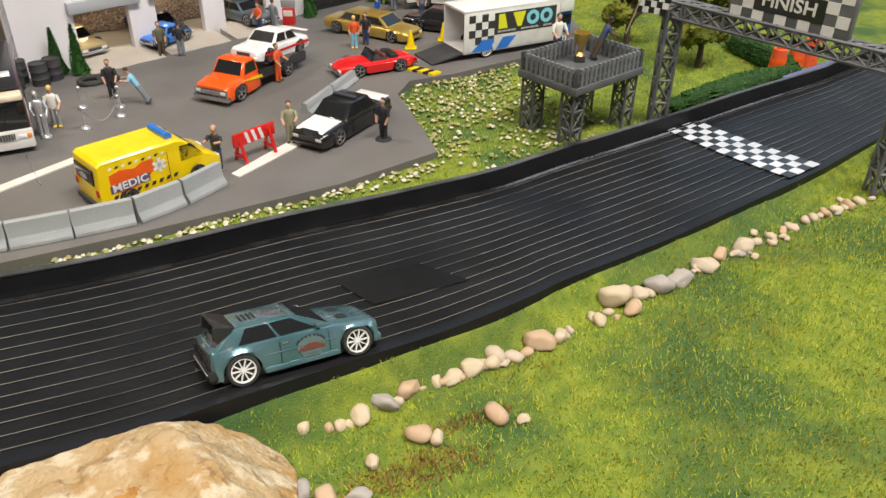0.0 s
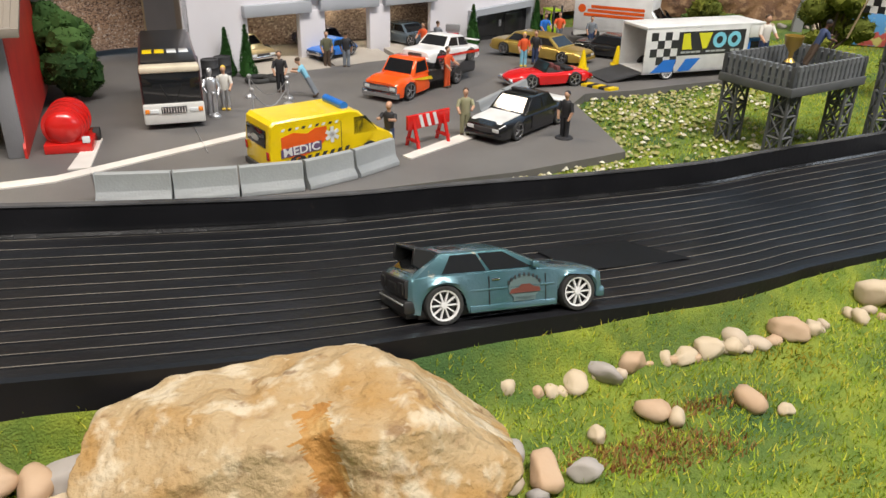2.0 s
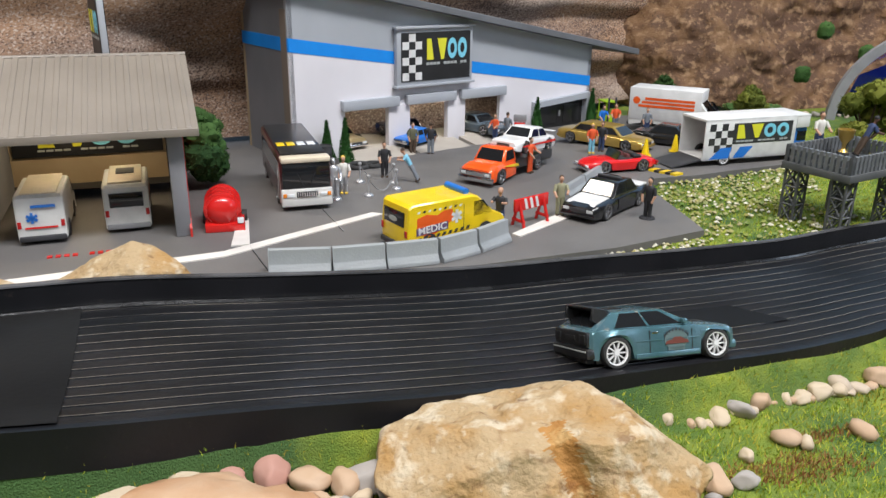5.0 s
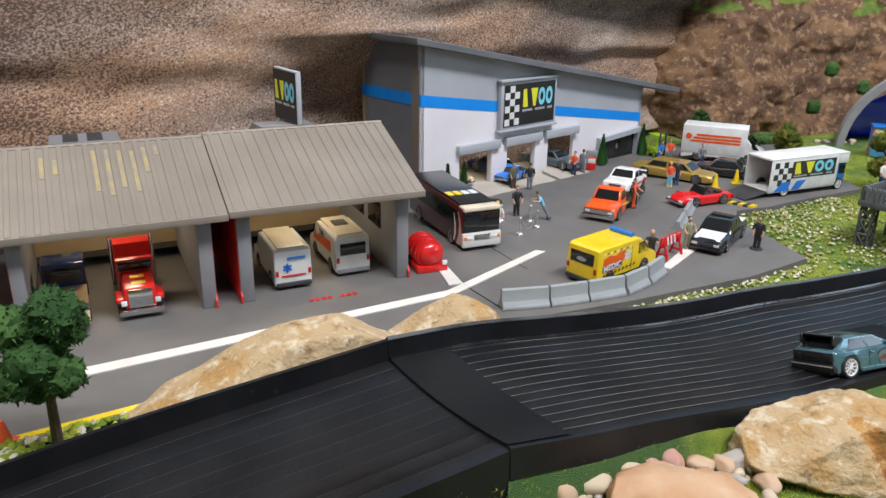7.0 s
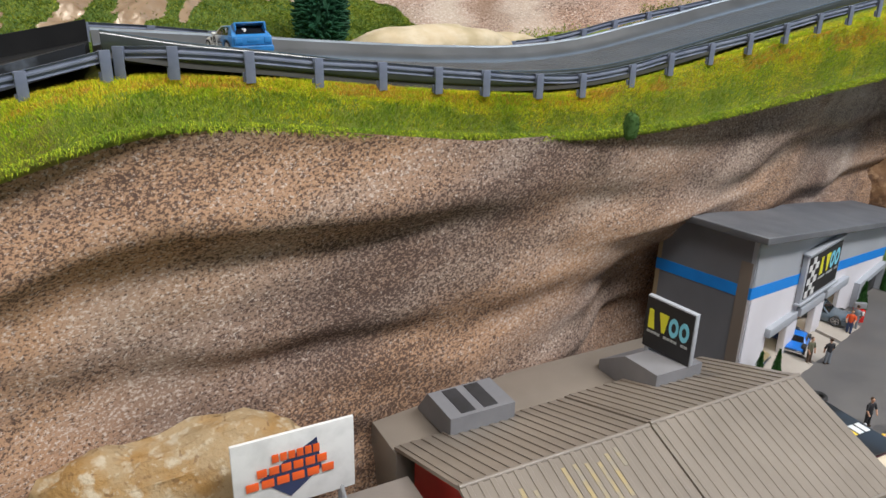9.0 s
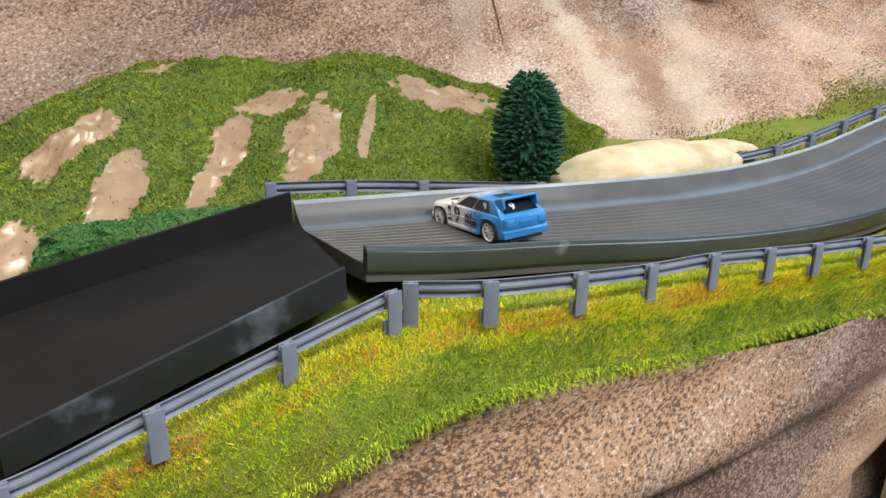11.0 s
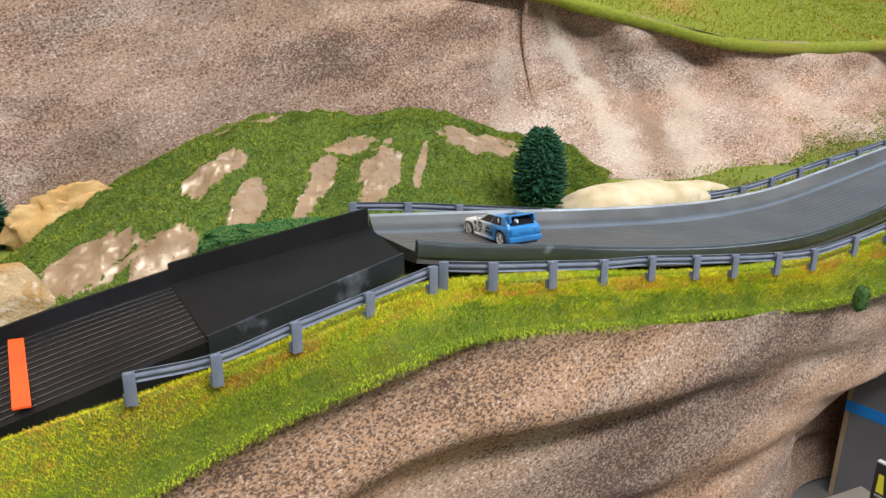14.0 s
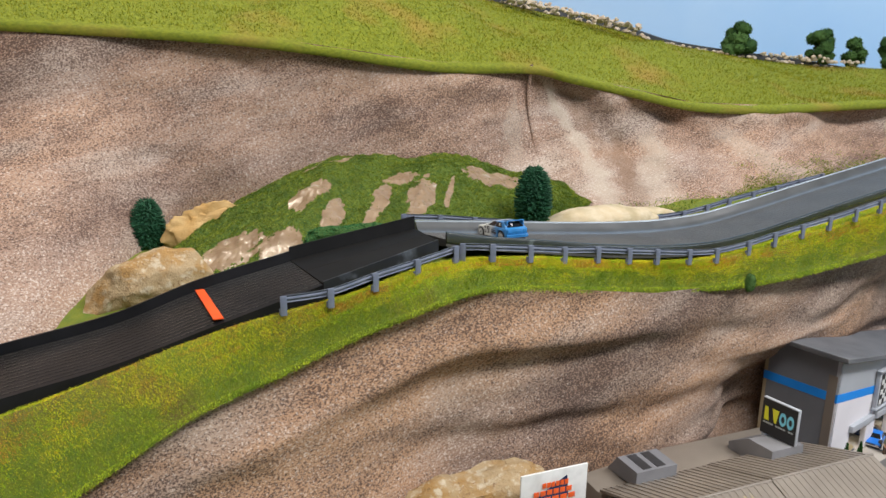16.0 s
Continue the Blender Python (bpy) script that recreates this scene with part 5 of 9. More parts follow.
# thin scrub on the turf behind the outer wall
pts, dirs = [], []
for k in range(36000):
    i = random.random() * (n - 2)
    a, b = under_f[int(i)].lerp(under_f[int(i) + 1], i % 1), back[int(i)].lerp(back[int(i) + 1], i % 1)
    w = abs(random.gauss(0, 0.30)) + 0.03
    if a.x < -0.62 or w > 0.75 or fbm(a.x * 14, w * 5, 6.0) < -0.25:
        continue
    v = a.lerp(b, w)
    pts.append((v.x, v.y, v.z + 0.0005 + 0.05 * max(0.0, w - 0.30) ** 1.6))
    dirs.append((random.gauss(0, 0.5), random.gauss(-0.3, 0.5), 0.9))
FAB_X, FAB_Y = [p[0] for p in FAB], [p[1] for p in FAB]
for k in range(26000):
    x, v = random.uniform(-0.50, -0.12), abs(random.gauss(0, 0.17))
    top = float(np.interp(x, (-0.50, -0.42, -0.36, -0.28, -0.12), (0.05, 0.16, 0.36, 0.42, 0.42)))
    if v > top * (1.0 + 0.7 * fbm(x * 40, v * 14, 4.0)) * random.uniform(0.45, 1.0):
        continue
    foot = float(np.interp(x, (-0.55, -0.3), (0.248, 0.258)))
    z = foot + (interp_z(HILL)(x) - foot) * v
    w = up_folds(x, z, v) + 0.0008
    pts.append((x + 0.5 * w, float(np.interp(x, FAB_X, FAB_Y)) - 0.866 * w, z))
    dirs.append((random.gauss(0.2, 0.5), random.gauss(-0.5, 0.4), 0.6))
tri_cloud("scrub_grass", np.array(pts), np.array(dirs) * np.random.uniform(0.0012, 0.0036, (len(dirs), 1)), 0.0006, M_blade_mound, "olive green scrub below the upper cloth", "grass")



# ---------------------------------------------------------------- guardrails
def guardrail(name, posts, label, height=14.5, lift=0.0, flip=1):
    t = thing(name, Matrix(), label, "guardrail")
    line = smoothline([(x, y, z + (height - 3.2) * MM) for x, y, z in posts], max(12, len(posts) * 6))
    wave = [(0, -2.9), (1.1, -2.1), (1.1, -1.1), (-0.2, -0.4), (-0.2, 0.4), (1.1, 1.1), (1.1, 2.1), (0, 2.9)]
    prof = wave + [(a - 0.7, b) for a, b in reversed(wave)]
    rings = []
    for i, p in enumerate(line):
        d = line[min(i + 1, len(line) - 1)] - line[max(i - 1, 0)]
        out = Vector((-d.y, d.x, 0)).normalized() * flip
        rings.append([p + (out * (a - 0.6) + Vector((0, 0, b))) * MM for a, b in prof])
    bm = bmesh.new()
    loft(bm, rings)
    part("rail", bm, M_steel, t, scale=1, smooth=30)
    mesh = None
    for i, p in enumerate(posts):
        a, b = posts[max(i - 1, 0)], posts[min(i + 1, len(posts) - 1)]
        turn = math.degrees(math.atan2(b[1] - a[1], b[0] - a[0]))
        if mesh is None:
            bm = bmesh.new()
            box(bm, (-2.6, -4.0, -1.5), (2.6, -3.1, height), 0.15)
            box(bm, (-0.9, -3.2, -1.5), (0.9, -1.2, height - 0.3), 0.1)
            box(bm, (-2.5, -1.7, height - 6.4), (2.5, -0.9, height - 0.2), 0.15)
            box(bm, (-3.4, -2.4, -1), (-1.6, -0.8, 4.0), 0.3)
            ob = part("post", bm, M_steel, t)
            mesh = ob.data
        else:
            ob = new("post", mesh)
            ob.parent = t
        ob.matrix_local = at(p[0], p[1], p[2], turn if flip > 0 else turn + 180)
    return t


guardrail("guardrail", POSTS[:5], "dull grey plastic crash barrier with posts beside the ramp")
guardrail("guardrail", [(-0.7035, 0.3435, 0.2825)] + POSTS[5:], "dull grey plastic crash barrier with posts round the bend")
guardrail("guardrail", [(-0.781, 0.463, 0.283), (-0.745, 0.480, 0.280), (-0.71, 0.495, 0.276), (-0.647, 0.524, 0.268)], "dull grey plastic crash barrier below the mound", 11)
guardrail("guardrail", [(-0.504, 0.640, 0.257), (-0.471, 0.6573, 0.260), (-0.4417, 0.673, 0.2655), (-0.413, 0.690, 0.272), (-0.3795, 0.714, 0.2775), (-0.3454, 0.739, 0.282), (-0.3102, 0.766, 0.287), (-0.275, 0.792, 0.292)], "dull grey plastic crash barrier along the outer wall", 11)
# orange strip on the straight
ob = part("tape_strip", prism(bmesh.new(), [(-0.9395, 0.3115), (-0.9325, 0.3150), (-0.8845, 0.2480), (-0.8915, 0.2440)], 0, 0.001, axis=2), mat("orange_tape", (0.85, 0.10, 0.01), 0.5, 0, (0.75, 0.08, 0.01), scale=40), scale=1, smooth=0)
for v in ob.data.vertices:
    v.co.z += 0.2475 + 0.0006
tagged(ob, "flat bright orange tape strip across black track", "tape")

# ---------------------------------------------------------------- vehicles (x forward, millimetres)
M_tyre = mat("tyre_rubber", (0.018, 0.018, 0.018), 0.75, 0, (0.03, 0.03, 0.03), scale=200)
M_rim = mat("chrome_rim", (0.62, 0.62, 0.64), 0.25, 0.9, (0.5, 0.5, 0.52), scale=200)
M_rim_white = paint("white_rim", (0.75, 0.75, 0.75), 0.35)
M_chrome = mat("chrome", (0.70, 0.70, 0.72), 0.14, 1.0, (0.55, 0.55, 0.57), scale=150)
M_lens = paint("clear_lens", (0.75, 0.78, 0.8), 0.1)
M_tail = paint("tail_lens", (0.45, 0.01, 0.01), 0.15)
M_amber = paint("amber_lens", (0.8, 0.25, 0.02), 0.2)
M_seat = mat("dark_interior", (0.02, 0.02, 0.022), 0.8, 0, (0.035, 0.033, 0.03), scale=100)
WHEELS = {}


def wheel_meshes(r, w, rim, spokes):
    key = (r, w, rim.name, spokes)
    if key not in WHEELS:
        bm = bmesh.new()
        prof = [(-w / 2, r * 0.76), (-w / 2, r * 0.93), (-w * 0.38, r), (w * 0.38, r), (w / 2, r * 0.93), (w / 2, r * 0.76), (w * 0.25, r * 0.72), (-w * 0.25, r * 0.72)]
        rings = []
        for k in range(24):
            a = k / 24 * 2 * math.pi
            rings.append([(math.cos(a) * q, y, math.sin(a) * q) for y, q in prof])
        rings.append(rings[0])
        loft(bm, rings, caps=False)
        bmesh.ops.remove_doubles(bm, verts=bm.verts, dist=1e-4)
        tyre = part("wheel", bm, M_tyre)
        bm = bmesh.new()
        # outer lip, hub, spokes
        rings = []
        for k in range(25):
            a = k / 24 * 2 * math.pi
            rings.append([(math.cos(a) * q, y, math.sin(a) * q) for y, q in ((-w * 0.46, r * 0.68), (-w * 0.5, r * 0.79), (-w * 0.40, r * 0.79), (-w * 0.25, r * 0.68))])
        loft(bm, rings, caps=False)
        rod(bm, (0, -w * 0.44, 0), (0, -w * 0.1, 0), r * 0.15, r * 0.2, 12)
        rod(bm, (0, -w * 0.12, 0), (0, -w * 0.05, 0), r * 0.70, r * 0.70, 20, mi=1)
        for k in range(spokes):
            a = k / spokes * 2 * math.pi
            rot = Matrix.Rotation(a, 4, "Y")
            before = set(bm.verts)
            sw = r * (0.055 if spokes < 9 else 0.034)
            box(bm, (r * 0.1, -w * 0.42, -sw), (r * 0.73, -w * 0.24, sw))
            bmesh.ops.transform(bm, matrix=rot, verts=[v for v in bm.verts if v not in before])
        rm = part("rim", bm, [rim, M_black])
        WHEELS[key] = (tyre.data, rm.data)
        bpy.data.objects.remove(tyre)
        bpy.data.objects.remove(rm)
    return WHEELS[key]


def add_wheels(t, spots, r, w, rim=M_rim, spokes=5):
    """spots: (x, y) of each wheel; negative y is the right side."""
    ty, ri = wheel_meshes(r, w, rim, spokes)
    for x, y in spots:
        o = new("wheel", ty)
        o.parent = t
        o.matrix_local = at(x * MM, y * MM, r * MM, 0 if y < 0 else 180)
        q = new("rim", ri)
        q.parent = o


def shell(secs, arches, n=56, flare=0.6, crown=0.78):
    """Lower body from (x, half width, low, shoulder, top) stations, with open wheel arches (x, radius, height)."""
    bm = bmesh.new()
    xs = np.linspace(secs[0][0], secs[-1][0], n)
    xs = np.unique(np.concatenate([xs] + [a[0] + a[1] * np.cos(np.linspace(0, math.pi, 13)) for a in arches] + [[s[0] for s in secs]]))
    xs = [x for x in xs if secs[0][0] <= x <= secs[-1][0]]
    cols = list(zip(*secs))
    rings = []
    for x in xs:
        w, lo, sh, top = (float(np.interp(x, cols[0], c)) for c in cols[1:])
        la = lo
        for ax, ar, az in arches:
            if abs(x - ax) <= ar:
                la = max(la, az + math.sqrt(max(ar * ar - (x - ax) ** 2, 0)))
        la = min(la, sh - 0.6)
        fl = flare * sum(max(0.0, 1 - abs(x - ax) / (ar * 1.5)) for ax, ar, az in arches)
        half = [(w * 0.55, lo if la == lo else la), (w * 0.96 + fl * 0.5, la), (w + fl * 0.6, (la + sh) / 2), (w * 0.985 + fl * 0.3, sh), (w * (0.56 + 0.475 * crown), sh + (top - sh) * 0.65), (w * crown, top), (w * 0.4, top + 0.25)]
        rings.append([(x, y, z) for y, z in half] + [(x, -y, z) for y, z in reversed(half)])
    loft(bm, rings)
    return bm


def cabin(t, x0, x1, wb, zb, r0, r1, wr, zr, paint_, glass, sides=((0.06, 0.48), (0.54, 0.94)), open_front=False, roof_label="", rows=(0.14, 0.84), name="cabin"):
    """A glasshouse: base from x0 (front) to x1 (rear), roof from r0 to r1; window panes stand a hair proud."""
    bm = bmesh.new()
    def ring(xa, xb, w, z, c):
        return [(xa, w - c, z), (xa - c, w, z), (xb + c, w, z), (xb, w - c, z), (xb, -w + c, z), (xb + c, -w, z), (xa - c, -w, z), (xa, -w + c, z)]
    loft(bm, [ring(x0, x1, wb, zb - 0.5, 1.0), ring(x0, x1, wb, zb, 1.0), ring(r0 + (x0 - r0) * 0.06, r1 + (x1 - r1) * 0.06, wr + (wb - wr) * 0.06, zr - (zr - zb) * 0.06, 1.0), ring(r0 - 1.2, r1 + 1.2, wr - 1.0, zr, 0.8)])
    c = part(name, bm, paint_, t, roof_label)
    def lerp3(a, b, f):
        return tuple(p + (q - p) * f for p, q in zip(a, b))
    def pane(nm, A, B, C, D, fa, fb, ga, gb, push):
        # A, B: base corners; D, C: roof corners
        pts = [lerp3(lerp3(A, B, f), lerp3(D, C, f), g) for f, g in ((fa, ga), (fb, ga), (fb, gb), (fa, gb))]
        b = bmesh.new()
        P = [Vector(p) for p in pts]
        nrm = Vector(push)
        lo = [b.verts.new(p - nrm * 0.4) for p in P]
        hi = [b.verts.new(p + nrm * 0.16) for p in P]
        b.faces.new(hi)
        for i in range(4):
            b.faces.new((lo[i], lo[(i + 1) % 4], hi[(i + 1) % 4], hi[i]))
        part(nm, b, glass, t, smooth=0)
    for s in (1, -1):
        A, B, C, D = (x0, s * wb, zb), (x1, s * wb, zb), (r1, s * wr, zr), (r0, s * wr, zr)
        for fa, fb in sides:
            pane("side_window", A, B, C, D, fa, fb, rows[0], rows[1], (0, s, 0.15))
    pane("windscreen", (x0, wb, zb), (x0, -wb, zb), (r0, -wr, zr), (r0, wr, zr), 0.08, 0.92, 0.1, 0.9, (1, 0, 0.5))
    pane("rear_window", (x1, wb, zb), (x1, -wb, zb), (r1, -wr, zr), (r1, wr, zr), 0.1, 0.9, 0.15, 0.88, (-1, 0, 0.3))
    return c


def lamp_pair(t, name, x, y, z, sx, sy, sz, material):
    for s in (1, -1):
        part(name, box(bmesh.new(), (x - sx / 2, s * y - sy / 2, z - sz / 2), (x + sx / 2, s * y + sy / 2, z + sz / 2), min(sx, sy, sz) * 0.25), material, t)


def decal(t, name, pts, y, material, label="", thick=0.12):
    """A flat printed shape on the side at y; pts in (x, z)."""
    s = 1 if y > 0 else -1
    part(name, prism(bmesh.new(), pts, y, y + s * thick, axis=1), material, t, label, smooth=0)


def oval(cx, cz, rx, rz, n=20):
    return [(cx + rx * math.cos(2 * math.pi * k / n), cz + rz * math.sin(2 * math.pi * k / n)) for k in range(n)]


def side_words(t, text, size, material, x, y, z, label="", sx=1.0, tilt=0.0):
    """Lettering on a car's side: y < 0 the right side."""
    m = at(x * MM, y * MM, z * MM, 0 if y < 0 else 180, 90) @ pose(0, 0, 0, 0, 0, tilt)
    return words("lettering", text, size, material, t, m, label, 0.08, sx)


M_print_grey = paint("grey_print", (0.35, 0.37, 0.36), 0.5)
M_print_dark = paint("dark_print", (0.03, 0.03, 0.035), 0.5)
M_rust = paint("rust_print", (0.15, 0.042, 0.03), 0.5)
# ---- the two rally hatchbacks on the track
def hatchback(m, label, paint_, rim, nose_paint, rear_paint, black_wing, group=""):
    t = thing("toy_hatchback", m, label, "toy car", group)
    secs = [(-28.8, 11.2, 4.6, 10.6, 12.4), (-27.6, 12.2, 3.6, 11.5, 13.2), (-23, 12.8, 2.8, 11.9, 13.4), (0, 12.8, 2.5, 11.8, 13.3), (11, 12.8, 2.5, 11.4, 12.9), (19, 12.6, 2.7, 10.7, 12.1), (25.4, 12.0, 3.0, 9.8, 11.2), (27.2, 11.3, 3.6, 9.0, 10.4)]
    part("body", shell(secs, [(-19.3, 6.2, 4.6), (19.3, 6.2, 4.6)], flare=1.2, crown=0.87), paint_, t)
    cabin(t, 11.4, -27.4, 11.7, 13.0, -0.6, -19.6, 9.3, 18.6, paint_, M_glass, ((0.125, 0.445), (0.475, 0.80)), rows=(0.06, 0.86))
    part("chassis", box(bmesh.new(), (-26, -10.5, 1.8), (25.5, 10.5, 4.6), 0.4), M_black, t)
    add_wheels(t, [(x, s * 10.75) for x in (-19.3, 19.3) for s in (1, -1)], 5.35, 4.4, rim, 10)
    # raised wing over the hatch, on two end plates
    bm = bmesh.new()
    prism(bm, [(-18.6, 18.3), (-20.5, 19.3), (-25.0, 20.6), (-25.8, 20.1), (-25.2, 19.4), (-20.5, 18.0)], -9.0, 9.0, axis=1)
    for s in (1, -1):
        prism(bm, [(-20.0, 17.9), (-21.5, 19.5), (-25.8, 20.5), (-26.6, 16.2), (-24.6, 14.9)], s * 9.0 - 0.6, s * 9.0 + 0.6, axis=1)
    bmesh.ops.bevel(bm, geom=list(bm.edges), offset=0.18, segments=1, affect="EDGES")
    part("wing", bm, M_black if black_wing else paint_, t)
    part("front_bumper", box(bmesh.new(), (25.2, -11.7, 3.0), (28.4, 11.7, 6.2), 0.9), nose_paint, t)
    part("rear_bumper", box(bmesh.new(), (-30.2, -12.3, 3.6), (-26.9, 12.3, 7.4), 0.9), rear_paint, t)
    part("rear_apron", box(bmesh.new(), (-29.0, -9.5, 2.0), (-25.0, 9.5, 3.8), 0.5), M_black, t)
    part("tailgate", box(bmesh.new(), (-29.5, -11.3, 7.6), (-27.9, 11.3, 12.6), 0.5), rear_paint, t)
    part("number_plate", box(bmesh.new(), (-29.8, -3.6, 9.2), (-29.3, 3.6, 11.0), 0.15), M_black if black_wing else rear_paint, t)
    lamp_pair(t, "tail_light", -29.6, 8.6, 10.2, 0.7, 4.0, 3.0, M_black if black_wing else rear_paint)
    part("bumper_crease", box(bmesh.new(), (-30.4, -11.6, 6.1), (-29.9, 11.6, 6.6), 0.1), M_print_grey if black_wing else rear_paint, t)
    lamp_pair(t, "headlight", 26.9, 7.6, 8.8, 0.9, 5.0, 2.2, M_lens)
    part("grille", box(bmesh.new(), (26.8, -4.8, 7.8), (27.7, 4.8, 9.6), 0.2), M_black, t)
    for s in (1, -1):
        part("wing_mirror", box(bmesh.new(), (5.6, s * 12.4 - 1.2, 13.3), (7.6, s * 12.4 + 1.2, 15.0), 0.5), paint_, t)
        part("door_seam", box(bmesh.new(), (-7.0, s * 12.82 - 0.06, 4.2), (-6.7, s * 12.82 + 0.06, 11.9)), M_black, t)
        part("door_seam", box(bmesh.new(), (9.4, s * 12.82 - 0.06, 4.2), (9.65, s * 12.82 + 0.06, 11.5)), M_black, t)
        part("door_crease", box(bmesh.new(), (-12.2, s * 12.78 - 0.18, 8.2), (12.2, s * 12.78 + 0.22, 8.7), 0.1), paint_, t)
        part("door_handle", box(bmesh.new(), (-6.0, s * 12.8 - 0.2, 10.7), (-3.8, s * 12.8 + 0.25, 11.3), 0.1), M_chrome, t)
        part("sill", box(bmesh.new(), (-12.4, s * 12.5 - 0.5, 2.6), (12.4, s * 12.5 + 0.6, 4.4), 0.3), paint_, t)
    for y in (6.8, 8.6):
        part("exhaust", rod(bmesh.new(), (-31.2, y, 2.6), (-26, y, 2.6), 0.8, 0.8, 10), M_black, t)
    bm = bmesh.new()
    for k in range(4):
        box(bm, (-16.2 + 1.5 * k, -3.6, 18.4), (-15.4 + 1.5 * k, 3.6, 18.9), 0.12)
    part("roof_vent", bm, M_black, t)
    for y in (-4.6, 4.6):
        part("bonnet_vent", box(bmesh.new(), (15.0, y - 2.2, 12.4), (18.5, y + 2.2, 12.9), 0.2), M_black, t)
    return t


M_teal = mat("teal_paint", (0.065, 0.165, 0.19), 0.26, 0.5, (0.13, 0.23, 0.28), scale=70, coat=0.6, bump=0.12, bscale=1400, third=(0.42, 0.38, 0.30), tscale=190, tlo=0.655, thi=0.70)
M_badge = paint("faded_badge", (0.11, 0.165, 0.17), 0.5)
TEAL = hatchback(pose(-0.0462, 0.2176, 0.0160, -19.5, 3.0, 28.6), "worn metallic teal toy hatchback standing on the black raceway", M_teal, M_rim_white, M_teal, M_black, True)
for s in (1, -1):
    decal(TEAL, "badge", oval(3.2, 8.1, 4.6, 3.3), s * 12.84, M_badge, "round printed badge")
    decal(TEAL, "badge_car", [(-1.2, 6.8), (-0.6, 7.9), (1.4, 8.2), (2.2, 9.0), (4.8, 9.0), (6.0, 8.2), (7.6, 7.9), (7.8, 6.8)], s * 13.06, M_rust)
    for k in range(9):
        q = radians(154 - 16 * k)
        x, z = 3.2 + 5.0 * math.cos(q), 8.2 + 3.4 * math.sin(q)
        decal(TEAL, "badge_text", [(x - 0.28, z - 0.5), (x + 0.28, z - 0.5), (x + 0.28, z + 0.5), (x - 0.28, z + 0.5)], s * 13.0, M_print_dark)
    decal(TEAL, "badge_text", [(0.0, 4.6), (6.4, 4.6), (6.4, 5.7), (0.0, 5.7)], s * 12.84, M_badge)


def fade_paint(name, front, rear, x_mid, width):
    """Body paint that fades along the car's length with a speckled edge."""
    m = mat(name, front, 0.3, 0, tuple(c * 0.9 for c in front), scale=120, coat=0.5)
    nt = m.node_tree
    b = nt.nodes["Principled BSDF"]
    src = b.inputs["Base Color"].links[0].from_socket
    co = nt.nodes.new("ShaderNodeTexCoord")
    sep = nt.nodes.new("ShaderNodeSeparateXYZ")
    nt.links.new(co.outputs["Object"], sep.inputs[0])
    no = nt.nodes.new("ShaderNodeTexNoise")
    no.inputs["Scale"].default_value, no.inputs["Detail"].default_value = 350, 6
    nt.links.new(co.outputs["Object"], no.inputs["Vector"])
    ad = nt.nodes.new("ShaderNodeMath")
    ad.operation = "MULTIPLY_ADD"
    ad.inputs[1].default_value = width * 1.2
    nt.links.new(no.outputs["Fac"], ad.inputs[0])
    nt.links.new(sep.outputs["X"], ad.inputs[2])
    r = nt.nodes.new("ShaderNodeMapRange")
    r.inputs["From Min"].default_value, r.inputs["From Max"].default_value = x_mid - width / 2 + width * 0.6, x_mid + width / 2 + width * 0.6
    nt.links.new(ad.outputs[0], r.inputs["Value"])
    x = nt.nodes.new("ShaderNodeMix")
    x.data_type = "RGBA"
    nt.links.new(r.outputs["Result"], x.inputs["Factor"])
    x.inputs["A"].default_value = (*rear, 1)
    nt.links.new(src, x.inputs["B"])
    nt.links.new(x.outputs["Result"], b.inputs["Base Color"])
    return m


M_fade = fade_paint("white_to_blue_paint", (0.74, 0.74, 0.71), (0.035, 0.20, 0.50), -0.004, 0.016)
M_blue_car = paint("rally_blue", (0.035, 0.20, 0.50), 0.25)
BLUE = hatchback(pose(-0.6771, 0.4465, track_z(-0.6771, 0.4465, G_NEAR, G_FAR) + 0.0012, 0, 5.5, 125.4), "white and blue toy rally hatchback on the grey bend", M_fade, M_rim_white, M_white, M_blue_car, False)
for s in (1, -1):
    side_words(BLUE, "9", 10.4, M_print_dark, 4.4, s * 12.86, 8.4, "black racing number")
    side_words(BLUE, "9", 4.4, M_white, -15.2, s * 11.15, 15.7, "white racing number")
    for k, (x, w) in enumerate(((-10.6, 3.2), (-7.0, 1.4), (-5.2, 3.2))):
        decal(BLUE, "sponsor_mark", [(x, 5.8 + 0.3 * k), (x + w, 6.1 + 0.3 * k), (x + w, 9.6 + 0.3 * k), (x, 9.3 + 0.3 * k)], s * 12.84, M_print_dark)
    decal(BLUE, "sponsor_mark", oval(10.6, 11.0, 1.1, 1.2), s * 12.84, M_print_dark)
    decal(BLUE, "sponsor_mark", [(9.2, 7.4), (11.6, 7.4), (11.6, 8.8), (9.2, 8.8)], s * 12.84, M_print_grey)
    decal(BLUE, "sponsor_mark", [(8.8, 5.6), (11.8, 5.6), (11.8, 6.4), (8.8, 6.4)], s * 12.84, M_print_dark)
words("lettering", "9", 5.4, M_white, BLUE, pose(-0.02395, 0.0030, 0.0160, 36, 0, -90), "white racing number", 0.08)


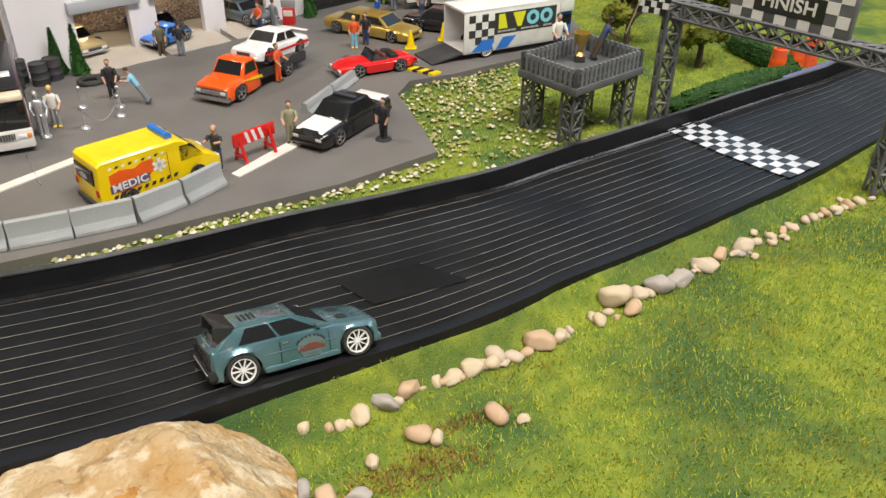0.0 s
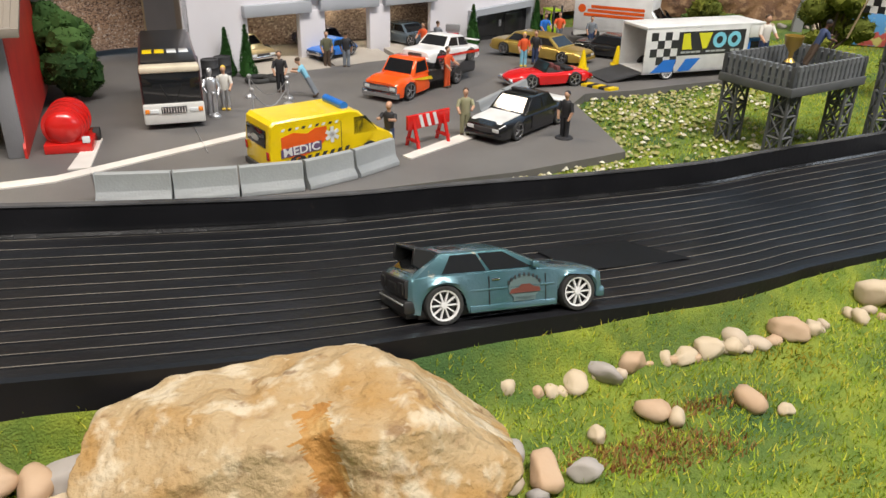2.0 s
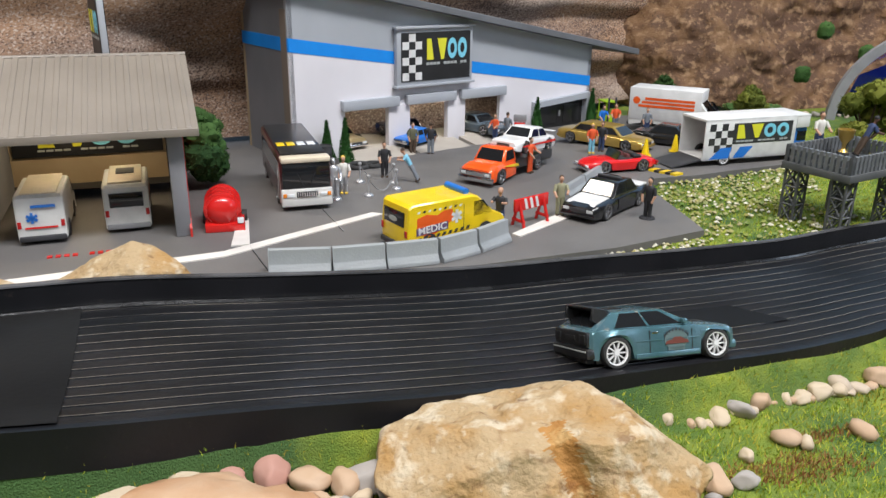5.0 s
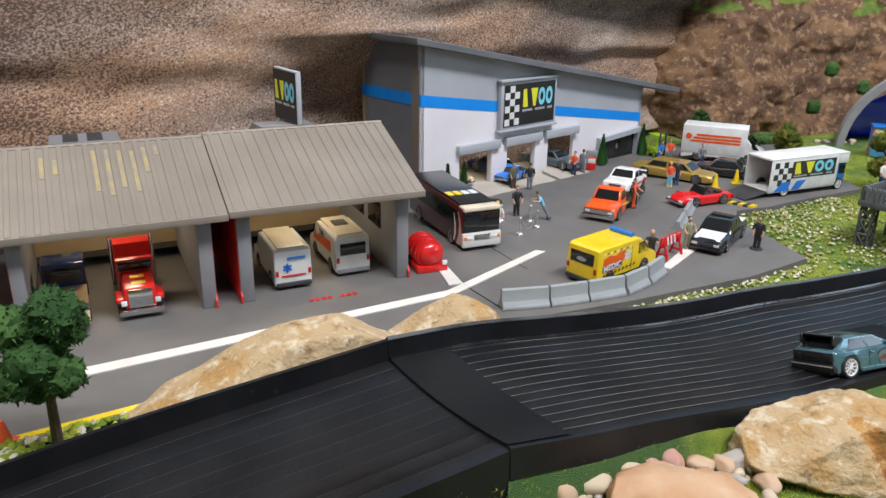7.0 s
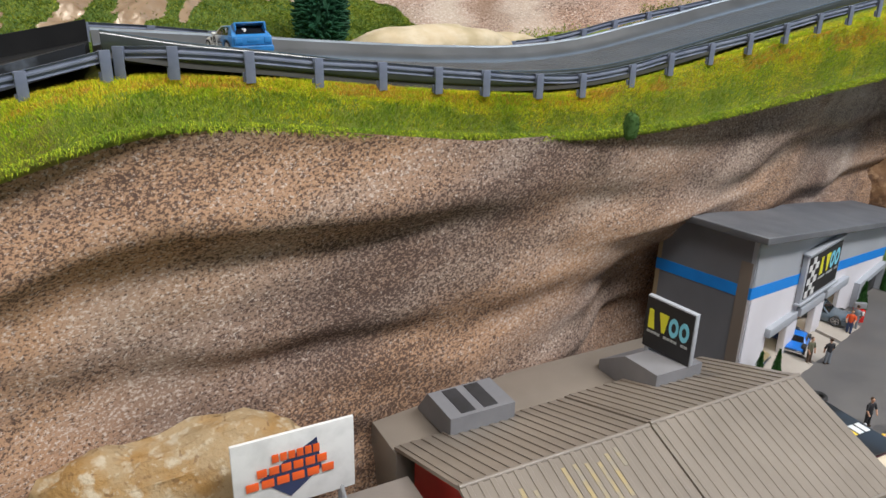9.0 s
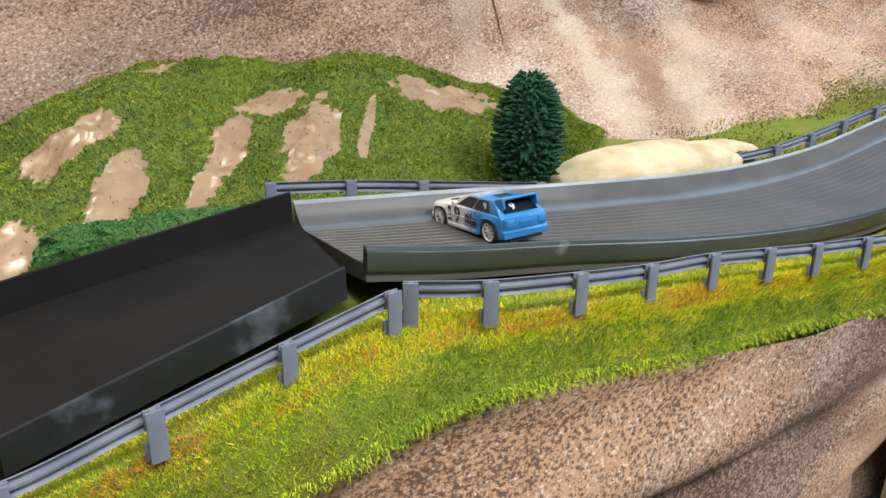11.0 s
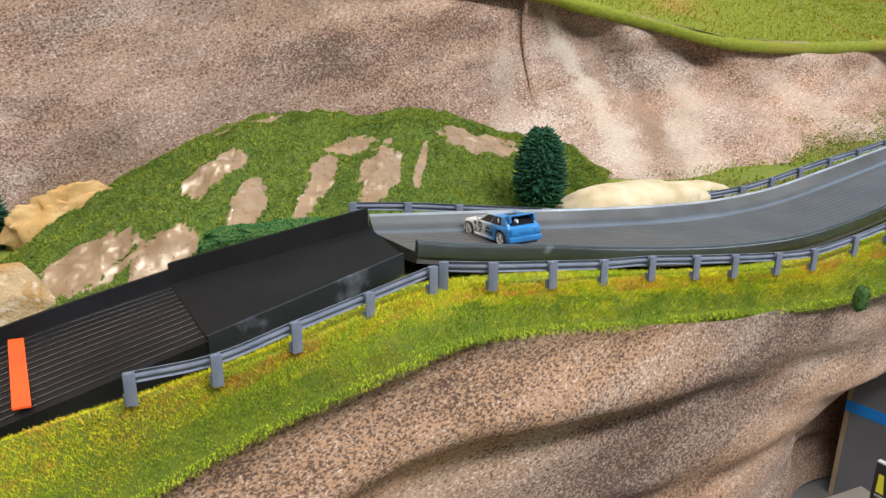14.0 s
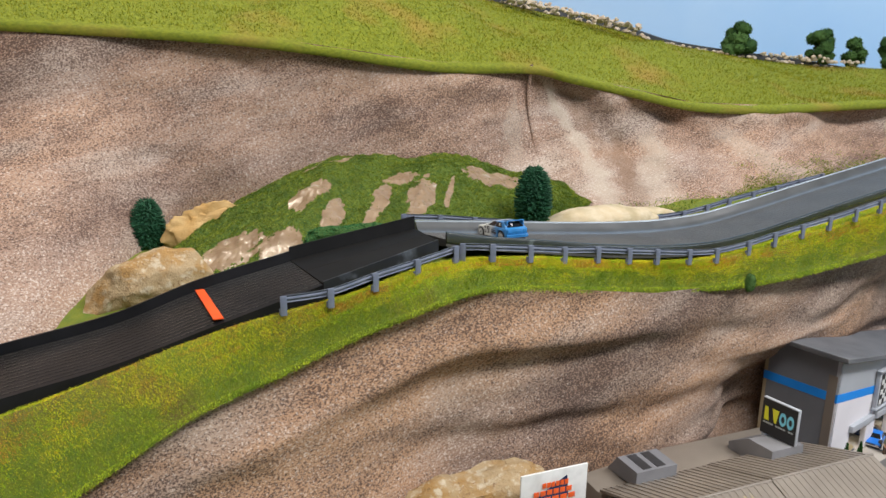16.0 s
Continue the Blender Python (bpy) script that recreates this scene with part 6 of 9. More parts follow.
# ---- vehicles on the lot
def saloon(name, m, label, L, W, H, wb, paint_, roof_paint=None, rim=M_rim, r=5.2, hood=0.30, boot=0.22, bumper=M_chrome, category="toy car", spokes=5, hood_paint=None, open_top=False, fat=1.0, shape=None, crown=0.78):
    t = thing(name, m, label, category)
    h, b2 = L / 2, W / 2
    belt = H * 0.62
    secs = [(-h, b2 * 0.86, 3.2, belt * 0.72, belt * 0.86), (-h + 2, b2 * 0.95, 2.6, belt * 0.8, belt * 0.95), (-h * 0.6, b2, 2.2, belt * 0.86, belt), (h * 0.35, b2, 2.2, belt * 0.84, belt * 0.98), (h - 4, b2 * 0.96, 2.4, belt * 0.74, belt * 0.88), (h, b2 * 0.84, 3.0, belt * 0.6, belt * 0.76)]
    part("body", shell(shape or secs, [(-wb / 2, r * 1.14, r * 0.9), (wb / 2, r * 1.14, r * 0.9)], crown=crown), paint_, t)
    x0, x1 = h - L * hood, -h + L * boot
    if not open_top:
        cabin(t, x0, x1, b2 * 0.92, belt * 0.97, x0 - L * 0.12, x1 + L * 0.10, b2 * 0.74, H, roof_paint or paint_, M_glass)
    else:
        part("interior", box(bmesh.new(), (x1, -b2 * 0.72, belt * 0.8), (x0 - 2, b2 * 0.72, belt + 0.5), 0.8), M_seat, t)
        for s in (1, -1):
            bm = bmesh.new()
            box(bm, (x1 + 5, s * b2 * 0.36 - 3, belt * 0.7), (x1 + 8, s * b2 * 0.36 + 3, belt + 3.2), 0.9)
            part("seat", bm, mat("red_seat", (0.12, 0.03, 0.03), 0.7), t)
        bm = bmesh.new()
        prism(bm, [(x0, belt), (x0 - 3.6, H), (x0 - 4.2, H), (x0 - 1.2, belt)], -b2 * 0.72, b2 * 0.72, axis=1)
        part("windscreen", bm, M_glass, t)
        bm = bmesh.new()
        box(bm, (x1 - 4, -b2 * 0.75, belt - 0.5), (x1 + 3, b2 * 0.75, belt + 2.6), 1.1)
        part("folded_hood", bm, M_black, t)
    if hood_paint is not None:
        part("bonnet", prism(bmesh.new(), [(x0 + 0.5, belt * 0.97 + 0.45), (h - 4.5, belt * 0.88 + 0.45), (h - 2.5, belt * 0.82 + 0.3), (h - 2.5, belt * 0.7), (x0 + 0.5, belt * 0.85)], -b2 * 0.74, b2 * 0.74, axis=1), hood_paint, t, smooth=0)
    part("chassis", box(bmesh.new(), (-h + 3, -b2 * 0.8, 1.8), (h - 3, b2 * 0.8, 4.0), 0.3), M_black, t)
    add_wheels(t, [(x, s * (b2 - 1.7)) for x in (-wb / 2, wb / 2) for s in (1, -1)], r, 4.0 * fat, rim, spokes)
    part("front_bumper", box(bmesh.new(), (h - 1.5, -b2 * 0.88, 3.2), (h + 1.0, b2 * 0.88, 5.4), 0.5), bumper, t)
    part("rear_bumper", box(bmesh.new(), (-h - 1.0, -b2 * 0.88, 3.4), (-h + 1.5, b2 * 0.88, 5.6), 0.5), bumper, t)
    part("grille", box(bmesh.new(), (h - 0.8, -b2 * 0.42, belt * 0.48), (h + 0.4, b2 * 0.42, belt * 0.68), 0.2), M_dark, t)
    lamp_pair(t, "headlight", h - 0.5, b2 * 0.62, belt * 0.6, 1.2, b2 * 0.34, belt * 0.17, M_lens)
    lamp_pair(t, "tail_light", -h + 0.3, b2 * 0.62, belt * 0.66, 1.0, b2 * 0.4, belt * 0.16, M_tail)
    return t


M_police_w = paint("patrol_white", (0.74, 0.74, 0.74), 0.3)
M_police_b = paint("patrol_black", (0.012, 0.012, 0.014), 0.2)
POLICE = saloon("toy_police_car", at(-0.057, 0.451, 0, -119.5), "black toy patrol car with white bonnet and doors", 70, 26, 20, 41, M_police_b, M_police_b, bumper=M_police_b, hood_paint=M_police_w)
part("light_bar", box(bmesh.new(), (-4, -8, 20), (-1, 8, 21.6), 0.5), M_dark, POLICE)
for s in (1, -1):
    decal(POLICE, "door_panel", [(-12, 4), (8, 4), (8, 11), (-12, 11)], s * 13.1, M_police_b)
part("boot_lid", box(bmesh.new(), (-34, -10.5, 11.6), (-24, 10.5, 12.9), 0.4), M_police_w, POLICE, "white boot lid")
M_red_car = paint("red_car_paint", (0.66, 0.012, 0.015), 0.18)
RED = saloon("toy_convertible", at(-0.048, 0.5586, 0, -150.7), "glossy red open-top toy sports car beside a folded ramp", 60, 24, 15.5, 32, M_red_car, open_top=True, r=4.8, hood=0.40, boot=0.3, shape=[(-30.5, 5.5, 4.6, 5.6, 6.6), (-28.5, 8.4, 3.6, 6.6, 8.0), (-24, 10.8, 2.8, 7.6, 9.4), (-16, 11.9, 2.4, 8.4, 10.2), (-4, 11.8, 2.2, 7.8, 9.4), (8, 11.8, 2.2, 8.0, 9.6), (17, 11.7, 2.4, 8.3, 9.9), (24, 10.6, 2.8, 7.4, 9.0), (28.5, 8.2, 3.6, 6.2, 7.6), (30.5, 5.4, 4.4, 5.2, 6.2)], crown=0.70)
M_gold = mat("gold_paint", (0.46, 0.30, 0.06), 0.3, 0.55, (0.54, 0.38, 0.10), scale=90, coat=0.4)
LIMO = saloon("toy_limousine", at(-0.056, 0.647, 0, -31), "metallic gold toy stretch limousine parked on the lot", 82, 26, 18, 54, M_gold, M_gold, bumper=M_gold, r=4.8, hood=0.22, boot=0.16)
BLACKCAR = saloon("toy_coupe", at(0.002, 0.662, 0, -20), "black toy coupe parked beside a white truck", 66, 27, 17, 38, M_police_b, M_police_b)
M_gold2 = mat("champagne_paint", (0.42, 0.33, 0.17), 0.3, 0.5, (0.5, 0.4, 0.22), scale=90, coat=0.4)
M_navy = paint("navy_paint", (0.015, 0.03, 0.10), 0.25)
M_slate = paint("slate_paint", (0.10, 0.13, 0.16), 0.25)


def boxy(name, m, label, L, W, H, paint_, glass=M_glass, nose=0.22, slope=0.10, wb=None, r=5.0, category="toy van", rear_glass=True, side_glass=((0.70, 0.92),), bumper=M_dark, lift=2.6):
    """A one-box van: side outline pushed across, windows proud of it. Front at +x."""
    t = thing(name, m, label, category)
    h, b2 = L / 2, W / 2
    wb = wb or L * 0.58
    hood = H * 0.52
    arch = []
    def outline():
        pts = [(-h, lift + 1), (-h - 0.2, H * 0.5), (-h + 1.0, H - 1.5), (-h + 3.0, H), (h - L * nose - L * slope, H), (h - L * nose - L * slope * 0.55, H - 1.0), (h - L * nose * 0.62, hood + 2), (h - 2.2, hood - 1.4), (h, hood * 0.72), (h, lift + 1)]
        low = []
        for ax in (wb / 2, -wb / 2):
            low += [(ax + r * 1.12 * math.cos(a), r * 0.9 + r * 1.12 * math.sin(a)) for a in np.linspace(0, math.pi, 9)]
        return pts + [(h - 1, lift)] + [p for p in low] + [(-h + 1, lift)]
    bm = bmesh.new()
    prof = outline()
    ring = lambda y, k: [(x * (1 - 0.012 * k), y, z if z < H * 0.5 else z - 0.5 * k) for x, z in prof]
    vs = [[bm.verts.new(p) for p in ring(y, k)] for y, k in ((-b2, 1.6), (-b2 + 0.9, 0.0), (b2 - 0.9, 0.0), (b2, 1.6))]
    nn = len(prof)
    for a, b in zip(vs, vs[1:]):
        for i in range(nn):
            bm.faces.new((a[i], a[(i + 1) % nn], b[(i + 1) % nn], b[i]))
    for v in (vs[0], vs[-1]):
        bmesh.ops.triangulate(bm, faces=[bm.faces.new(v)])
    part("body", bm, paint_, t, smooth=35)
    part("chassis", box(bmesh.new(), (-h + 2, -b2 * 0.75, 1.6), (h - 2, b2 * 0.75, lift + 2), 0.3), M_black, t)
    add_wheels(t, [(x, s * (b2 - 1.6)) for x in (-wb / 2, wb / 2) for s in (1, -1)], r, 3.8, M_rim, 5)
    part("front_bumper", box(bmesh.new(), (h - 1.0, -b2 * 0.95, lift - 0.4), (h + 1.2, b2 * 0.95, lift + 2.6), 0.5), bumper, t)
    part("rear_bumper", box(bmesh.new(), (-h - 1.4, -b2 * 0.95, lift - 0.4), (-h + 0.8, b2 * 0.95, lift + 2.4), 0.5), bumper, t)
    xa, za, xb, zb = h - L * nose * 0.62, hood + 2.2, h - L * nose - L * slope * 0.55, H - 1.4
    bm = bmesh.new()
    P = [(xa + 0.2, b2 * 0.86, za), (xa + 0.2, -b2 * 0.86, za), (xb + 0.2, -b2 * 0.80, zb), (xb + 0.2, b2 * 0.80, zb)]
    bm.faces.new([bm.verts.new(Vector(p) + Vector((0.25, 0, 0.1))) for p in P])
    bmesh.ops.solidify(bm, geom=list(bm.faces), thickness=0.3)
    part("windscreen", bm, glass, t, smooth=0)
    if rear_glass:
        part("rear_window", box(bmesh.new(), (-h - 0.45, -b2 * 0.74, H * 0.54), (-h + 0.5, b2 * 0.74, H * 0.84), 0.2), glass, t)
    for s in (1, -1):
        for f0, f1 in side_glass:
            x_0, x_1 = -h + L * f0, -h + L * f1
            top = H * 0.86
            pts = [(x_0, H * 0.55), (x_1, H * 0.55), (min(x_1, xb + (xa - xb) * 0.35), top), (x_0, top)]
            decal(t, "side_window", pts, s * (b2 - 0.12), glass)
    lamp_pair(t, "headlight", h - 0.6, b2 * 0.68, hood * 0.72, 1.6, b2 * 0.42, hood * 0.2, M_lens)
    lamp_pair(t, "tail_light", -h - 0.2, b2 * 0.88, H * 0.42, 0.8, b2 * 0.16, H * 0.14, M_tail)
    return t


VAN = boxy("toy_ambulance_van", at(-0.147, 0.3745, 0, 46), "bright yellow toy medical van with checkered side bands", 66, 26, 26.5, M_yellow, side_glass=((0.66, 0.86),), nose=0.22, slope=0.14)
bm = bmesh.new()
rod(bm, (8, -9, 27.6), (8, 9, 27.6), 2.0, 2.0, 14)
box(bm, (6.2, -8, 26), (9.8, 8, 27.6), 0.3)
part("light_bar", bm, M_blue, VAN, "blue roof light bar")
for s in (1, -1):
    decal(VAN, "side_flash", [(-27, 10), (-27, 19), (-21, 20.5), (-14, 19), (-10, 21), (-4, 21), (-4, 15), (-10, 11), (-18, 8)], s * 13.1, M_orange, "orange flame print")
    for k in range(9):
        decal(VAN, "band_check", [(-27 + 4.0 * k, 6.2 + 0.2 * k), (-25 + 4.0 * k, 6.3 + 0.2 * k), (-24 + 4.0 * k, 8.2 + 0.2 * k), (-26 + 4.0 * k, 8.1 + 0.2 * k)], s * 13.24, M_print_dark)
        decal(VAN, "band_check", [(-27 + 3.4 * k, 21.6), (-25.4 + 3.4 * k, 21.6), (-24.6 + 3.4 * k, 22.8), (-26.2 + 3.4 * k, 22.8)], s * 12.95, M_print_dark if k % 2 else M_white)
    decal(VAN, "word_plate", [(-27.5, 9.4), (-7, 10.4), (-7, 14.8), (-27.5, 13.4)], s * 13.2, paint("purple_print", (0.12, 0.08, 0.16), 0.5))
    side_words(VAN, "MEDIC", 5.6, M_white, -17.2, s * 13.36, 12.0, "white lettering", 1.12, 2.5 if s < 0 else -2.5)
    for a in (0, 60, 120):
        b = bmesh.new()
        box(b, (-0.9, s * 13.2 - 0.08, -3.8), (0.9, s * 13.2 + 0.08, 3.8), rot=Matrix.Rotation(radians(a), 4, "Y"))
        part("star_arm", b, M_white, VAN, m=Matrix.Translation((-1.2, 0, 16.5)))
    part("door_seam", box(bmesh.new(), (3.6, s * 13.0 - 0.08, 6), (3.9, s * 13.0 + 0.08, 22)), M_print_dark, VAN)
part("window_badge", prism(bmesh.new(), oval(0, 17.5, 4, 1.5), -33.9, -33.7, axis=0), M_print_grey, VAN)

M_bus = paint("bus_white", (0.70, 0.70, 0.68), 0.3)
M_bus_maroon = paint("bus_maroon", (0.05, 0.012, 0.015), 0.3)
M_cream = paint("cream_panel", (0.68, 0.60, 0.46), 0.4)
BUS = thing("toy_coach", at(-0.2655, 0.4545, 0, -61), "white and black toy touring coach with cream roof edge", "toy bus")
bm = bmesh.new()
box(bm, (-52, -15.5, 3), (54, 15.5, 33), 1.6)
part("body", bm, M_bus_maroon, BUS)
part("front_panel", box(bmesh.new(), (52.5, -15.7, 3), (56, 15.7, 14), 1.0), M_bus, BUS, "white front panel")
part("windscreen", box(bmesh.new(), (53.6, -14.6, 14.3), (54.9, 14.6, 30.2), 0.5), M_glass, BUS)
part("roof_edge", box(bmesh.new(), (46, -15.2, 30.2), (56, 15.2, 33.6), 1.2), M_cream, BUS, "cream roof front")
part("roof_panel", box(bmesh.new(), (-50, -14.0, 33.0), (45, 14.0, 34.4), 0.5), M_black, BUS)
part("grille", box(bmesh.new(), (55.8, -6.5, 9), (56.5, 6.5, 12.5), 0.2), M_dark, BUS)
for k in range(9):
    part("grille_bar", box(bmesh.new(), (56.4, -6 + 1.4 * k, 9.2), (56.8, -5.4 + 1.4 * k, 12.3)), M_chrome, BUS)
lamp_pair(BUS, "headlight", 56.2, 10.0, 10.4, 0.8, 4.2, 2.0, M_lens)
lamp_pair(BUS, "indicator", 56.0, 13.6, 10.4, 0.9, 2.2, 2.4, M_amber)
for s in (1, -1):
    part("wiper", rod(bmesh.new(), (55.1, s * 1.5, 14.8), (55.1, s * 5.5, 24), 0.18, 0.12, 6), M_black, BUS)
    decal(BUS, "side_window", [(-46, 17), (46, 17), (46, 29), (-46, 29)], s * 15.4, M_glass)
    decal(BUS, "side_swoosh", [(44, 3.5), (52, 4), (53, 13), (50, 24), (46, 29), (48.5, 20), (48, 12)], s * 15.5, paint("swoosh_pink", (0.55, 0.34, 0.30), 0.4))
    decal(BUS, "side_swoosh", [(38, 4), (41, 5), (43.5, 11), (43, 18), (39, 26), (41, 17), (40.5, 10)], s * 15.66, M_bus)
add_wheels(BUS, [(x, s * 13.8) for x in (-30, 34) for s in (1, -1)], 6.0, 4, M_rim, 6)
# the blocks that stand for the club mark on its roof
for k, (mm, w) in enumerate(((M_yellow, 7), (M_yellow, 7), (M_lens, 7), (M_lens, 7))):
    part("roof_mark", box(bmesh.new(), (14, -13 + k * 6.5, 34.3), (24, -8 + k * 6.5, 34.7), 0.1), mm, BUS)

# ramp truck with a car on its back
M_truck = paint("truck_orange", (0.82, 0.10, 0.01), 0.25)
TRUCK = thing("toy_ramp_truck", at(-0.1284, 0.527, 0, -113.7), "orange toy ramp truck with chrome bumper and black bed", "toy truck")
secs = [(8, 13, 3.4, 11, 13.5), (14, 13.6, 3.0, 11.5, 14.5), (34, 13.6, 3.0, 11.2, 14.2), (41, 13.4, 3.2, 9.6, 12.6), (43, 12.4, 4.0, 8.4, 11.6)]
part("body", shell(secs, [(30, 6.6, 5.2)]), M_truck, TRUCK)
cabin(TRUCK, 26, 8, 12.6, 14.0, 20, 9, 10.6, 23, M_truck, M_glass, ((0.12, 0.86),))
part("front_bumper", box(bmesh.new(), (41, -13.8, 3), (44.5, 13.8, 6.6), 0.8), M_chrome, TRUCK, "chrome bumper")
part("grille", box(bmesh.new(), (42.4, -12.6, 6.8), (43.8, 12.6, 10.6), 0.4), M_chrome, TRUCK)
bm = bmesh.new()
prism(bm, [(9, 7.5), (9, 14.2), (-40, 9.4), (-46, 6.5), (-46, 5.0), (-20, 6.0)], -13.2, 13.2, axis=1)
part("ramp_bed", bm, M_black, TRUCK)
for s in (1, -1):
    part("bed_side", prism(bmesh.new(), [(-18, 9), (-46, 6.4), (-46, 12), (-30, 14)], s * 13.4 - 0.5, s * 13.4 + 0.5, axis=1), M_dark, TRUCK)
    decal(TRUCK, "flame_stripe", [(6, 9), (18, 10.5), (30, 12.8), (16, 12), (8, 11.4)], s * 13.9, M_yellow)
add_wheels(TRUCK, [(x, s * 11.8) for x in (30, -24) for s in (1, -1)], 5.8, 4.4, M_rim, 5)
lamp_pair(TRUCK, "headlight", 43.4, 9.6, 8.8, 0.9, 4, 2.2, M_lens)
M_race_white = paint("race_white", (0.78, 0.78, 0.78), 0.28)
WHITECAR = saloon("toy_race_car", pose(-0.1185, 0.5475, 0.0135, 0, -5.5, -113.7), "white toy race car with red stripes on the truck", 62, 25, 18, 36, M_race_white, M_race_white, bumper=M_race_white, r=5.0)
for s in (1, -1):
    decal(WHITECAR, "stripe", [(-28, 6.5), (24, 5.2), (24, 6.4), (-28, 8.4)], s * 12.75, M_red)
part("wing", box(bmesh.new(), (-31, -11, 13.5), (-27, 11, 14.3), 0.3), M_race_white, WHITECAR)

# box truck and the show trailer
BOXT = boxy("toy_box_truck", at(0.012, 0.735, 0, -18), "white toy removals truck with faded orange print", 86, 29, 30, M_bus, nose=0.2, slope=0.06, r=5.4, category="toy truck", side_glass=((0.84, 0.94),), rear_glass=False)
part("cargo_box", box(bmesh.new(), (-43, -15, 8), (24, 15, 38), 0.6), M_white, BOXT, "white cargo box")
for s in (1, -1):
    for k in range(3):
        decal(BOXT, "side_bar", [(-34 + 3 * k, 20 + 3.4 * k), (18, 20 + 3.4 * k), (18, 22.4 + 3.4 * k), (-34 + 3 * k, 22.4 + 3.4 * k)], s * 15.1, M_orange)
    decal(BOXT, "side_mark", oval(-36, 26, 3.4, 3.4), s * 15.1, M_orange)
TRAILER = thing("toy_show_truck", at(0.0495, 0.6165, 0, 29.5), "white toy show truck with checkered side and lowered ramp", "toy truck")
bm = bmesh.new()
for lo, hi in (((-46, -15.5, 4.5), (40, 15.5, 6.5)), ((-46, -15.5, 4.5), (40, -14.6, 36)), ((-46, 14.6, 4.5), (40, 15.5, 36)), ((38.5, -15.5, 4.5), (40, 15.5, 36)), ((-46, -15.5, 34.6), (53, 15.5, 36.5))):
    box(bm, lo, hi, 0.25)
box(bm, (40, -15.5, 26), (53, 15.5, 36), 0.6)
part("cargo_box", bm, M_white, TRAILER)
part("cab", box(bmesh.new(), (40.5, -13, 5), (54, 13, 26), 1.6), M_blue, TRAILER, "blue cab")
part("cab_window", box(bmesh.new(), (44, -13.3, 15), (53, 13.3, 23), 0.4), M_glass, TRAILER)
bm = bmesh.new()
prism(bm, [(-46, 6.2), (-46, 4.8), (-72, 0.2), (-72, 1.2)], -14, 14, axis=1)
part("ramp", bm, M_dark, TRAILER, "dark grey loading ramp")
add_wheels(TRAILER, [(x, s * 14.0) for x in (-26, 44) for s in (1, -1)], 5.6, 3.4, M_rim_white, 10)
for s in (1, -1):
    decal(TRAILER, "side_panel", [(-20, 16.4), (36, 16.4), (36, 32.5), (-20, 32.5)], s * 15.55, M_print_dark, "black print panel")
    for i in range(4):
        for j in range(4):
            if (i + j) % 2:
                decal(TRAILER, "check", [(-42 + 5.5 * i, 10.8 + 5.5 * j), (-36.5 + 5.5 * i, 10.8 + 5.5 * j), (-36.5 + 5.5 * i, 16.3 + 5.5 * j), (-42 + 5.5 * i, 16.3 + 5.5 * j)], s * 15.58, M_print_dark)
    decal(TRAILER, "blue_flash", [(-40, 5.5), (-30, 14), (-20, 14), (-22, 5.5)], s * 15.6, M_blue)
    decal(TRAILER, "blue_flash", [(-18, 5.5), (-12, 14), (0, 14), (-8, 5.5)], s * 15.6, M_blue)


# ---------------------------------------------------------------- the club's sign: plain blocks in its colours
M_mark_y = mat("mark_yellow", (0.72, 0.70, 0.03), 0.5, 0, (0.66, 0.64, 0.03), scale=60)
M_mark_b = mat("mark_blue", (0.22, 0.62, 0.78), 0.5, 0, (0.20, 0.56, 0.72), scale=60)
M_mark_w = mat("mark_grey", (0.40, 0.42, 0.42), 0.5, 0, (0.34, 0.36, 0.36), scale=60)


def club_mark(t, m, w, h, colors=None):
    """Four upright colour blocks over a thin grey bar, w by h in mm, in the plane x-z facing -y."""
    cols = colors or (M_mark_y, M_mark_y, M_mark_b, M_mark_b)
    cw = w / 4.4
    shapes = []
    for k, c in enumerate(cols):
        x0 = -w / 2 + k * w / 4 + (w / 4 - cw) / 2
        bm = bmesh.new()
        if k == 0:
            prism(bm, [(x0, h * 0.2), (x0 + cw * 0.7, h * 0.2), (x0 + cw * 0.45, h), (x0, h)], -0.2, 0.05)
        elif k == 1:
            prism(bm, [(x0 + cw * 0.4, h * 0.2), (x0 + cw * 0.7, h * 0.2), (x0 + cw, h), (x0, h)], -0.2, 0.05)
        else:
            outer, inner = oval(x0 + cw * 0.5, h * 0.6, cw * 0.5, h * 0.4, 20), oval(x0 + cw * 0.5, h * 0.6, cw * 0.24, h * 0.2, 20)
            vs = [[bm.verts.new((x, y, z)) for x, z in ring] for ring, y in ((outer, 0.05), (outer, -0.2), (inner, -0.2), (inner, 0.05))]
            for a, b in zip(vs, vs[1:] + vs[:1]):
                for i in range(20):
                    bm.faces.new((a[i], a[(i + 1) % 20], b[(i + 1) % 20], b[i]))
        ob = part("mark_shape", bm, c, t, smooth=0)
        ob.matrix_local = m
    for k in range(12):
        if k in (4, 9):
            continue
        x0 = -w / 2 + k * w / 12
        ob = part("mark_bar", box(bmesh.new(), (x0, -0.2, 0), (x0 + w / 14.5, 0.05, h * 0.1)), M_mark_w, t, smooth=0)
        ob.matrix_local = m


for s in (1, -1):
    club_mark(TRAILER, at(0.008, s * 0.0157, 0.0178, 0 if s < 0 else 180), 50, 13.5)

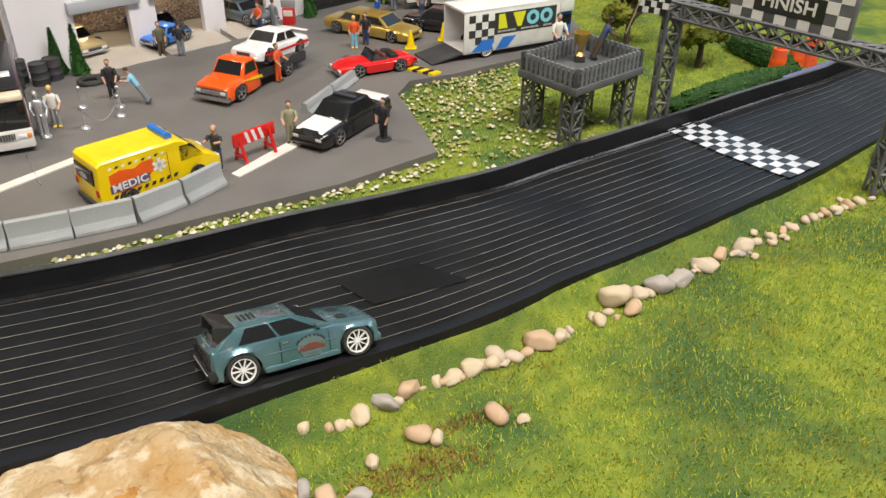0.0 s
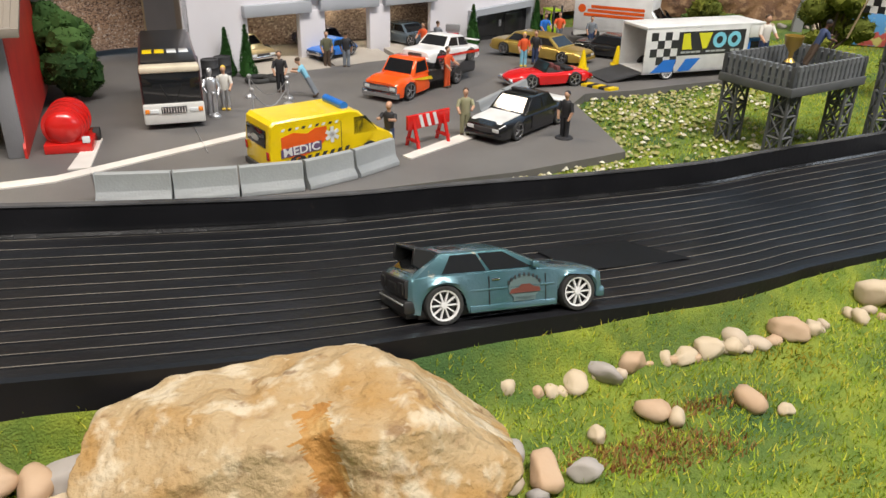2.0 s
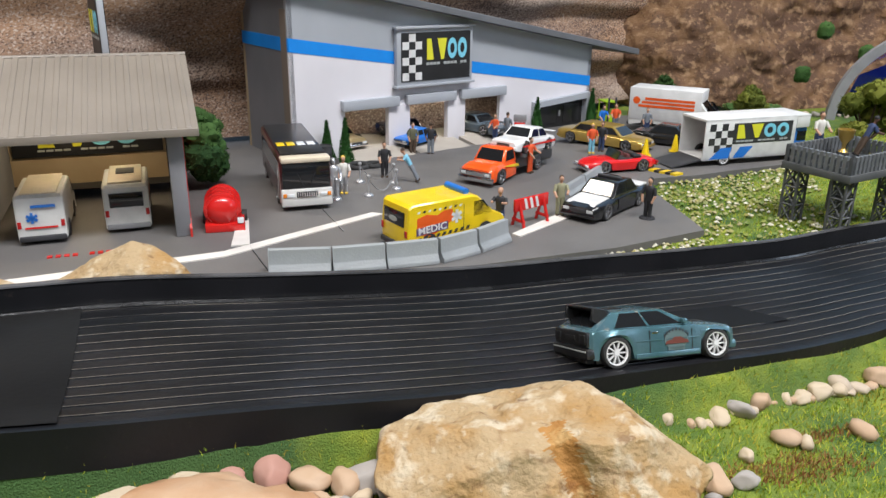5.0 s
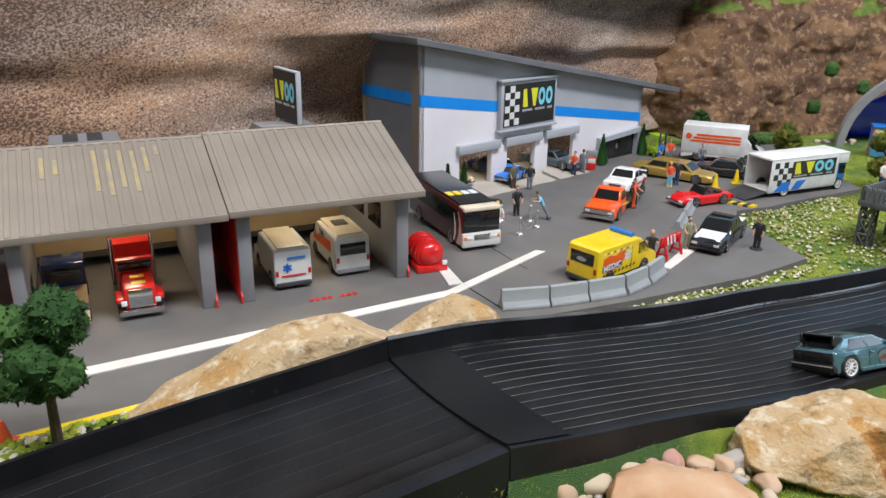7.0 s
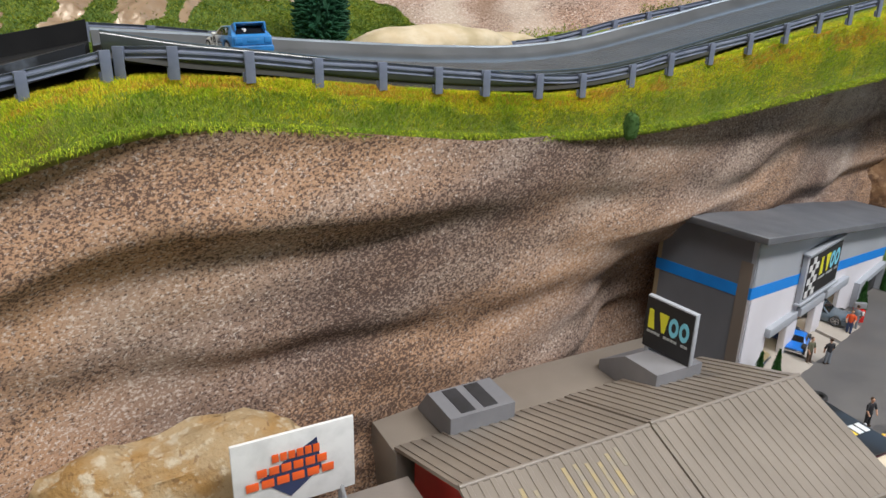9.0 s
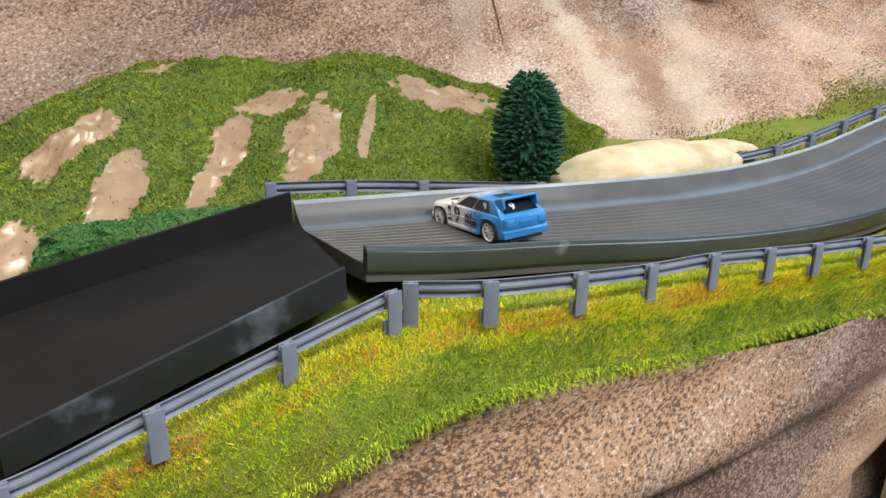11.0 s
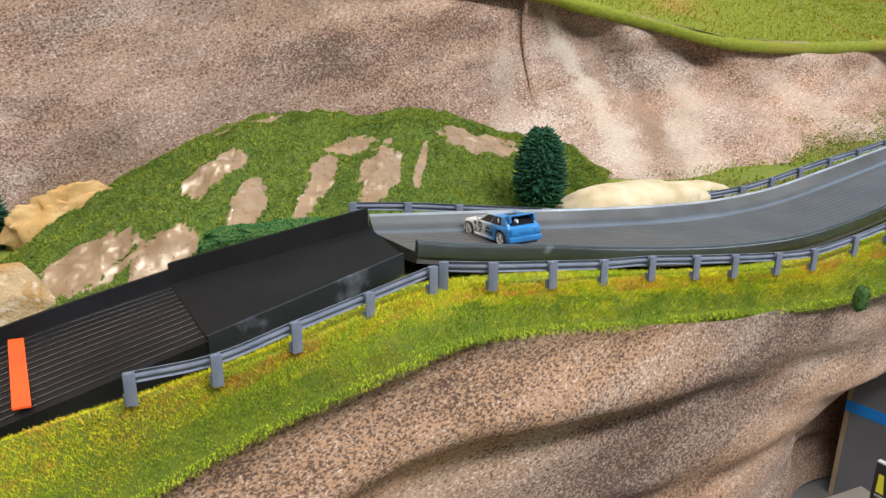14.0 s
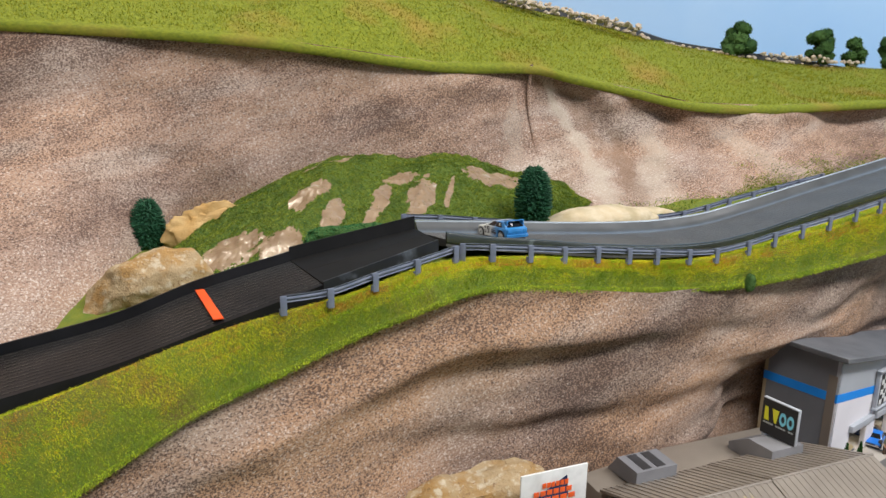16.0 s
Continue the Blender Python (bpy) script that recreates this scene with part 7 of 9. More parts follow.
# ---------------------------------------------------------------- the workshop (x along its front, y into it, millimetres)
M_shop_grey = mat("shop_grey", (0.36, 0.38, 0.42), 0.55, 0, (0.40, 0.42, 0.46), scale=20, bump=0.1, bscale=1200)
# the shop grey again, with the left side's shade put into the colour
M_shop_shaded = mat("shop_grey_shaded", (0.15, 0.155, 0.172), 0.55, 0, (0.18, 0.185, 0.205), scale=20, bump=0.1, bscale=1200)
M_shop_white = mat("shop_white", (0.74, 0.72, 0.76), 0.6, 0, (0.68, 0.66, 0.70), scale=18, bump=0.1, bscale=1200)
M_stripe = mat("shop_blue_stripe", (0.01, 0.22, 0.72), 0.55, 0, (0.012, 0.25, 0.78), scale=60)
M_roof = mat("roof_grey", (0.11, 0.115, 0.13), 0.6, 0, (0.15, 0.155, 0.17), scale=30, bump=0.2, bscale=1500)
M_tan = mat("tan_card", (0.36, 0.27, 0.16), 0.8, 0, (0.42, 0.33, 0.21), scale=30)
M_beige = mat("beige_ramp", (0.42, 0.38, 0.33), 0.8, 0, (0.37, 0.33, 0.29), scale=40, bump=0.2, bscale=900)
M_sign_black = mat("sign_black", (0.012, 0.012, 0.013), 0.5, 0, (0.018, 0.018, 0.02), scale=80)
M_pit_grey = mat("pit_grey", (0.19, 0.19, 0.205), 0.65, 0, (0.23, 0.23, 0.245), scale=35, bump=0.15, bscale=1200)
M_pit_roof = mat("pit_roof", (0.215, 0.185, 0.155), 0.30, 0, (0.255, 0.22, 0.185), scale=25, bump=0.15, bscale=900)
M_pit_red = mat("pit_red", (0.60, 0.03, 0.02), 0.45, 0, (0.5, 0.025, 0.02), scale=60)
M_dark_card = mat("dark_card", (0.05, 0.045, 0.04), 0.8, 0, (0.08, 0.07, 0.06), scale=40)

shop = thing("workshop_building", at(SHOP_AT.x, SHOP_AT.y, -0.009, SHOP_TURN), "white and grey toy workshop with blue stripe and sign", "building")
D = 88


def shop_top(x):
    return 141 - 62 * x / 331


def shop_wall(name, xs, z0, z1, y0, y1, material, label=""):
    """A piece of front wall between two heights, which may slope along x."""
    a, b = xs
    bm = bmesh.new()
    f0 = z0 if callable(z0) else (lambda x: z0)
    f1 = z1 if callable(z1) else (lambda x: z1)
    prism(bm, [(a, f0(a)), (b, f0(b)), (b, f1(b)), (a, f1(a))], y0, y1, axis=1)
    return part(name, bm, material, shop, label, smooth=0)


STRIPE0, STRIPE1 = (lambda x: 88.5 - 50 * x / 333), (lambda x: 99 - 50.5 * x / 333)
shop_wall("front_wall_upper", (0, 335), STRIPE1, shop_top, 0, 4, M_shop_grey, "grey upper wall")
shop_wall("blue_stripe", (0, 335), STRIPE0, STRIPE1, -0.3, 4, M_stripe, "bright blue stripe")
for a, b in ((0, 48), (94, 109), (156, 170), (215, 262), (328, 335)):
    shop_wall("front_wall", (a, b), 0, STRIPE0, 0, 4, M_shop_white, "white lower wall")
for a, b, h in ((48, 94, 39.5), (109, 156, 39.5), (170, 215, 39.5), (262, 328, 28)):
    shop_wall("front_wall", (a, b), h, STRIPE0, 0, 4, M_shop_white, "white wall over an opening")
for a, b in ((44, 99), (107, 160), (166, 219)):
    part("lintel", box(bmesh.new(), (a, -5, 39), (b, 2, 47.5), 0.5), M_shop_grey, shop, "grey lintel")
for a, b in ((90, 112), (153, 173)):
    part("pillar", box(bmesh.new(), (a, -1.2, 0), (b, 5, 40), 0.6), M_shop_white, shop)
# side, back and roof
part("side_wall", prism(bmesh.new(), [(0, 0), (D, 0), (D, 141), (0, 141)], 0.2, 4, axis=0), M_shop_shaded, shop, "grey side wall with its shade put into the colour")
part("side_stripe", box(bmesh.new(), (-0.3, -0.3, 88.5), (0.4, D, 99)), M_stripe, shop, smooth=0)
# shading beside the front corner, painted as a thin brown strip
part("corner_shade", box(bmesh.new(), (-0.5, 2, 0), (0.3, 12, 120)), mat("corner_shading_brown", (0.20, 0.165, 0.135), 0.7), shop, smooth=0)
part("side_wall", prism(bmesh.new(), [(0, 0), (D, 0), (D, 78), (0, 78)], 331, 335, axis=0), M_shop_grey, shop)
shop_wall("back_wall", (0, 335), 0, shop_top, D - 4, D, M_tan)
part("shop_floor", box(bmesh.new(), (4, 1, 0.4), (331, D - 4, 4)), M_beige, shop)
bm = bmesh.new()
prism(bm, [(-14, shop_top(-14)), (394, shop_top(394)), (394, shop_top(394) + 6), (-14, shop_top(-14) + 6)], -12, D + 8, axis=1)
bmesh.ops.bevel(bm, geom=list(bm.edges), offset=0.5, segments=1, affect="EDGES")
part("roof", bm, M_roof, shop, "dark grey mono-pitch roof")
# sign on the front
part("sign_board", box(bmesh.new(), (96, -5.5, 54), (176, -0.5, 104), 0.5), M_shop_grey, shop, "grey framed sign board")
for z in (54, 102.5):
    part("sign_rail", box(bmesh.new(), (94, -7.5, z), (178, -1, z + 2.2), 0.4), M_shop_grey, shop)
part("sign_panel", box(bmesh.new(), (100, -6.0, 59), (173, -5.2, 99.5)), M_sign_black, shop, smooth=0)
for i in range(3):
    for j in range(6):
        if (i + j) % 2 == 0:
            part("check", box(bmesh.new(), (101 + 6.6 * i, -6.3, 60 + 6.4 * j), (107.6 + 6.6 * i, -5.9, 66.4 + 6.4 * j)), M_white, shop, smooth=0)
# roller door
part("door_frame", prism(bmesh.new(), [(256, 0), (256, 28), (331, 33), (331, 0), (327, 0), (327, 27), (262, 23), (262, 0)], -6, 1, axis=1), M_shop_grey, shop)
part("door", box(bmesh.new(), (262, 0.5, 0), (328, 2, 28)), M_sign_black, shop, "black double door", smooth=0)
part("door_handle", box(bmesh.new(), (293, -0.6, 11), (295.5, 0.6, 17), 0.2), M_grey, shop)
for x in (279, 311):
    part("door_panel", box(bmesh.new(), (x - 11, -0.2, 4), (x + 11, 0.7, 22), 0.3), M_black, shop)
# sloping ramps into the three bays
for a, b in ((42, 101), (106, 160), (166, 214)):
    bm = bmesh.new()
    prism(bm, [(-34, 0.3), (0, 5), (10, 5), (10, -2), (-34, -2)], a, b, axis=0)
    part("ramp", bm, M_beige, shop, "beige drive-in ramp")
for x in (72, 134, 190, 290):
    part("bay_lamp", box(bmesh.new(), (x - 10, 38, 46), (x + 10, 43, 48.5), 0.4), M_lens, shop, "small strip lamp under the roof")
    glow = bpy.data.lights.new("bay_lamp", "AREA")
    glow.shape, glow.size, glow.size_y, glow.energy, glow.color = "RECTANGLE", 0.02, 0.005, 0.012, (1.0, 0.85, 0.6)
    bulb = new("bay_light", glow)
    bulb.matrix_world = shop.matrix_world @ at(x * MM, 0.0405, 0.0455)
club_mark_sites = [(shop, pose(0.1475, -0.0062, 0.072), 44, 22)]

saloon("toy_coupe", pose(-0.2865, 0.6105, -0.0045, 0, 0, -38), "champagne toy coupe inside the workshop bay", 64, 25, 17, 36, M_gold2)
saloon("toy_coupe", pose(-0.235, 0.655, -0.0045, 0, 0, -40), "dark navy toy coupe inside the workshop bay", 64, 25, 17, 36, M_navy)
saloon("toy_coupe", pose(-0.222, 0.632, -0.0045, 0, 0, -120), "bright blue toy coupe inside the workshop bay", 40, 24, 14, 24, M_blue)
saloon("toy_muscle_car", pose(-0.175, 0.700, -0.0045, 0, 0, -35), "slate grey toy muscle car inside the workshop bay", 68, 26, 17, 40, M_slate)

# ---------------------------------------------------------------- the pit garage
pit = thing("pit_garage", at(PIT_AT.x, PIT_AT.y, 0, PIT_TURN), "grey toy pit garage with ribbed roof and red walls", "building")


def roof_half(x0, x1, lift):
    for name, (ya, za), (yb, zb) in (("roof_front", (-9, 58), (70, 88.5)), ("roof_back", (70, 88.5), (150, 60))):
        bm = bmesh.new()
        prism(bm, [(ya, za + lift), (yb, zb + lift), (yb, zb + lift + 2.4), (ya, za + lift + 2.4)], x0, x1, axis=0)
        part(name, bm, M_pit_roof, pit, smooth=0)
    k = x0 + 3.0
    while k < x1 - 2:
        bm = bmesh.new()
        prism(bm, [(-8.5, 60.4 + lift), (69.5, 90.8 + lift), (69.5, 91.4 + lift), (-8.5, 61.0 + lift)], k, k + 3.0, axis=0)
        bmesh.ops.bevel(bm, geom=list(bm.edges), offset=0.25, segments=1, affect="EDGES")
        part("roof_batten", bm, M_pit_roof, pit, smooth=0)
        bm = bmesh.new()
        prism(bm, [(70.5, 90.9 + lift), (149, 62.8 + lift), (149, 63.6 + lift), (70.5, 91.5 + lift)], k, k + 3.0, axis=0)
        part("roof_batten", bm, M_pit_roof, pit, smooth=0)
        k += 7.2
    part("ridge_cap", rod(bmesh.new(), (x0, 70, 90.4 + lift), (x1, 70, 90.4 + lift), 1.6, 1.6, 10), M_pit_roof, pit)
    part("eave", box(bmesh.new(), (x0, -10.2, 56.6 + lift), (x1, -8.4, 60.6 + lift), 0.3), M_pit_roof, pit)


roof_half(-9, 116, 0.0)
roof_half(116.5, 241, 1.2)
# thin golden strips up the front slope of the left roof half
M_gilt = mat("streak_gilt", (0.42, 0.33, 0.17), 0.35, 0.2, (0.30, 0.27, 0.22), scale=120, lo=0.4, hi=0.65)
for k, (a, b) in enumerate(((0.60, 0.86), (0.64, 0.82), (0.40, 0.90), (0.34, 0.90), (0.42, 0.88), (0.36, 0.86), (0.58, 0.90), (0.78, 0.92))):
    x = 5.6 + 7.2 * (k + 2 + (k > 1) * 2)
    part("gold_streak", prism(bmesh.new(), [(-9 + 79 * a, 60.45 + 30.5 * a), (-9 + 79 * b, 60.45 + 30.5 * b), (-9 + 79 * b, 60.8 + 30.5 * b), (-9 + 79 * a, 60.8 + 30.5 * a)], x, x + 2.4, axis=0), M_gilt, pit, "thin golden streak", smooth=0)
for x0, x1, red in ((0, 6, -1), (99, 106, 1), (122, 129, -1), (225, 232, 1)):
    bm = bmesh.new()
    prism(bm, [(2, 0), (2, 58), (70, 84), (140, 58), (140, 0)], x0, x1, axis=0)
    part("side_wall", bm, M_pit_grey, pit, smooth=0)
    xr = x0 - 1.0 if red < 0 else x1 + 1.0
    bm = bmesh.new()
    prism(bm, [(-3, 0), (-3, 5), (0.5, 10), (0.5, 58), (70, 84), (138, 58), (138, 0)], min(xr, xr - red * 1.2), max(xr, xr - red * 1.2), axis=0)
    part("red_cladding", bm, M_pit_red, pit, "red painted outer cladding", smooth=0)
    part("post", box(bmesh.new(), (x0 - 0.6, -1.5, 0), (x1 + 0.6, 5, 59), 0.5), M_pit_grey, pit)
part("back_wall", box(bmesh.new(), (0, 122, 0), (232, 126, 60)), M_tan, pit, "tan back wall", smooth=0)
part("back_skirting", box(bmesh.new(), (6, 120.5, 0), (226, 122.4, 4)), M_dark_card, pit)
for x0, x1 in ((8, 98), (131, 223)):
    part("back_board", box(bmesh.new(), (x0, 120.3, 23), (x1, 122.3, 43), 0.2), M_sign_black, pit, "black name board")
    club_mark_sites.append((pit, pose((x0 + x1) / 2 * MM, 0.1202, 0.0265), 62, 13))
    bm = bmesh.new()
    box(bm, ((x0 + x1) / 2 - 14, 66, 80), ((x0 + x1) / 2 + 14, 72, 83), 0.5)
    part("stall_lamp", bm, M_lens, pit, "small strip lamp under the roof")
    glow = bpy.data.lights.new("stall_lamp", "AREA")
    glow.shape, glow.size, glow.size_y, glow.energy, glow.color = "RECTANGLE", 0.028, 0.006, 0.06, (1.0, 0.76, 0.45)
    bulb = new("stall_light", glow)
    bulb.matrix_world = pit.matrix_world @ at((x0 + x1) / 2 * MM, 0.069, 0.0795)
    bm = bmesh.new()
    for a, b in (((x0 - 2, 4, 55), (x1 + 1, 8, 58)), ((x0 - 2, 60, 78), (x1 + 1, 64, 81))):
        box(bm, a, b)
    part("roof_beam", bm, M_dark_card, pit)
for k in range(2):
    part("side_window", box(bmesh.new(), (224.2, 30 + 34 * k, 26), (225.2, 54 + 34 * k, 44), 0.1), M_glass, pit)
# lean-to behind, with a vent box and the small sign
part("rear_annexe", box(bmesh.new(), (-9, 148, 0), (241, 200, 58), 0.6), M_pit_roof, pit)
bm = bmesh.new()
prism(bm, [(140, 62), (186, 58), (186, 60), (172, 78), (140, 78)], 24, 70, axis=0)
part("roof_vent", bm, M_pit_grey, pit, "grey roof vent box", smooth=0)
for k in range(2):
    part("vent_slot", box(bmesh.new(), (33 + 16 * k, 143, 77.6), (43 + 16 * k, 170, 78.5)), M_dark, pit)
part("sign_plinth", prism(bmesh.new(), [(118, 60), (176, 58), (176, 66), (150, 82), (118, 84)], 166, 206, axis=0), M_pit_grey, pit, "grey plinth block", smooth=0)
RSIGN = thing("roof_sign", at(-0.391, 0.4445, 0.082, -49.5), "double-sided black roof sign in a grey frame", "sign")
part("sign_board", box(bmesh.new(), (-20, -2.0, 2), (20, 2.0, 41), 0.4), M_shop_grey, RSIGN)
for s in (1, -1):
    part("sign_panel", box(bmesh.new(), (-19.6, s * 2.2 - 0.3, 2.4), (19.2, s * 2.2 + 0.3, 40)), M_sign_black, RSIGN, smooth=0)
    club_mark_sites.append((RSIGN, at(0, -0.0026 * s, 0.014, 0 if s > 0 else 180), 34, 18))
for x in (-16, 16):
    part("sign_leg", box(bmesh.new(), (x - 2, -2, -6), (x + 2, 2, 3), 0.3), M_shop_grey, RSIGN)

# ---------------------------------------------------------------- the filling station
gas = thing("filling_station", at(PIT_AT.x, PIT_AT.y, 0, PIT_TURN), "white toy filling station with flat brown-grey roof", "building")
M_gas_roof = mat("gas_roof", (0.20, 0.175, 0.155), 0.6, 0, (0.24, 0.21, 0.19), scale=25, bump=0.15, bscale=900)
M_gas_white = mat("gas_white", (0.66, 0.67, 0.72), 0.55, 0, (0.6, 0.6, 0.66), scale=30)
M_gas_in = mat("ochre_interior", (0.46, 0.30, 0.08), 0.7, 0, (0.54, 0.38, 0.13), scale=30)
bm = bmesh.new()
prism(bm, [(18, 52), (30, 57), (124, 60), (124, 54), (18, 49)], -230, -12, axis=0)
part("roof", bm, M_gas_roof, gas, smooth=0)
part("roof_edge", box(bmesh.new(), (-230, 15.5, 46.5), (-9, 19, 53), 0.4), M_gas_roof, gas)
part("fascia", box(bmesh.new(), (-230, 20, 33), (-44, 24, 51)), M_gas_white, gas, "white fascia", smooth=0)
for a, b in ((-56, -44), (-92, -80), (-140, -128), (-176, -164)):
    part("pillar", box(bmesh.new(), (a, 19, 0), (b, 25, 34), 0.4), M_gas_white, gas)
part("back_wall", box(bmesh.new(), (-230, 95, 0), (-20, 99, 54)), M_gas_in, gas)
part("side_wall", box(bmesh.new(), (-48, 25, 0), (-44, 96, 50)), M_gas_in, gas)
part("side_wall", box(bmesh.new(), (-230, 25, 0), (-226, 96, 50)), M_gas_in, gas)
for x in (-68, -112, -155):
    part("shop_lamp", box(bmesh.new(), (x - 9, 56, 50), (x + 9, 61, 52.5), 0.4), M_lens, gas, "small strip lamp under the roof")
    glow = bpy.data.lights.new("shop_lamp", "AREA")
    glow.shape, glow.size, glow.size_y, glow.energy, glow.color = "RECTANGLE", 0.018, 0.005, 0.04, (1.0, 0.82, 0.5)
    bulb = new("shop_light", glow)
    bulb.matrix_world = gas.matrix_world @ at(x * MM, 0.0585, 0.0495)
for x, w in ((-94, 5), (-88, 5), (-82, 4), (-77, 4), (-72, 4)):
    part("red_bar", box(bmesh.new(), (x + 6, 19.4, 39.5), (x + 6 + w, 20.2, 45.5), 0.2), M_red, gas, "red fascia mark")
part("round_badge", rod(bmesh.new(), (-99, 19.2, 42), (-99, 20.2, 42), 3.6, 3.6, 18), M_amber, gas)
SIGN = thing("roof_billboard", at(PIT_AT.x, PIT_AT.y, 0, PIT_TURN), "white billboard with orange and blue print on legs", "sign")
part("board", box(bmesh.new(), (-112, 116, 72.5), (-47.5, 118, 116.5), 0.3), M_white, SIGN)
for x in (-98, -55):
    bm = bmesh.new()
    rod(bm, (x, 118.5, 59), (x, 118.5, 84), 1.6, 1.6, 8)
    rod(bm, (x, 103, 60), (x, 118.5, 76), 1.2, 1.2, 6)
    box(bm, (x - 4, 100, 59), (x + 4, 121, 61.5), 0.3)
    part("leg", bm, M_grey, SIGN)
part("print_panel", prism(bmesh.new(), [(-99, 92), (-83, 78), (-66, 91), (-68, 110), (-86, 100)], 115.4, 115.8, axis=1), M_navy, SIGN, "navy diamond print", smooth=0)
for z, a, b in ((97, -100, -62), (104, -92, -66), (90.0, -106, -58)):
    for k in range(6):
        x = a + (b - a) * k / 6
        part("print_bar", box(bmesh.new(), (x, 114.9, z - 2.4), (x + (b - a) / 7.4, 115.3, z + 2.4), 0.15), M_orange, SIGN)
# rock behind the station
stone("sandstone_boulder", at(PIT_AT.x - 0.2035, PIT_AT.y + 0.060, 0.0, 30), 61, (112, 22, 57), M_rock, "tall yellow sandstone boulder behind the filling station", "boulder", sub=5, rough=0.16, square=0.72, cuts=6)
for owner, m, w, h in club_mark_sites:
    club_mark(owner, m, w, h)


bm = bmesh.new()
prism(bm, [(-230, -62), (-36, -62), (-34, 8), (-46, 96), (-230, 96)], 0.2, 0.9, axis=2)
bmesh.ops.subdivide_edges(bm, edges=bm.edges, cuts=1)
FORE = part("pavement_forecourt", bm, mat("forecourt_asphalt", (0.045, 0.046, 0.05), 0.7, 0, (0.07, 0.07, 0.074), scale=40, bump=0.2, bscale=1500), smooth=0)
FORE.matrix_world = at(PIT_AT.x, PIT_AT.y, 0, PIT_TURN)
tagged(FORE, "dark asphalt forecourt of the toy filling station", "pavement", kind="structure")

# ---------------------------------------------------------------- vehicles in the stalls
def stall(x, y, turn=90, z=0.0):
    g = Matrix.Rotation(radians(PIT_TURN), 2)
    p = PIT_AT + Vector((g[0][0] * x + g[0][1] * y, g[1][0] * x + g[1][1] * y)) * MM
    return at(p.x, p.y, z, PIT_TURN + turn)


AMB = boxy("toy_ambulance", stall(157, 40), "white toy ambulance with blue rear marks", 62, 24, 27, M_bus, rear_glass=False, side_glass=((0.74, 0.92),), bumper=M_dark)
for a in (0, 60, 120):
    part("star_arm", box(bmesh.new(), (-31.8, -0.7, -3), (-31.4, 0.7, 3), rot=Matrix.Rotation(radians(a), 4, "X")), M_blue, AMB, m=Matrix.Translation((0, 4, 15)))
part("rear_bar", box(bmesh.new(), (-31.7, -8, 20.5), (-31.3, 4, 22)), M_blue, AMB)
part("rear_bar", box(bmesh.new(), (-31.7, -8, 9), (-31.3, 8, 10)), M_red, AMB)
part("roof_panel", box(bmesh.new(), (-28, -9, 26.6), (14, 9, 27.8), 0.5), M_cream, AMB)
AMB2 = boxy("toy_ambulance", stall(200, 48), "white and cream toy ambulance with orange flash", 62, 24, 27, M_bus, side_glass=((0.45, 0.62), (0.74, 0.92)), bumper=M_grey)
for s in (1, -1):
    decal(AMB2, "orange_flash", [(-20, 14), (20, 12), (20, 16), (-20, 22)], s * 12.1, M_orange)
part("roof_panel", box(bmesh.new(), (-26, -9, 26.6), (14, 9, 28.2), 0.5), M_cream, AMB2)
part("roof_hatch", box(bmesh.new(), (-8, -5, 28), (4, 5, 28.8), 0.3), M_dark, AMB2)

SEMI = thing("toy_tractor_truck", stall(64, 38, -90), "red toy tractor truck with chrome grille", "toy truck")
part("bonnet", box(bmesh.new(), (6, -9, 6), (36, 9, 19), 1.6), M_red, SEMI)
part("cab", box(bmesh.new(), (-14, -11, 6), (8, 11, 27), 1.4), M_red, SEMI)
part("roof_fairing", prism(bmesh.new(), [(4, 26.5), (-2, 34), (-14, 34), (-14, 26.5)], -10.5, 10.5, axis=1), M_red, SEMI)
part("windscreen", box(bmesh.new(), (7.5, -9.6, 19.6), (8.6, 9.6, 25.4), 0.3), M_glass, SEMI)
part("grille", box(bmesh.new(), (35.5, -6.6, 6.5), (37, 6.6, 18), 0.4), M_chrome, SEMI, "chrome grille")
part("front_bumper", box(bmesh.new(), (34, -12.4, 2.5), (38.5, 12.4, 6), 0.6), M_chrome, SEMI)
part("frame", box(bmesh.new(), (-40, -5, 4), (30, 5, 7), 0.4), M_dark, SEMI)
for s in (1, -1):
    part("exhaust_stack", rod(bmesh.new(), (-12, s * 12, 6), (-12, s * 12, 36), 1.2, 1.2, 10), M_chrome, SEMI)
    part("mudguard", box(bmesh.new(), (18, s * 11 - 2.5, 9), (34, s * 11 + 2.5, 12), 1.0), M_red, SEMI)
for x in (14, 4):
    part("roof_strip", box(bmesh.new(), (x + 12, -4, 18.8), (x + 16, 4, 19.4), 0.2), M_yellow, SEMI)
add_wheels(SEMI, [(x, s * 10.8) for x in (26, -22, -34) for s in (1, -1)], 5.6, 4, M_rim, 6)
lamp_pair(SEMI, "headlight", 36.4, 9.4, 10, 1.2, 3.2, 3, M_lens)

TOW = thing("toy_flatbed_truck", stall(24, 30, 90), "dark blue toy flatbed truck with tan bed", "toy truck")
part("cab", box(bmesh.new(), (10, -12, 5), (30, 12, 26), 1.4), M_navy, TOW)
part("cab_window", box(bmesh.new(), (9.4, -10, 15), (10.4, 10, 23), 0.3), M_glass, TOW)
bm = bmesh.new()
prism(bm, [(10, 9), (10, 11), (-34, 7), (-36, 4.6)], -12, 12, axis=1)
part("bed", bm, M_tan, TOW, "tan wooden bed")
part("tow_frame", box(bmesh.new(), (-38, -11, 3.5), (-30, 11, 8), 0.8), M_navy, TOW)
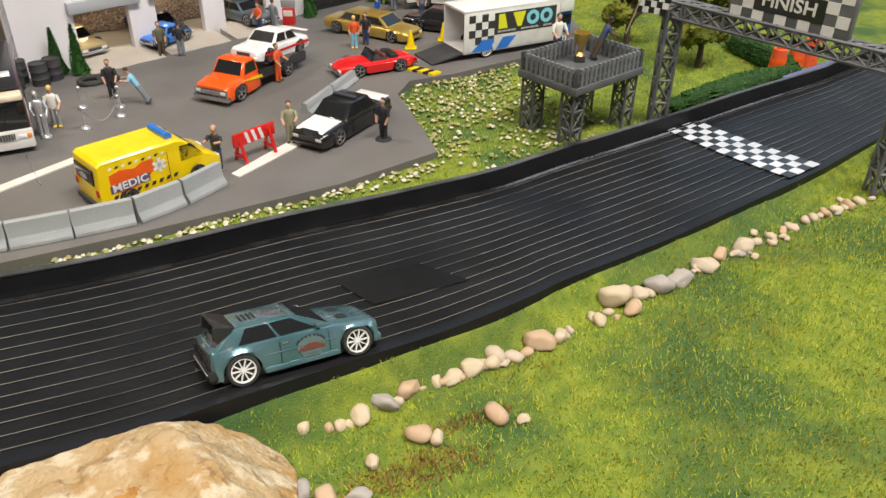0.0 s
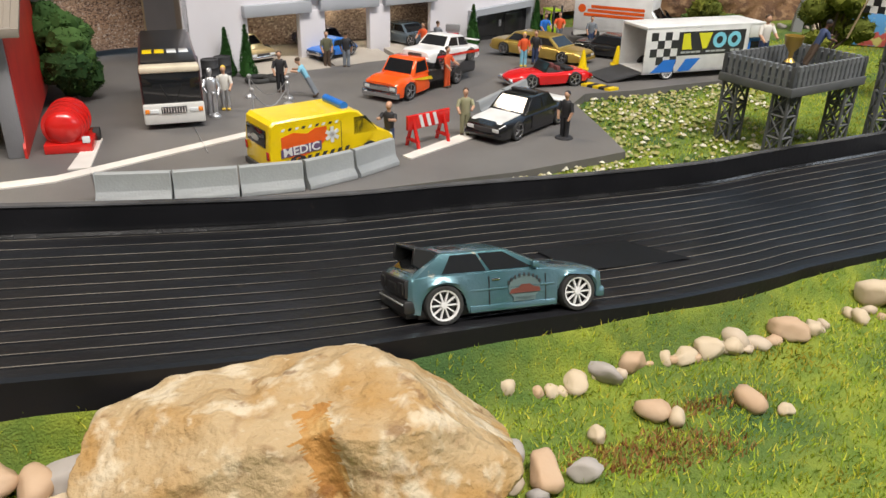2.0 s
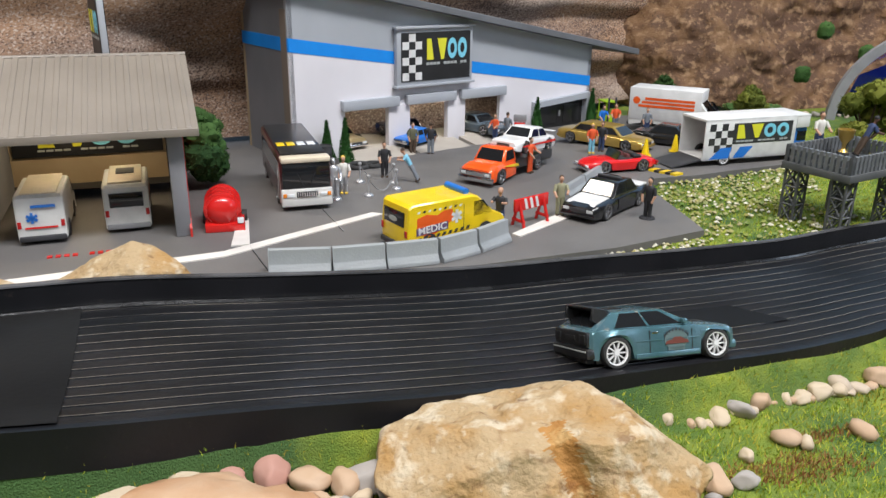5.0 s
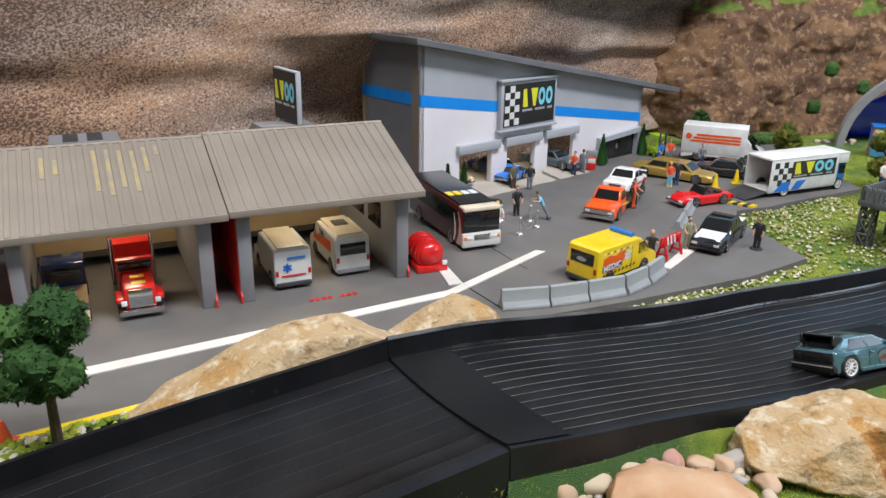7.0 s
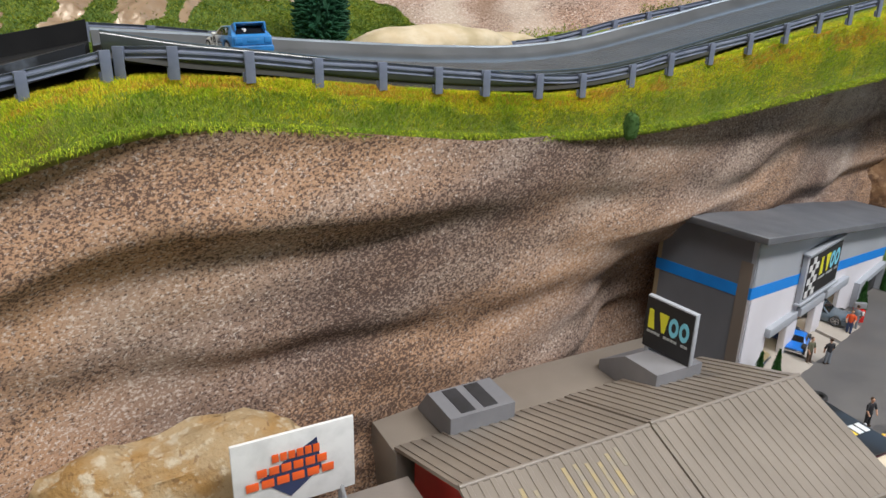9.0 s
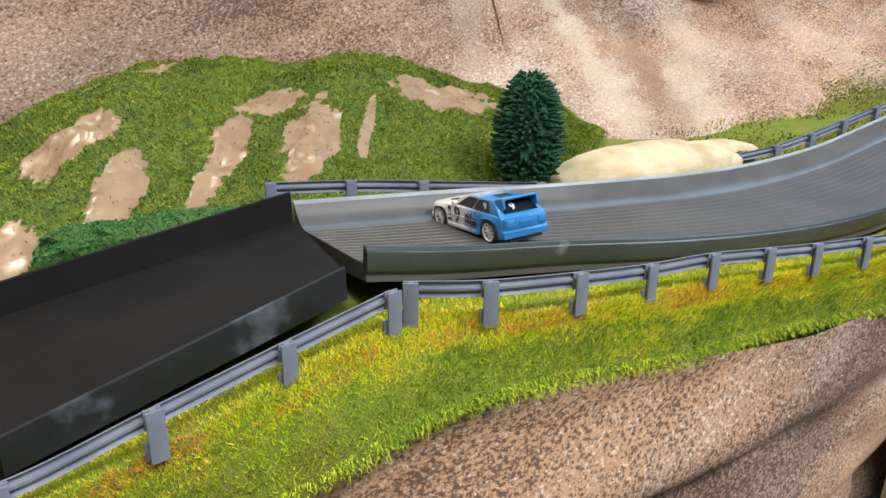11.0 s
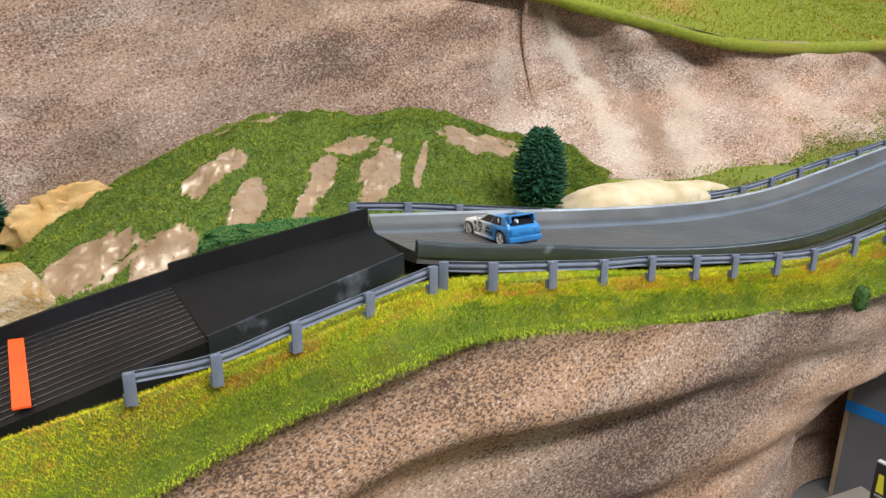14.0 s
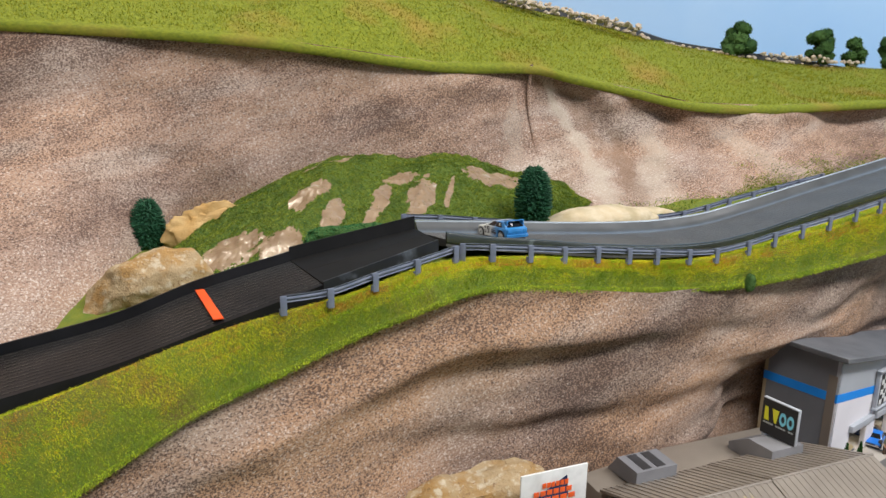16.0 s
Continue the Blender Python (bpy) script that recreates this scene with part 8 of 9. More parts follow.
part("rear_winch", rod(bmesh.new(), (-35, -9, 10), (-35, 9, 10), 1.6, 1.6, 10), M_chrome, TOW)
add_wheels(TOW, [(x, s * 10.6) for x in (20, -20) for s in (1, -1)], 5.2, 4, M_rim, 5)

HOT = thing("toy_hot_rod", stall(-70, 28, -80), "red toy hot rod with chrome engine beside the station", "toy car")
part("body", box(bmesh.new(), (-24, -8, 5), (8, 8, 15), 1.6), M_red, HOT)
cabin(HOT, 8, -12, 7.6, 14.5, 4, -10, 6.6, 20.5, M_red, M_glass, ((0.15, 0.85),))
bm = bmesh.new()
box(bm, (10, -4, 6), (22, 4, 11), 0.6)
for k in range(4):
    for s in (1, -1):
        rod(bm, (11 + 3 * k, s * 4, 10), (11 + 3 * k, s * 7.5, 7.5), 0.8, 0.8, 8)
ball(bm, (16, 0, 13), (4.4, 3.4, 3.2))
part("engine", bm, M_chrome, HOT, "chrome engine")
part("frame", box(bmesh.new(), (-22, -4, 3), (28, 4, 5), 0.4), M_dark, HOT)
add_wheels(HOT, [(-16, 9.5), (-16, -9.5), (26, 9), (26, -9)], 5.6, 4.6, M_rim, 5)
M_navy_bright = paint("trolley_blue", (0.03, 0.08, 0.36), 0.3)
bm = bmesh.new()
box(bm, (-12, -4.5, 1.5), (10, 4.5, 4.0), 0.8)
rod(bm, (-10, -5.5, 2), (-10, 5.5, 2), 1.6, 1.6, 10)
rod(bm, (7, -5.0, 2), (7, 5.0, 2), 1.6, 1.6, 10)
ob = part("trolley", bm, M_navy_bright)
ob.matrix_world = stall(-62, -14, 40, 0.0009)
tagged(ob, "small blue wheeled trolley on the forecourt", "trolley")
bm = box(bmesh.new(), (-18, -2.4, 0), (18, 2.4, 1.4), 0.2)
ob = part("plank", bm, M_tan)
ob.matrix_world = stall(-44, -2, 40, 0.0009)
tagged(ob, "thin tan wooden plank on the forecourt", "plank")


# ---------------------------------------------------------------- figurines: each one plain mesh
def figurine(m, label, skin, top, legs, hair, h=26.0, arms=(20, 20), lean=0.0, base=None, silver=None, bent=0):
    """A small painted figure; arms: degrees that each is raised forward."""
    bm = bmesh.new()
    k = h / 26.0
    for s in (1, -1):
        rod(bm, (0.3 * s * k, s * 1.5 * k, 0.8 * k), (0, s * 1.4 * k, 6.6 * k), 1.15 * k, 1.3 * k, 8, mi=2)
        rod(bm, (0, s * 1.4 * k, 6.4 * k), (0, s * 1.3 * k, 12.6 * k), 1.35 * k, 1.6 * k, 8, mi=2)
        box(bm, (-1.2 * k, s * 1.5 * k - 1.0 * k, 0), (2.4 * k, s * 1.5 * k + 1.0 * k, 1.3 * k), 0.3 * k, mi=3)
    n0 = set(bm.verts)
    loft(bm, [[(1.55 * k * w * math.cos(a), 2.9 * k * w2 * math.sin(a), z * k) for a in np.linspace(0, 2 * math.pi, 12, endpoint=False)] for z, w, w2 in ((11.6, 1.0, 0.85), (13.5, 1.05, 0.86), (17, 1.15, 1.0), (19.6, 1.1, 1.08), (20.8, 0.7, 0.7))], mi=1)
    rod(bm, (0, 0, 20.5 * k), (0.1 * k, 0, 22.2 * k), 0.9 * k, 0.9 * k, 8, mi=0)
    ball(bm, (0.2 * k, 0, 23.7 * k), (1.65 * k, 1.45 * k, 2.0 * k), mi=0)
    ball(bm, (-0.25 * k, 0, 24.4 * k), (1.65 * k, 1.55 * k, 1.6 * k), mi=3)
    for s, a in zip((1, -1), arms):
        q = radians(a)
        sh = Vector((0, s * 3.1 * k, 19.6 * k))
        el = sh + Vector((math.sin(q) * 0.5, s * 0.25, -math.cos(q * 0.6))) * 4.6 * k
        ha = el + Vector((math.sin(q), -s * 0.25, -math.cos(q))) * 4.4 * k
        rod(bm, sh, el, 1.1 * k, 0.95 * k, 8, mi=1)
        rod(bm, el, ha, 0.85 * k, 0.65 * k, 8, mi=0)
        ball(bm, ha, 0.85 * k, mi=0, sub=1)
    upper_v = [v for v in bm.verts if v not in n0]
    if bent:
        bmesh.ops.rotate(bm, cent=(0, 0, 12 * k), matrix=Matrix.Rotation(radians(bent), 3, "Y"), verts=upper_v)
    if base:
        rod(bm, (0, 0, -0.2), (0, 0, 0.9), base, base * 0.9, 20, mi=3)
    ob = part("figurine", bm, [skin, top, legs, hair] if silver is None else silver, smooth=60)
    ob.matrix_world = m @ pose(0, 0, 0, 0, lean, 0)
    return tagged(ob, label, "figurine")


M_skin = mat("figure_skin", (0.52, 0.30, 0.20), 0.6, 0, (0.46, 0.26, 0.17), scale=300)
M_skin2 = mat("figure_skin_dark", (0.12, 0.06, 0.04), 0.6, 0, (0.10, 0.05, 0.035), scale=300)
M_cblack = mat("cloth_black", (0.015, 0.015, 0.018), 0.7, 0, (0.025, 0.025, 0.03), scale=300)
M_cnavy = mat("cloth_navy", (0.03, 0.05, 0.12), 0.7, 0, (0.04, 0.06, 0.14), scale=300)
M_ckhaki = mat("cloth_khaki", (0.30, 0.29, 0.18), 0.7, 0, (0.25, 0.25, 0.15), scale=300)
M_cblue = mat("cloth_pale_blue", (0.22, 0.50, 0.66), 0.7, 0, (0.2, 0.45, 0.6), scale=300)
M_cwhite = mat("cloth_white", (0.66, 0.64, 0.60), 0.7, 0, (0.6, 0.58, 0.54), scale=300)
M_corange = mat("cloth_orange", (0.72, 0.10, 0.02), 0.7, 0, (0.62, 0.08, 0.02), scale=300)
M_colive = mat("cloth_olive", (0.10, 0.10, 0.06), 0.7, 0, (0.13, 0.13, 0.08), scale=300)
M_cgrey = mat("cloth_grey", (0.16, 0.18, 0.21), 0.7, 0, (0.2, 0.22, 0.25), scale=300)
M_cbrown = mat("cloth_brown", (0.07, 0.045, 0.03), 0.7, 0, (0.09, 0.06, 0.04), scale=300)
M_hair = mat("hair_brown", (0.06, 0.035, 0.02), 0.8)
M_blond = mat("hair_yellow", (0.72, 0.48, 0.06), 0.7)
M_silver = mat("silver_paint", (0.60, 0.60, 0.62), 0.3, 0.7, (0.5, 0.5, 0.52), scale=200)


def on_lot(x, y, turn):
    return at(x, y, lot_z(x, y), turn)


figurine(on_lot(-0.118, 0.3935, -100), "bald figurine in black shirt with folded arms", M_skin, M_cblack, M_cnavy, M_skin, arms=(105, 105))
figurine(on_lot(-0.085, 0.430, -80), "figurine in khaki uniform holding a clipboard", M_skin, M_ckhaki, M_ckhaki, M_hair, arms=(80, 60))
figurine(on_lot(-0.032, 0.437, -120), "black painted figurine on a round base", M_skin, M_cblack, M_cblack, M_cblack, base=5.0)
figurine(on_lot(-0.230, 0.434, -60), "bright silver painted statue figurine by the barrier", None, None, None, None, 27, (30, 60), -8, silver=[M_silver])
figurine(on_lot(-0.2285, 0.448, -70), "silver and cream painted figurine by the barrier", M_skin, M_cwhite, M_silver, M_blond, 26, (50, 20))
figurine(on_lot(-0.2135, 0.498, -70), "figurine in black jacket over a white shirt", M_skin, M_cblack, M_cblack, M_hair, arms=(40, 30))
figurine(on_lot(-0.1915, 0.4865, 190), "bent figurine in pale blue shirt with a camera", M_skin, M_cblue, M_cgrey, M_hair, arms=(120, 120), bent=28)
figurine(on_lot(-0.217, 0.607, -60), "figurine in olive jacket near the workshop bay", M_skin, M_colive, M_cbrown, M_hair, 27)
figurine(on_lot(-0.201, 0.605, 100), "figurine in black top and grey trousers", M_skin, M_cblack, M_cgrey, M_hair, 27)
figurine(on_lot(-0.1115, 0.532, -20), "figurine in orange overalls beside the ramp truck", M_skin, M_corange, M_corange, M_hair, 27, (70, 40))
figurine(on_lot(-0.154, 0.671, -120), "figurine in orange top and dark trousers", M_skin, M_corange, M_cnavy, M_hair, 26, (60, 60))
figurine(on_lot(-0.144, 0.682, 60), "figurine in grey overalls beside the pump", M_skin, M_cgrey, M_cgrey, M_hair, 26)
figurine(on_lot(-0.067, 0.609, -80), "blond figurine in orange top and blue skirt", M_skin, M_corange, M_cblue, M_blond, 25)
figurine(on_lot(-0.059, 0.618, -100), "dark-haired figurine in black coat", M_skin, M_cblack, M_cnavy, M_hair, 25)
figurine(on_lot(-0.058, 0.722, -60), "figurine in bright blue overalls beside the lift truck", M_skin, M_blue, M_blue, M_hair, 27, (80, 60), bent=12)
figurine(on_lot(-0.045, 0.735, -90), "figurine in orange top beside the lift truck", M_skin, M_corange, M_cgrey, M_hair, 26, (60, 60))
figurine(on_lot(-0.018, 0.700, -80), "figurine in grey jacket beside the black coupe", M_skin, M_cgrey, M_cnavy, M_hair, 25)
figurine(at(0.0725, 0.489, 0.0345, -70), "figurine in cream shirt and jeans on the platform", M_skin, M_cwhite, M_cnavy, M_hair, 27, (70, 50))
figurine(at(0.099, 0.486, 0.0345, 10), "figurine in navy shirt waving a flag on the platform", M_skin2, M_cnavy, M_cbrown, M_cblack, 27, (110, 95), bent=22)
figurine(stall(-97, 14, -90), "figurine in purple shirt on the forecourt", M_skin, M_cbrown, M_cnavy, M_hair, 26)
figurine(stall(-72, 6, -90), "kneeling figurine in white and red clothes", M_skin, M_cwhite, M_red, M_hair, 18)

# ---------------------------------------------------------------- lot furniture
def jersey(m, L=30.0, tall=1.0):
    bm = bmesh.new()
    prism(bm, [(-5, 0), (-5, 2), (-2.4, 5), (-1.5, 12.6), (1.5, 12.6), (2.4, 5), (5, 2), (5, 0)], -L / 2 + 0.3, L / 2 - 0.3, axis=0)
    bmesh.ops.scale(bm, vec=(1, 1, tall), verts=bm.verts)
    bmesh.ops.bevel(bm, geom=list(bm.edges), offset=0.35, segments=1, affect="EDGES")
    ob = part("jersey_barrier", bm, M_jersey)
    ob.matrix_world = m
    return tagged(ob, "grey toy concrete jersey barrier at the lot edge", "barrier", "row of jersey barriers")


M_jersey = mat("concrete_grey", (0.27, 0.285, 0.295), 0.5, 0, (0.33, 0.345, 0.355), scale=45, bump=0.2, bscale=900, third=(0.42, 0.43, 0.42), tscale=25, tlo=0.55, thi=0.8)
J = [(-0.250, 0.298), (-0.222, 0.303), (-0.1925, 0.3125), (-0.168, 0.324), (-0.1435, 0.337), (-0.1265, 0.356), (-0.1125, 0.378)]
for (xa, ya), (xb, yb) in zip(J, J[1:]):
    if xa < -0.24:
        continue
    jersey(at((xa + xb) / 2, (ya + yb) / 2, 0, math.degrees(math.atan2(yb - ya, xb - xa))), 1000 * math.hypot(xb - xa, yb - ya))
jersey(at(-0.0785, 0.490, 0, 70), 36, 0.55)
jersey(at(-0.0665, 0.523, 0, 70), 34, 0.55)

BAR = thing("barricade", at(-0.1015, 0.411, 0, 50), "red and white striped toy barricade on the lot", "barricade")
part("board", box(bmesh.new(), (-14, -0.8, 9.5), (14, 0.8, 17), 0.3), M_red, BAR)
for k in range(3):
    part("stripe", prism(bmesh.new(), [(-5 + 4.6 * k, 10), (-3 + 4.6 * k, 10), (-5 + 4.6 * k, 16.6), (-7 + 4.6 * k, 16.6)], -1.0, 1.0, axis=1), M_white, BAR)
for x in (-10, 10):
    for s in (1, -1):
        part("leg", rod(bmesh.new(), (x, s * 5, 0), (x, 0, 15.5), 1.0, 1.0, 6), M_red, BAR)
    part("foot_bar", box(bmesh.new(), (x - 0.8, -5, 3), (x + 0.8, 5, 4.6), 0.2), M_red, BAR)


def tape(name, pts, label, material=M_chalk):
    bm = bmesh.new()
    prism(bm, pts, 0.0, 0.0007, axis=2)
    ob = part(name, bm, material, scale=1, smooth=0)
    return tagged(ob, label, "road marking", kind="structure")


tape("marking_long_line", [(-0.520, 0.138), (-0.515, 0.130), (-0.2525, 0.3185), (-0.1915, 0.408), (-0.1985, 0.4095), (-0.2565, 0.3255)], "white tape line along the lot")
tape("marking_short_line", [(-0.2735, 0.381), (-0.2665, 0.3805), (-0.2475, 0.3385), (-0.2565, 0.3345)], "white tape line at the red tank")
tape("marking_edge_line", [(-0.110, 0.388), (-0.105, 0.384), (-0.078, 0.428), (-0.085, 0.4335)], "white tape line under the barricade")
tape("marking_yellow_line", [(-0.470, 0.108), (-0.467, 0.1055), (-0.378, 0.173), (-0.381, 0.176)], "yellow painted line at the lot edge", M_yellow)
for k in range(8):
    if k != 4:
        tape("marking_red_word", [(-0.340 + 0.0035 * k, 0.297 + 0.002 * k), (-0.3378 + 0.0035 * k, 0.2983 + 0.002 * k), (-0.3392 + 0.0035 * k, 0.3008 + 0.002 * k), (-0.3414 + 0.0035 * k, 0.2995 + 0.002 * k)], "small red painted bars on the lot", M_red)
tape("marking_slab_joint", [(-0.2475, 0.3375), (-0.2470, 0.3370), (-0.2190, 0.3000), (-0.2195, 0.2998)], "thin dark joint across the lot", M_dark)
tape("marking_slab_joint", [(-0.2320, 0.412), (-0.2317, 0.4115), (-0.205, 0.372), (-0.2055, 0.372)], "thin pale joint across the lot", M_grey)

TANK = thing("red_tank", at(-0.2755, 0.3685, 0, 25), "glossy red toy barrel trailer lying on its frame", "tank")
bm = bmesh.new()
rod(bm, (-1, -11, 12), (-1, 13, 12), 9.6, 9.6, 28)
bmesh.ops.bevel(bm, geom=[e for e in bm.edges], offset=0.6, segments=2, affect="EDGES")
ball(bm, (-1, -10, 12), (8.6, 5.0, 8.6), sub=3)
part("barrel", bm, M_red, TANK)
for y in (-8, 0, 8):
    rings = [[(-1 + (9.6 + d) * math.cos(a), y + e, 12 + (9.6 + d) * math.sin(a)) for d, e in ((0, -0.8), (0.8, -0.6), (0.8, 0.6), (0, 0.8))] for a in np.linspace(0, 2 * math.pi, 29)]
    bm = bmesh.new()
    loft(bm, rings, caps=False)
    part("hoop", bm, M_red, TANK)
part("frame", box(bmesh.new(), (-11, -14, 0), (11, 14, 5), 0.8), M_red, TANK)
part("lamp", box(bmesh.new(), (7, -14.4, 5), (10.5, -12, 8), 0.4), M_lens, TANK)
for x in (-11, 11):
    part("wheel", rod(bmesh.new(), (x - 1.5, 6, 3.5), (x + 1.5, 6, 3.5), 3.5, 3.5, 16), M_tyre, TANK)


def barrier_post(x, y):
    bm = bmesh.new()
    ball(bm, (0, 0, 0.4), (3.4, 3.4, 2.2))
    rod(bm, (0, 0, 1), (0, 0, 13), 0.6, 0.6, 8)
    ball(bm, (0, 0, 13.6), 1.4)
    ob = part("queue_post", bm, M_silver)
    ob.matrix_world = on_lot(x, y, 0)
    tagged(ob, "small silver queue post with round foot", "queue post", "silver queue posts")


QP = [(-0.230, 0.4335), (-0.2125, 0.4465), (-0.1985, 0.4665), (-0.204, 0.481), (-0.228, 0.480)]
for x, y in QP:
    barrier_post(x + 0.002, y - 0.002)
for (xa, ya), (xb, yb) in zip(QP[1:], QP[2:]):
    pts = [(xa + (xb - xa) * t + 0.002, ya + (yb - ya) * t - 0.002, 0.012 - 0.010 * math.sin(math.pi * t) + lot_z(xa, ya)) for t in np.linspace(0, 1, 9)]
    bm = bmesh.new()
    loft(bm, [[Vector(p) + Vector((0, 0, 0.0003)), Vector(p) + Vector((0.0003, 0, -0.0002)), Vector(p) + Vector((-0.0003, 0, -0.0002))] for p in pts])
    tagged(part("queue_rope", bm, M_grey, scale=1), "thin grey rope between two queue posts", "rope")

# drums, tyres, cones, cedars
def drum(m, label, h=15.0, r=6.0, material=M_dark):
    bm = bmesh.new()
    prof = [(0, r), (h * 0.3, r), (h * 0.33, r * 1.05), (h * 0.36, r), (h * 0.63, r), (h * 0.66, r * 1.05), (h * 0.69, r), (h, r), (h, r * 0.9), (h - 0.6, r * 0.88), (h - 0.6, 0.01)]
    loft(bm, [[(q * math.cos(a), q * math.sin(a), z) for z, q in prof] for a in np.linspace(0, 2 * math.pi, 21)], closed=False, caps=False)
    ob = part("drum", bm, material)
    ob.matrix_world = m
    return tagged(ob, label, "drum")


for x, y in ((-0.294, 0.529), (-0.281, 0.540), (-0.299, 0.546), (-0.277, 0.552)):
    drum(on_lot(x, y, 0), "dark grey toy steel drum behind the coach", 16, 6)
drum(stall(-21, -11), "pale grey toy drum at the end of the pit garage", 15, 6, M_grey)


def tyre_ring(m, r=6.5, w=4.0):
    bm = bmesh.new()
    rings = [[((r - w / 2 + w / 2 * math.cos(b)) * math.cos(a), (r - w / 2 + w / 2 * math.cos(b)) * math.sin(a), w / 2 + w / 2 * math.sin(b)) for b in np.linspace(0, 2 * math.pi, 10, endpoint=False)] for a in np.linspace(0, 2 * math.pi, 25)]
    loft(bm, rings, caps=False)
    ob = part("loose_tyre", bm, M_tyre)
    ob.matrix_world = m
    return tagged(ob, "loose black toy tyre on the ground", "tyre")


tyre_ring(on_lot(-0.244, 0.537, 0), 10)
tyre_ring(on_lot(-0.234, 0.541, 0), 8)
tyre_ring(stall(-100, -14), 6)


def cone(m, material=M_yellow, label="small yellow toy traffic cone", h=14.0):
    t = thing("traffic_cone", m, label, "cone", "traffic cones")
    part("foot", box(bmesh.new(), (-4.5, -4.5, 0), (4.5, 4.5, 1.0), 0.3), material, t)
    part("cone_body", rod(bmesh.new(), (0, 0, 0.8), (0, 0, h), 3.4, 0.9, 16), material, t)


cone(on_lot(-0.0235, 0.610, 0))
cone(on_lot(0.0017, 0.632, 0))
cone(at(-0.433, 0.133, 0.0), M_corange, "small orange-red toy traffic cone beside the tree plot", 11.0)
for x, y in ((0.247, 0.572), (0.263, 0.580), (0.281, 0.597)):
    t = thing("crash_barrel", at(x, y, -0.004), "bright orange toy crash barrel by the hedge", "barrel", "crash barrels")
    part("barrel_body", rod(bmesh.new(), (0, 0, 0), (0, 0, 20), 6.5, 5.0, 18), M_corange, t)
    part("barrel_band", rod(bmesh.new(), (0, 0, 10), (0, 0, 13), 6.0, 5.8, 18), M_orange, t)
    part("handle", box(bmesh.new(), (-3, -0.8, 19.5), (3, 0.8, 22), 0.4), M_corange, t)
part_w = thing("wheel_chock", on_lot(-0.0125, 0.556, -30), "yellow and black striped toy chock plate", "chock")
for k in range(5):
    part("stripe", prism(bmesh.new(), [(-11 + 4.4 * k, -4), (-6.6 + 4.4 * k, -4), (-4.6 + 4.4 * k, 4), (-9 + 4.4 * k, 4)], 0, 1.6, axis=2), M_yellow if k % 2 == 0 else M_black, part_w)


def cedar(x, y, h=30.0, w=12.0, seed=1):
    rnd = random.Random(seed)
    t = thing("cedar_tree", on_lot(x, y, 0), "slim pointed green toy cedar by the workshop", "tree", "cedars at the workshop")
    part("trunk", rod(bmesh.new(), (0, 0, -0.5), (0, 0, h * 0.5), 0.8, 0.4, 6), M_bark, t)
    core = part("crown", rod(bmesh.new(), (0, 0, 0.8), (0, 0, h), w * 0.42, 0.2, 14), M_cedar, t)
    pts, dirs = [], []
    for k in range(2600):
        f = rnd.random() ** 1.4
        a = rnd.uniform(0, 6.283)
        r = w * 0.5 * (1 - f) * (0.9 + 0.15 * math.sin(a * 3 + f * 9)) * min(1, f * 14 + 0.4)
        pts.append(Vector((r * math.cos(a), r * math.sin(a), 0.6 + f * h)) * MM)
        dirs.append(Vector((math.cos(a) * 0.6 + rnd.gauss(0, 0.4), math.sin(a) * 0.6 + rnd.gauss(0, 0.4), 0.5)) * 0.0013)
    tri_cloud("needles", np.array(pts), np.array(dirs), 0.0004, M_cedar, "", "", parent=core)


M_cedar = island_mat("cedar_green", [(0.015, 0.06, 0.012), (0.03, 0.10, 0.02), (0.05, 0.15, 0.03)], 0.8)
for k, (x, y, h) in enumerate(((-0.278, 0.562, 34), (-0.263, 0.563, 36), (-0.120, 0.724, 34), (-0.068, 0.783, 36))):
    cedar(x, y, h, 13, k)
PUMP = thing("air_pump", on_lot(-0.134, 0.699, 0), "red and white toy service pump by the workshop", "pump")
part("cabinet", box(bmesh.new(), (-5, -4, 0), (5, 4, 14), 0.5), M_red, PUMP)
part("panel", box(bmesh.new(), (-4, -4.4, 8), (4, -3.8, 13), 0.2), M_cwhite, PUMP)
part("header", box(bmesh.new(), (-6, -2, 15), (6, 2, 21), 0.4), M_grey, PUMP)
part("mast", box(bmesh.new(), (-5, -1, 13), (-4, 1, 16)), M_grey, PUMP)
M_lime = paint("lime_paint", (0.40, 0.62, 0.02), 0.3)
LIFT = thing("toy_lift_truck", on_lot(-0.052, 0.772, -60), "lime green toy lift truck near the rock face", "toy truck")
part("body", box(bmesh.new(), (-12, -6, 3), (6, 6, 11), 1.2), M_lime, LIFT)
bm = bmesh.new()
for x, y in ((-9, 5), (-9, -5), (5, 5), (5, -5)):
    rod(bm, (x, y, 10), (x, y, 25), 0.7, 0.7, 6)
box(bm, (-11, -6, 24.5), (7, 6, 26), 0.4)
part("roll_cage", bm, M_lime, LIFT)
bm = bmesh.new()
for s in (1, -1):
    box(bm, (7, s * 4 - 0.7, 1), (8.6, s * 4 + 0.7, 30), 0.2)
    box(bm, (8, s * 4 - 1, 1), (20, s * 4 + 1, 2), 0.2)
part("mast", bm, M_dark, LIFT)
add_wheels(LIFT, [(-8, 5.4), (-8, -5.4), (3, 5.4), (3, -5.4)], 3.4, 2.6, M_lime, 5)


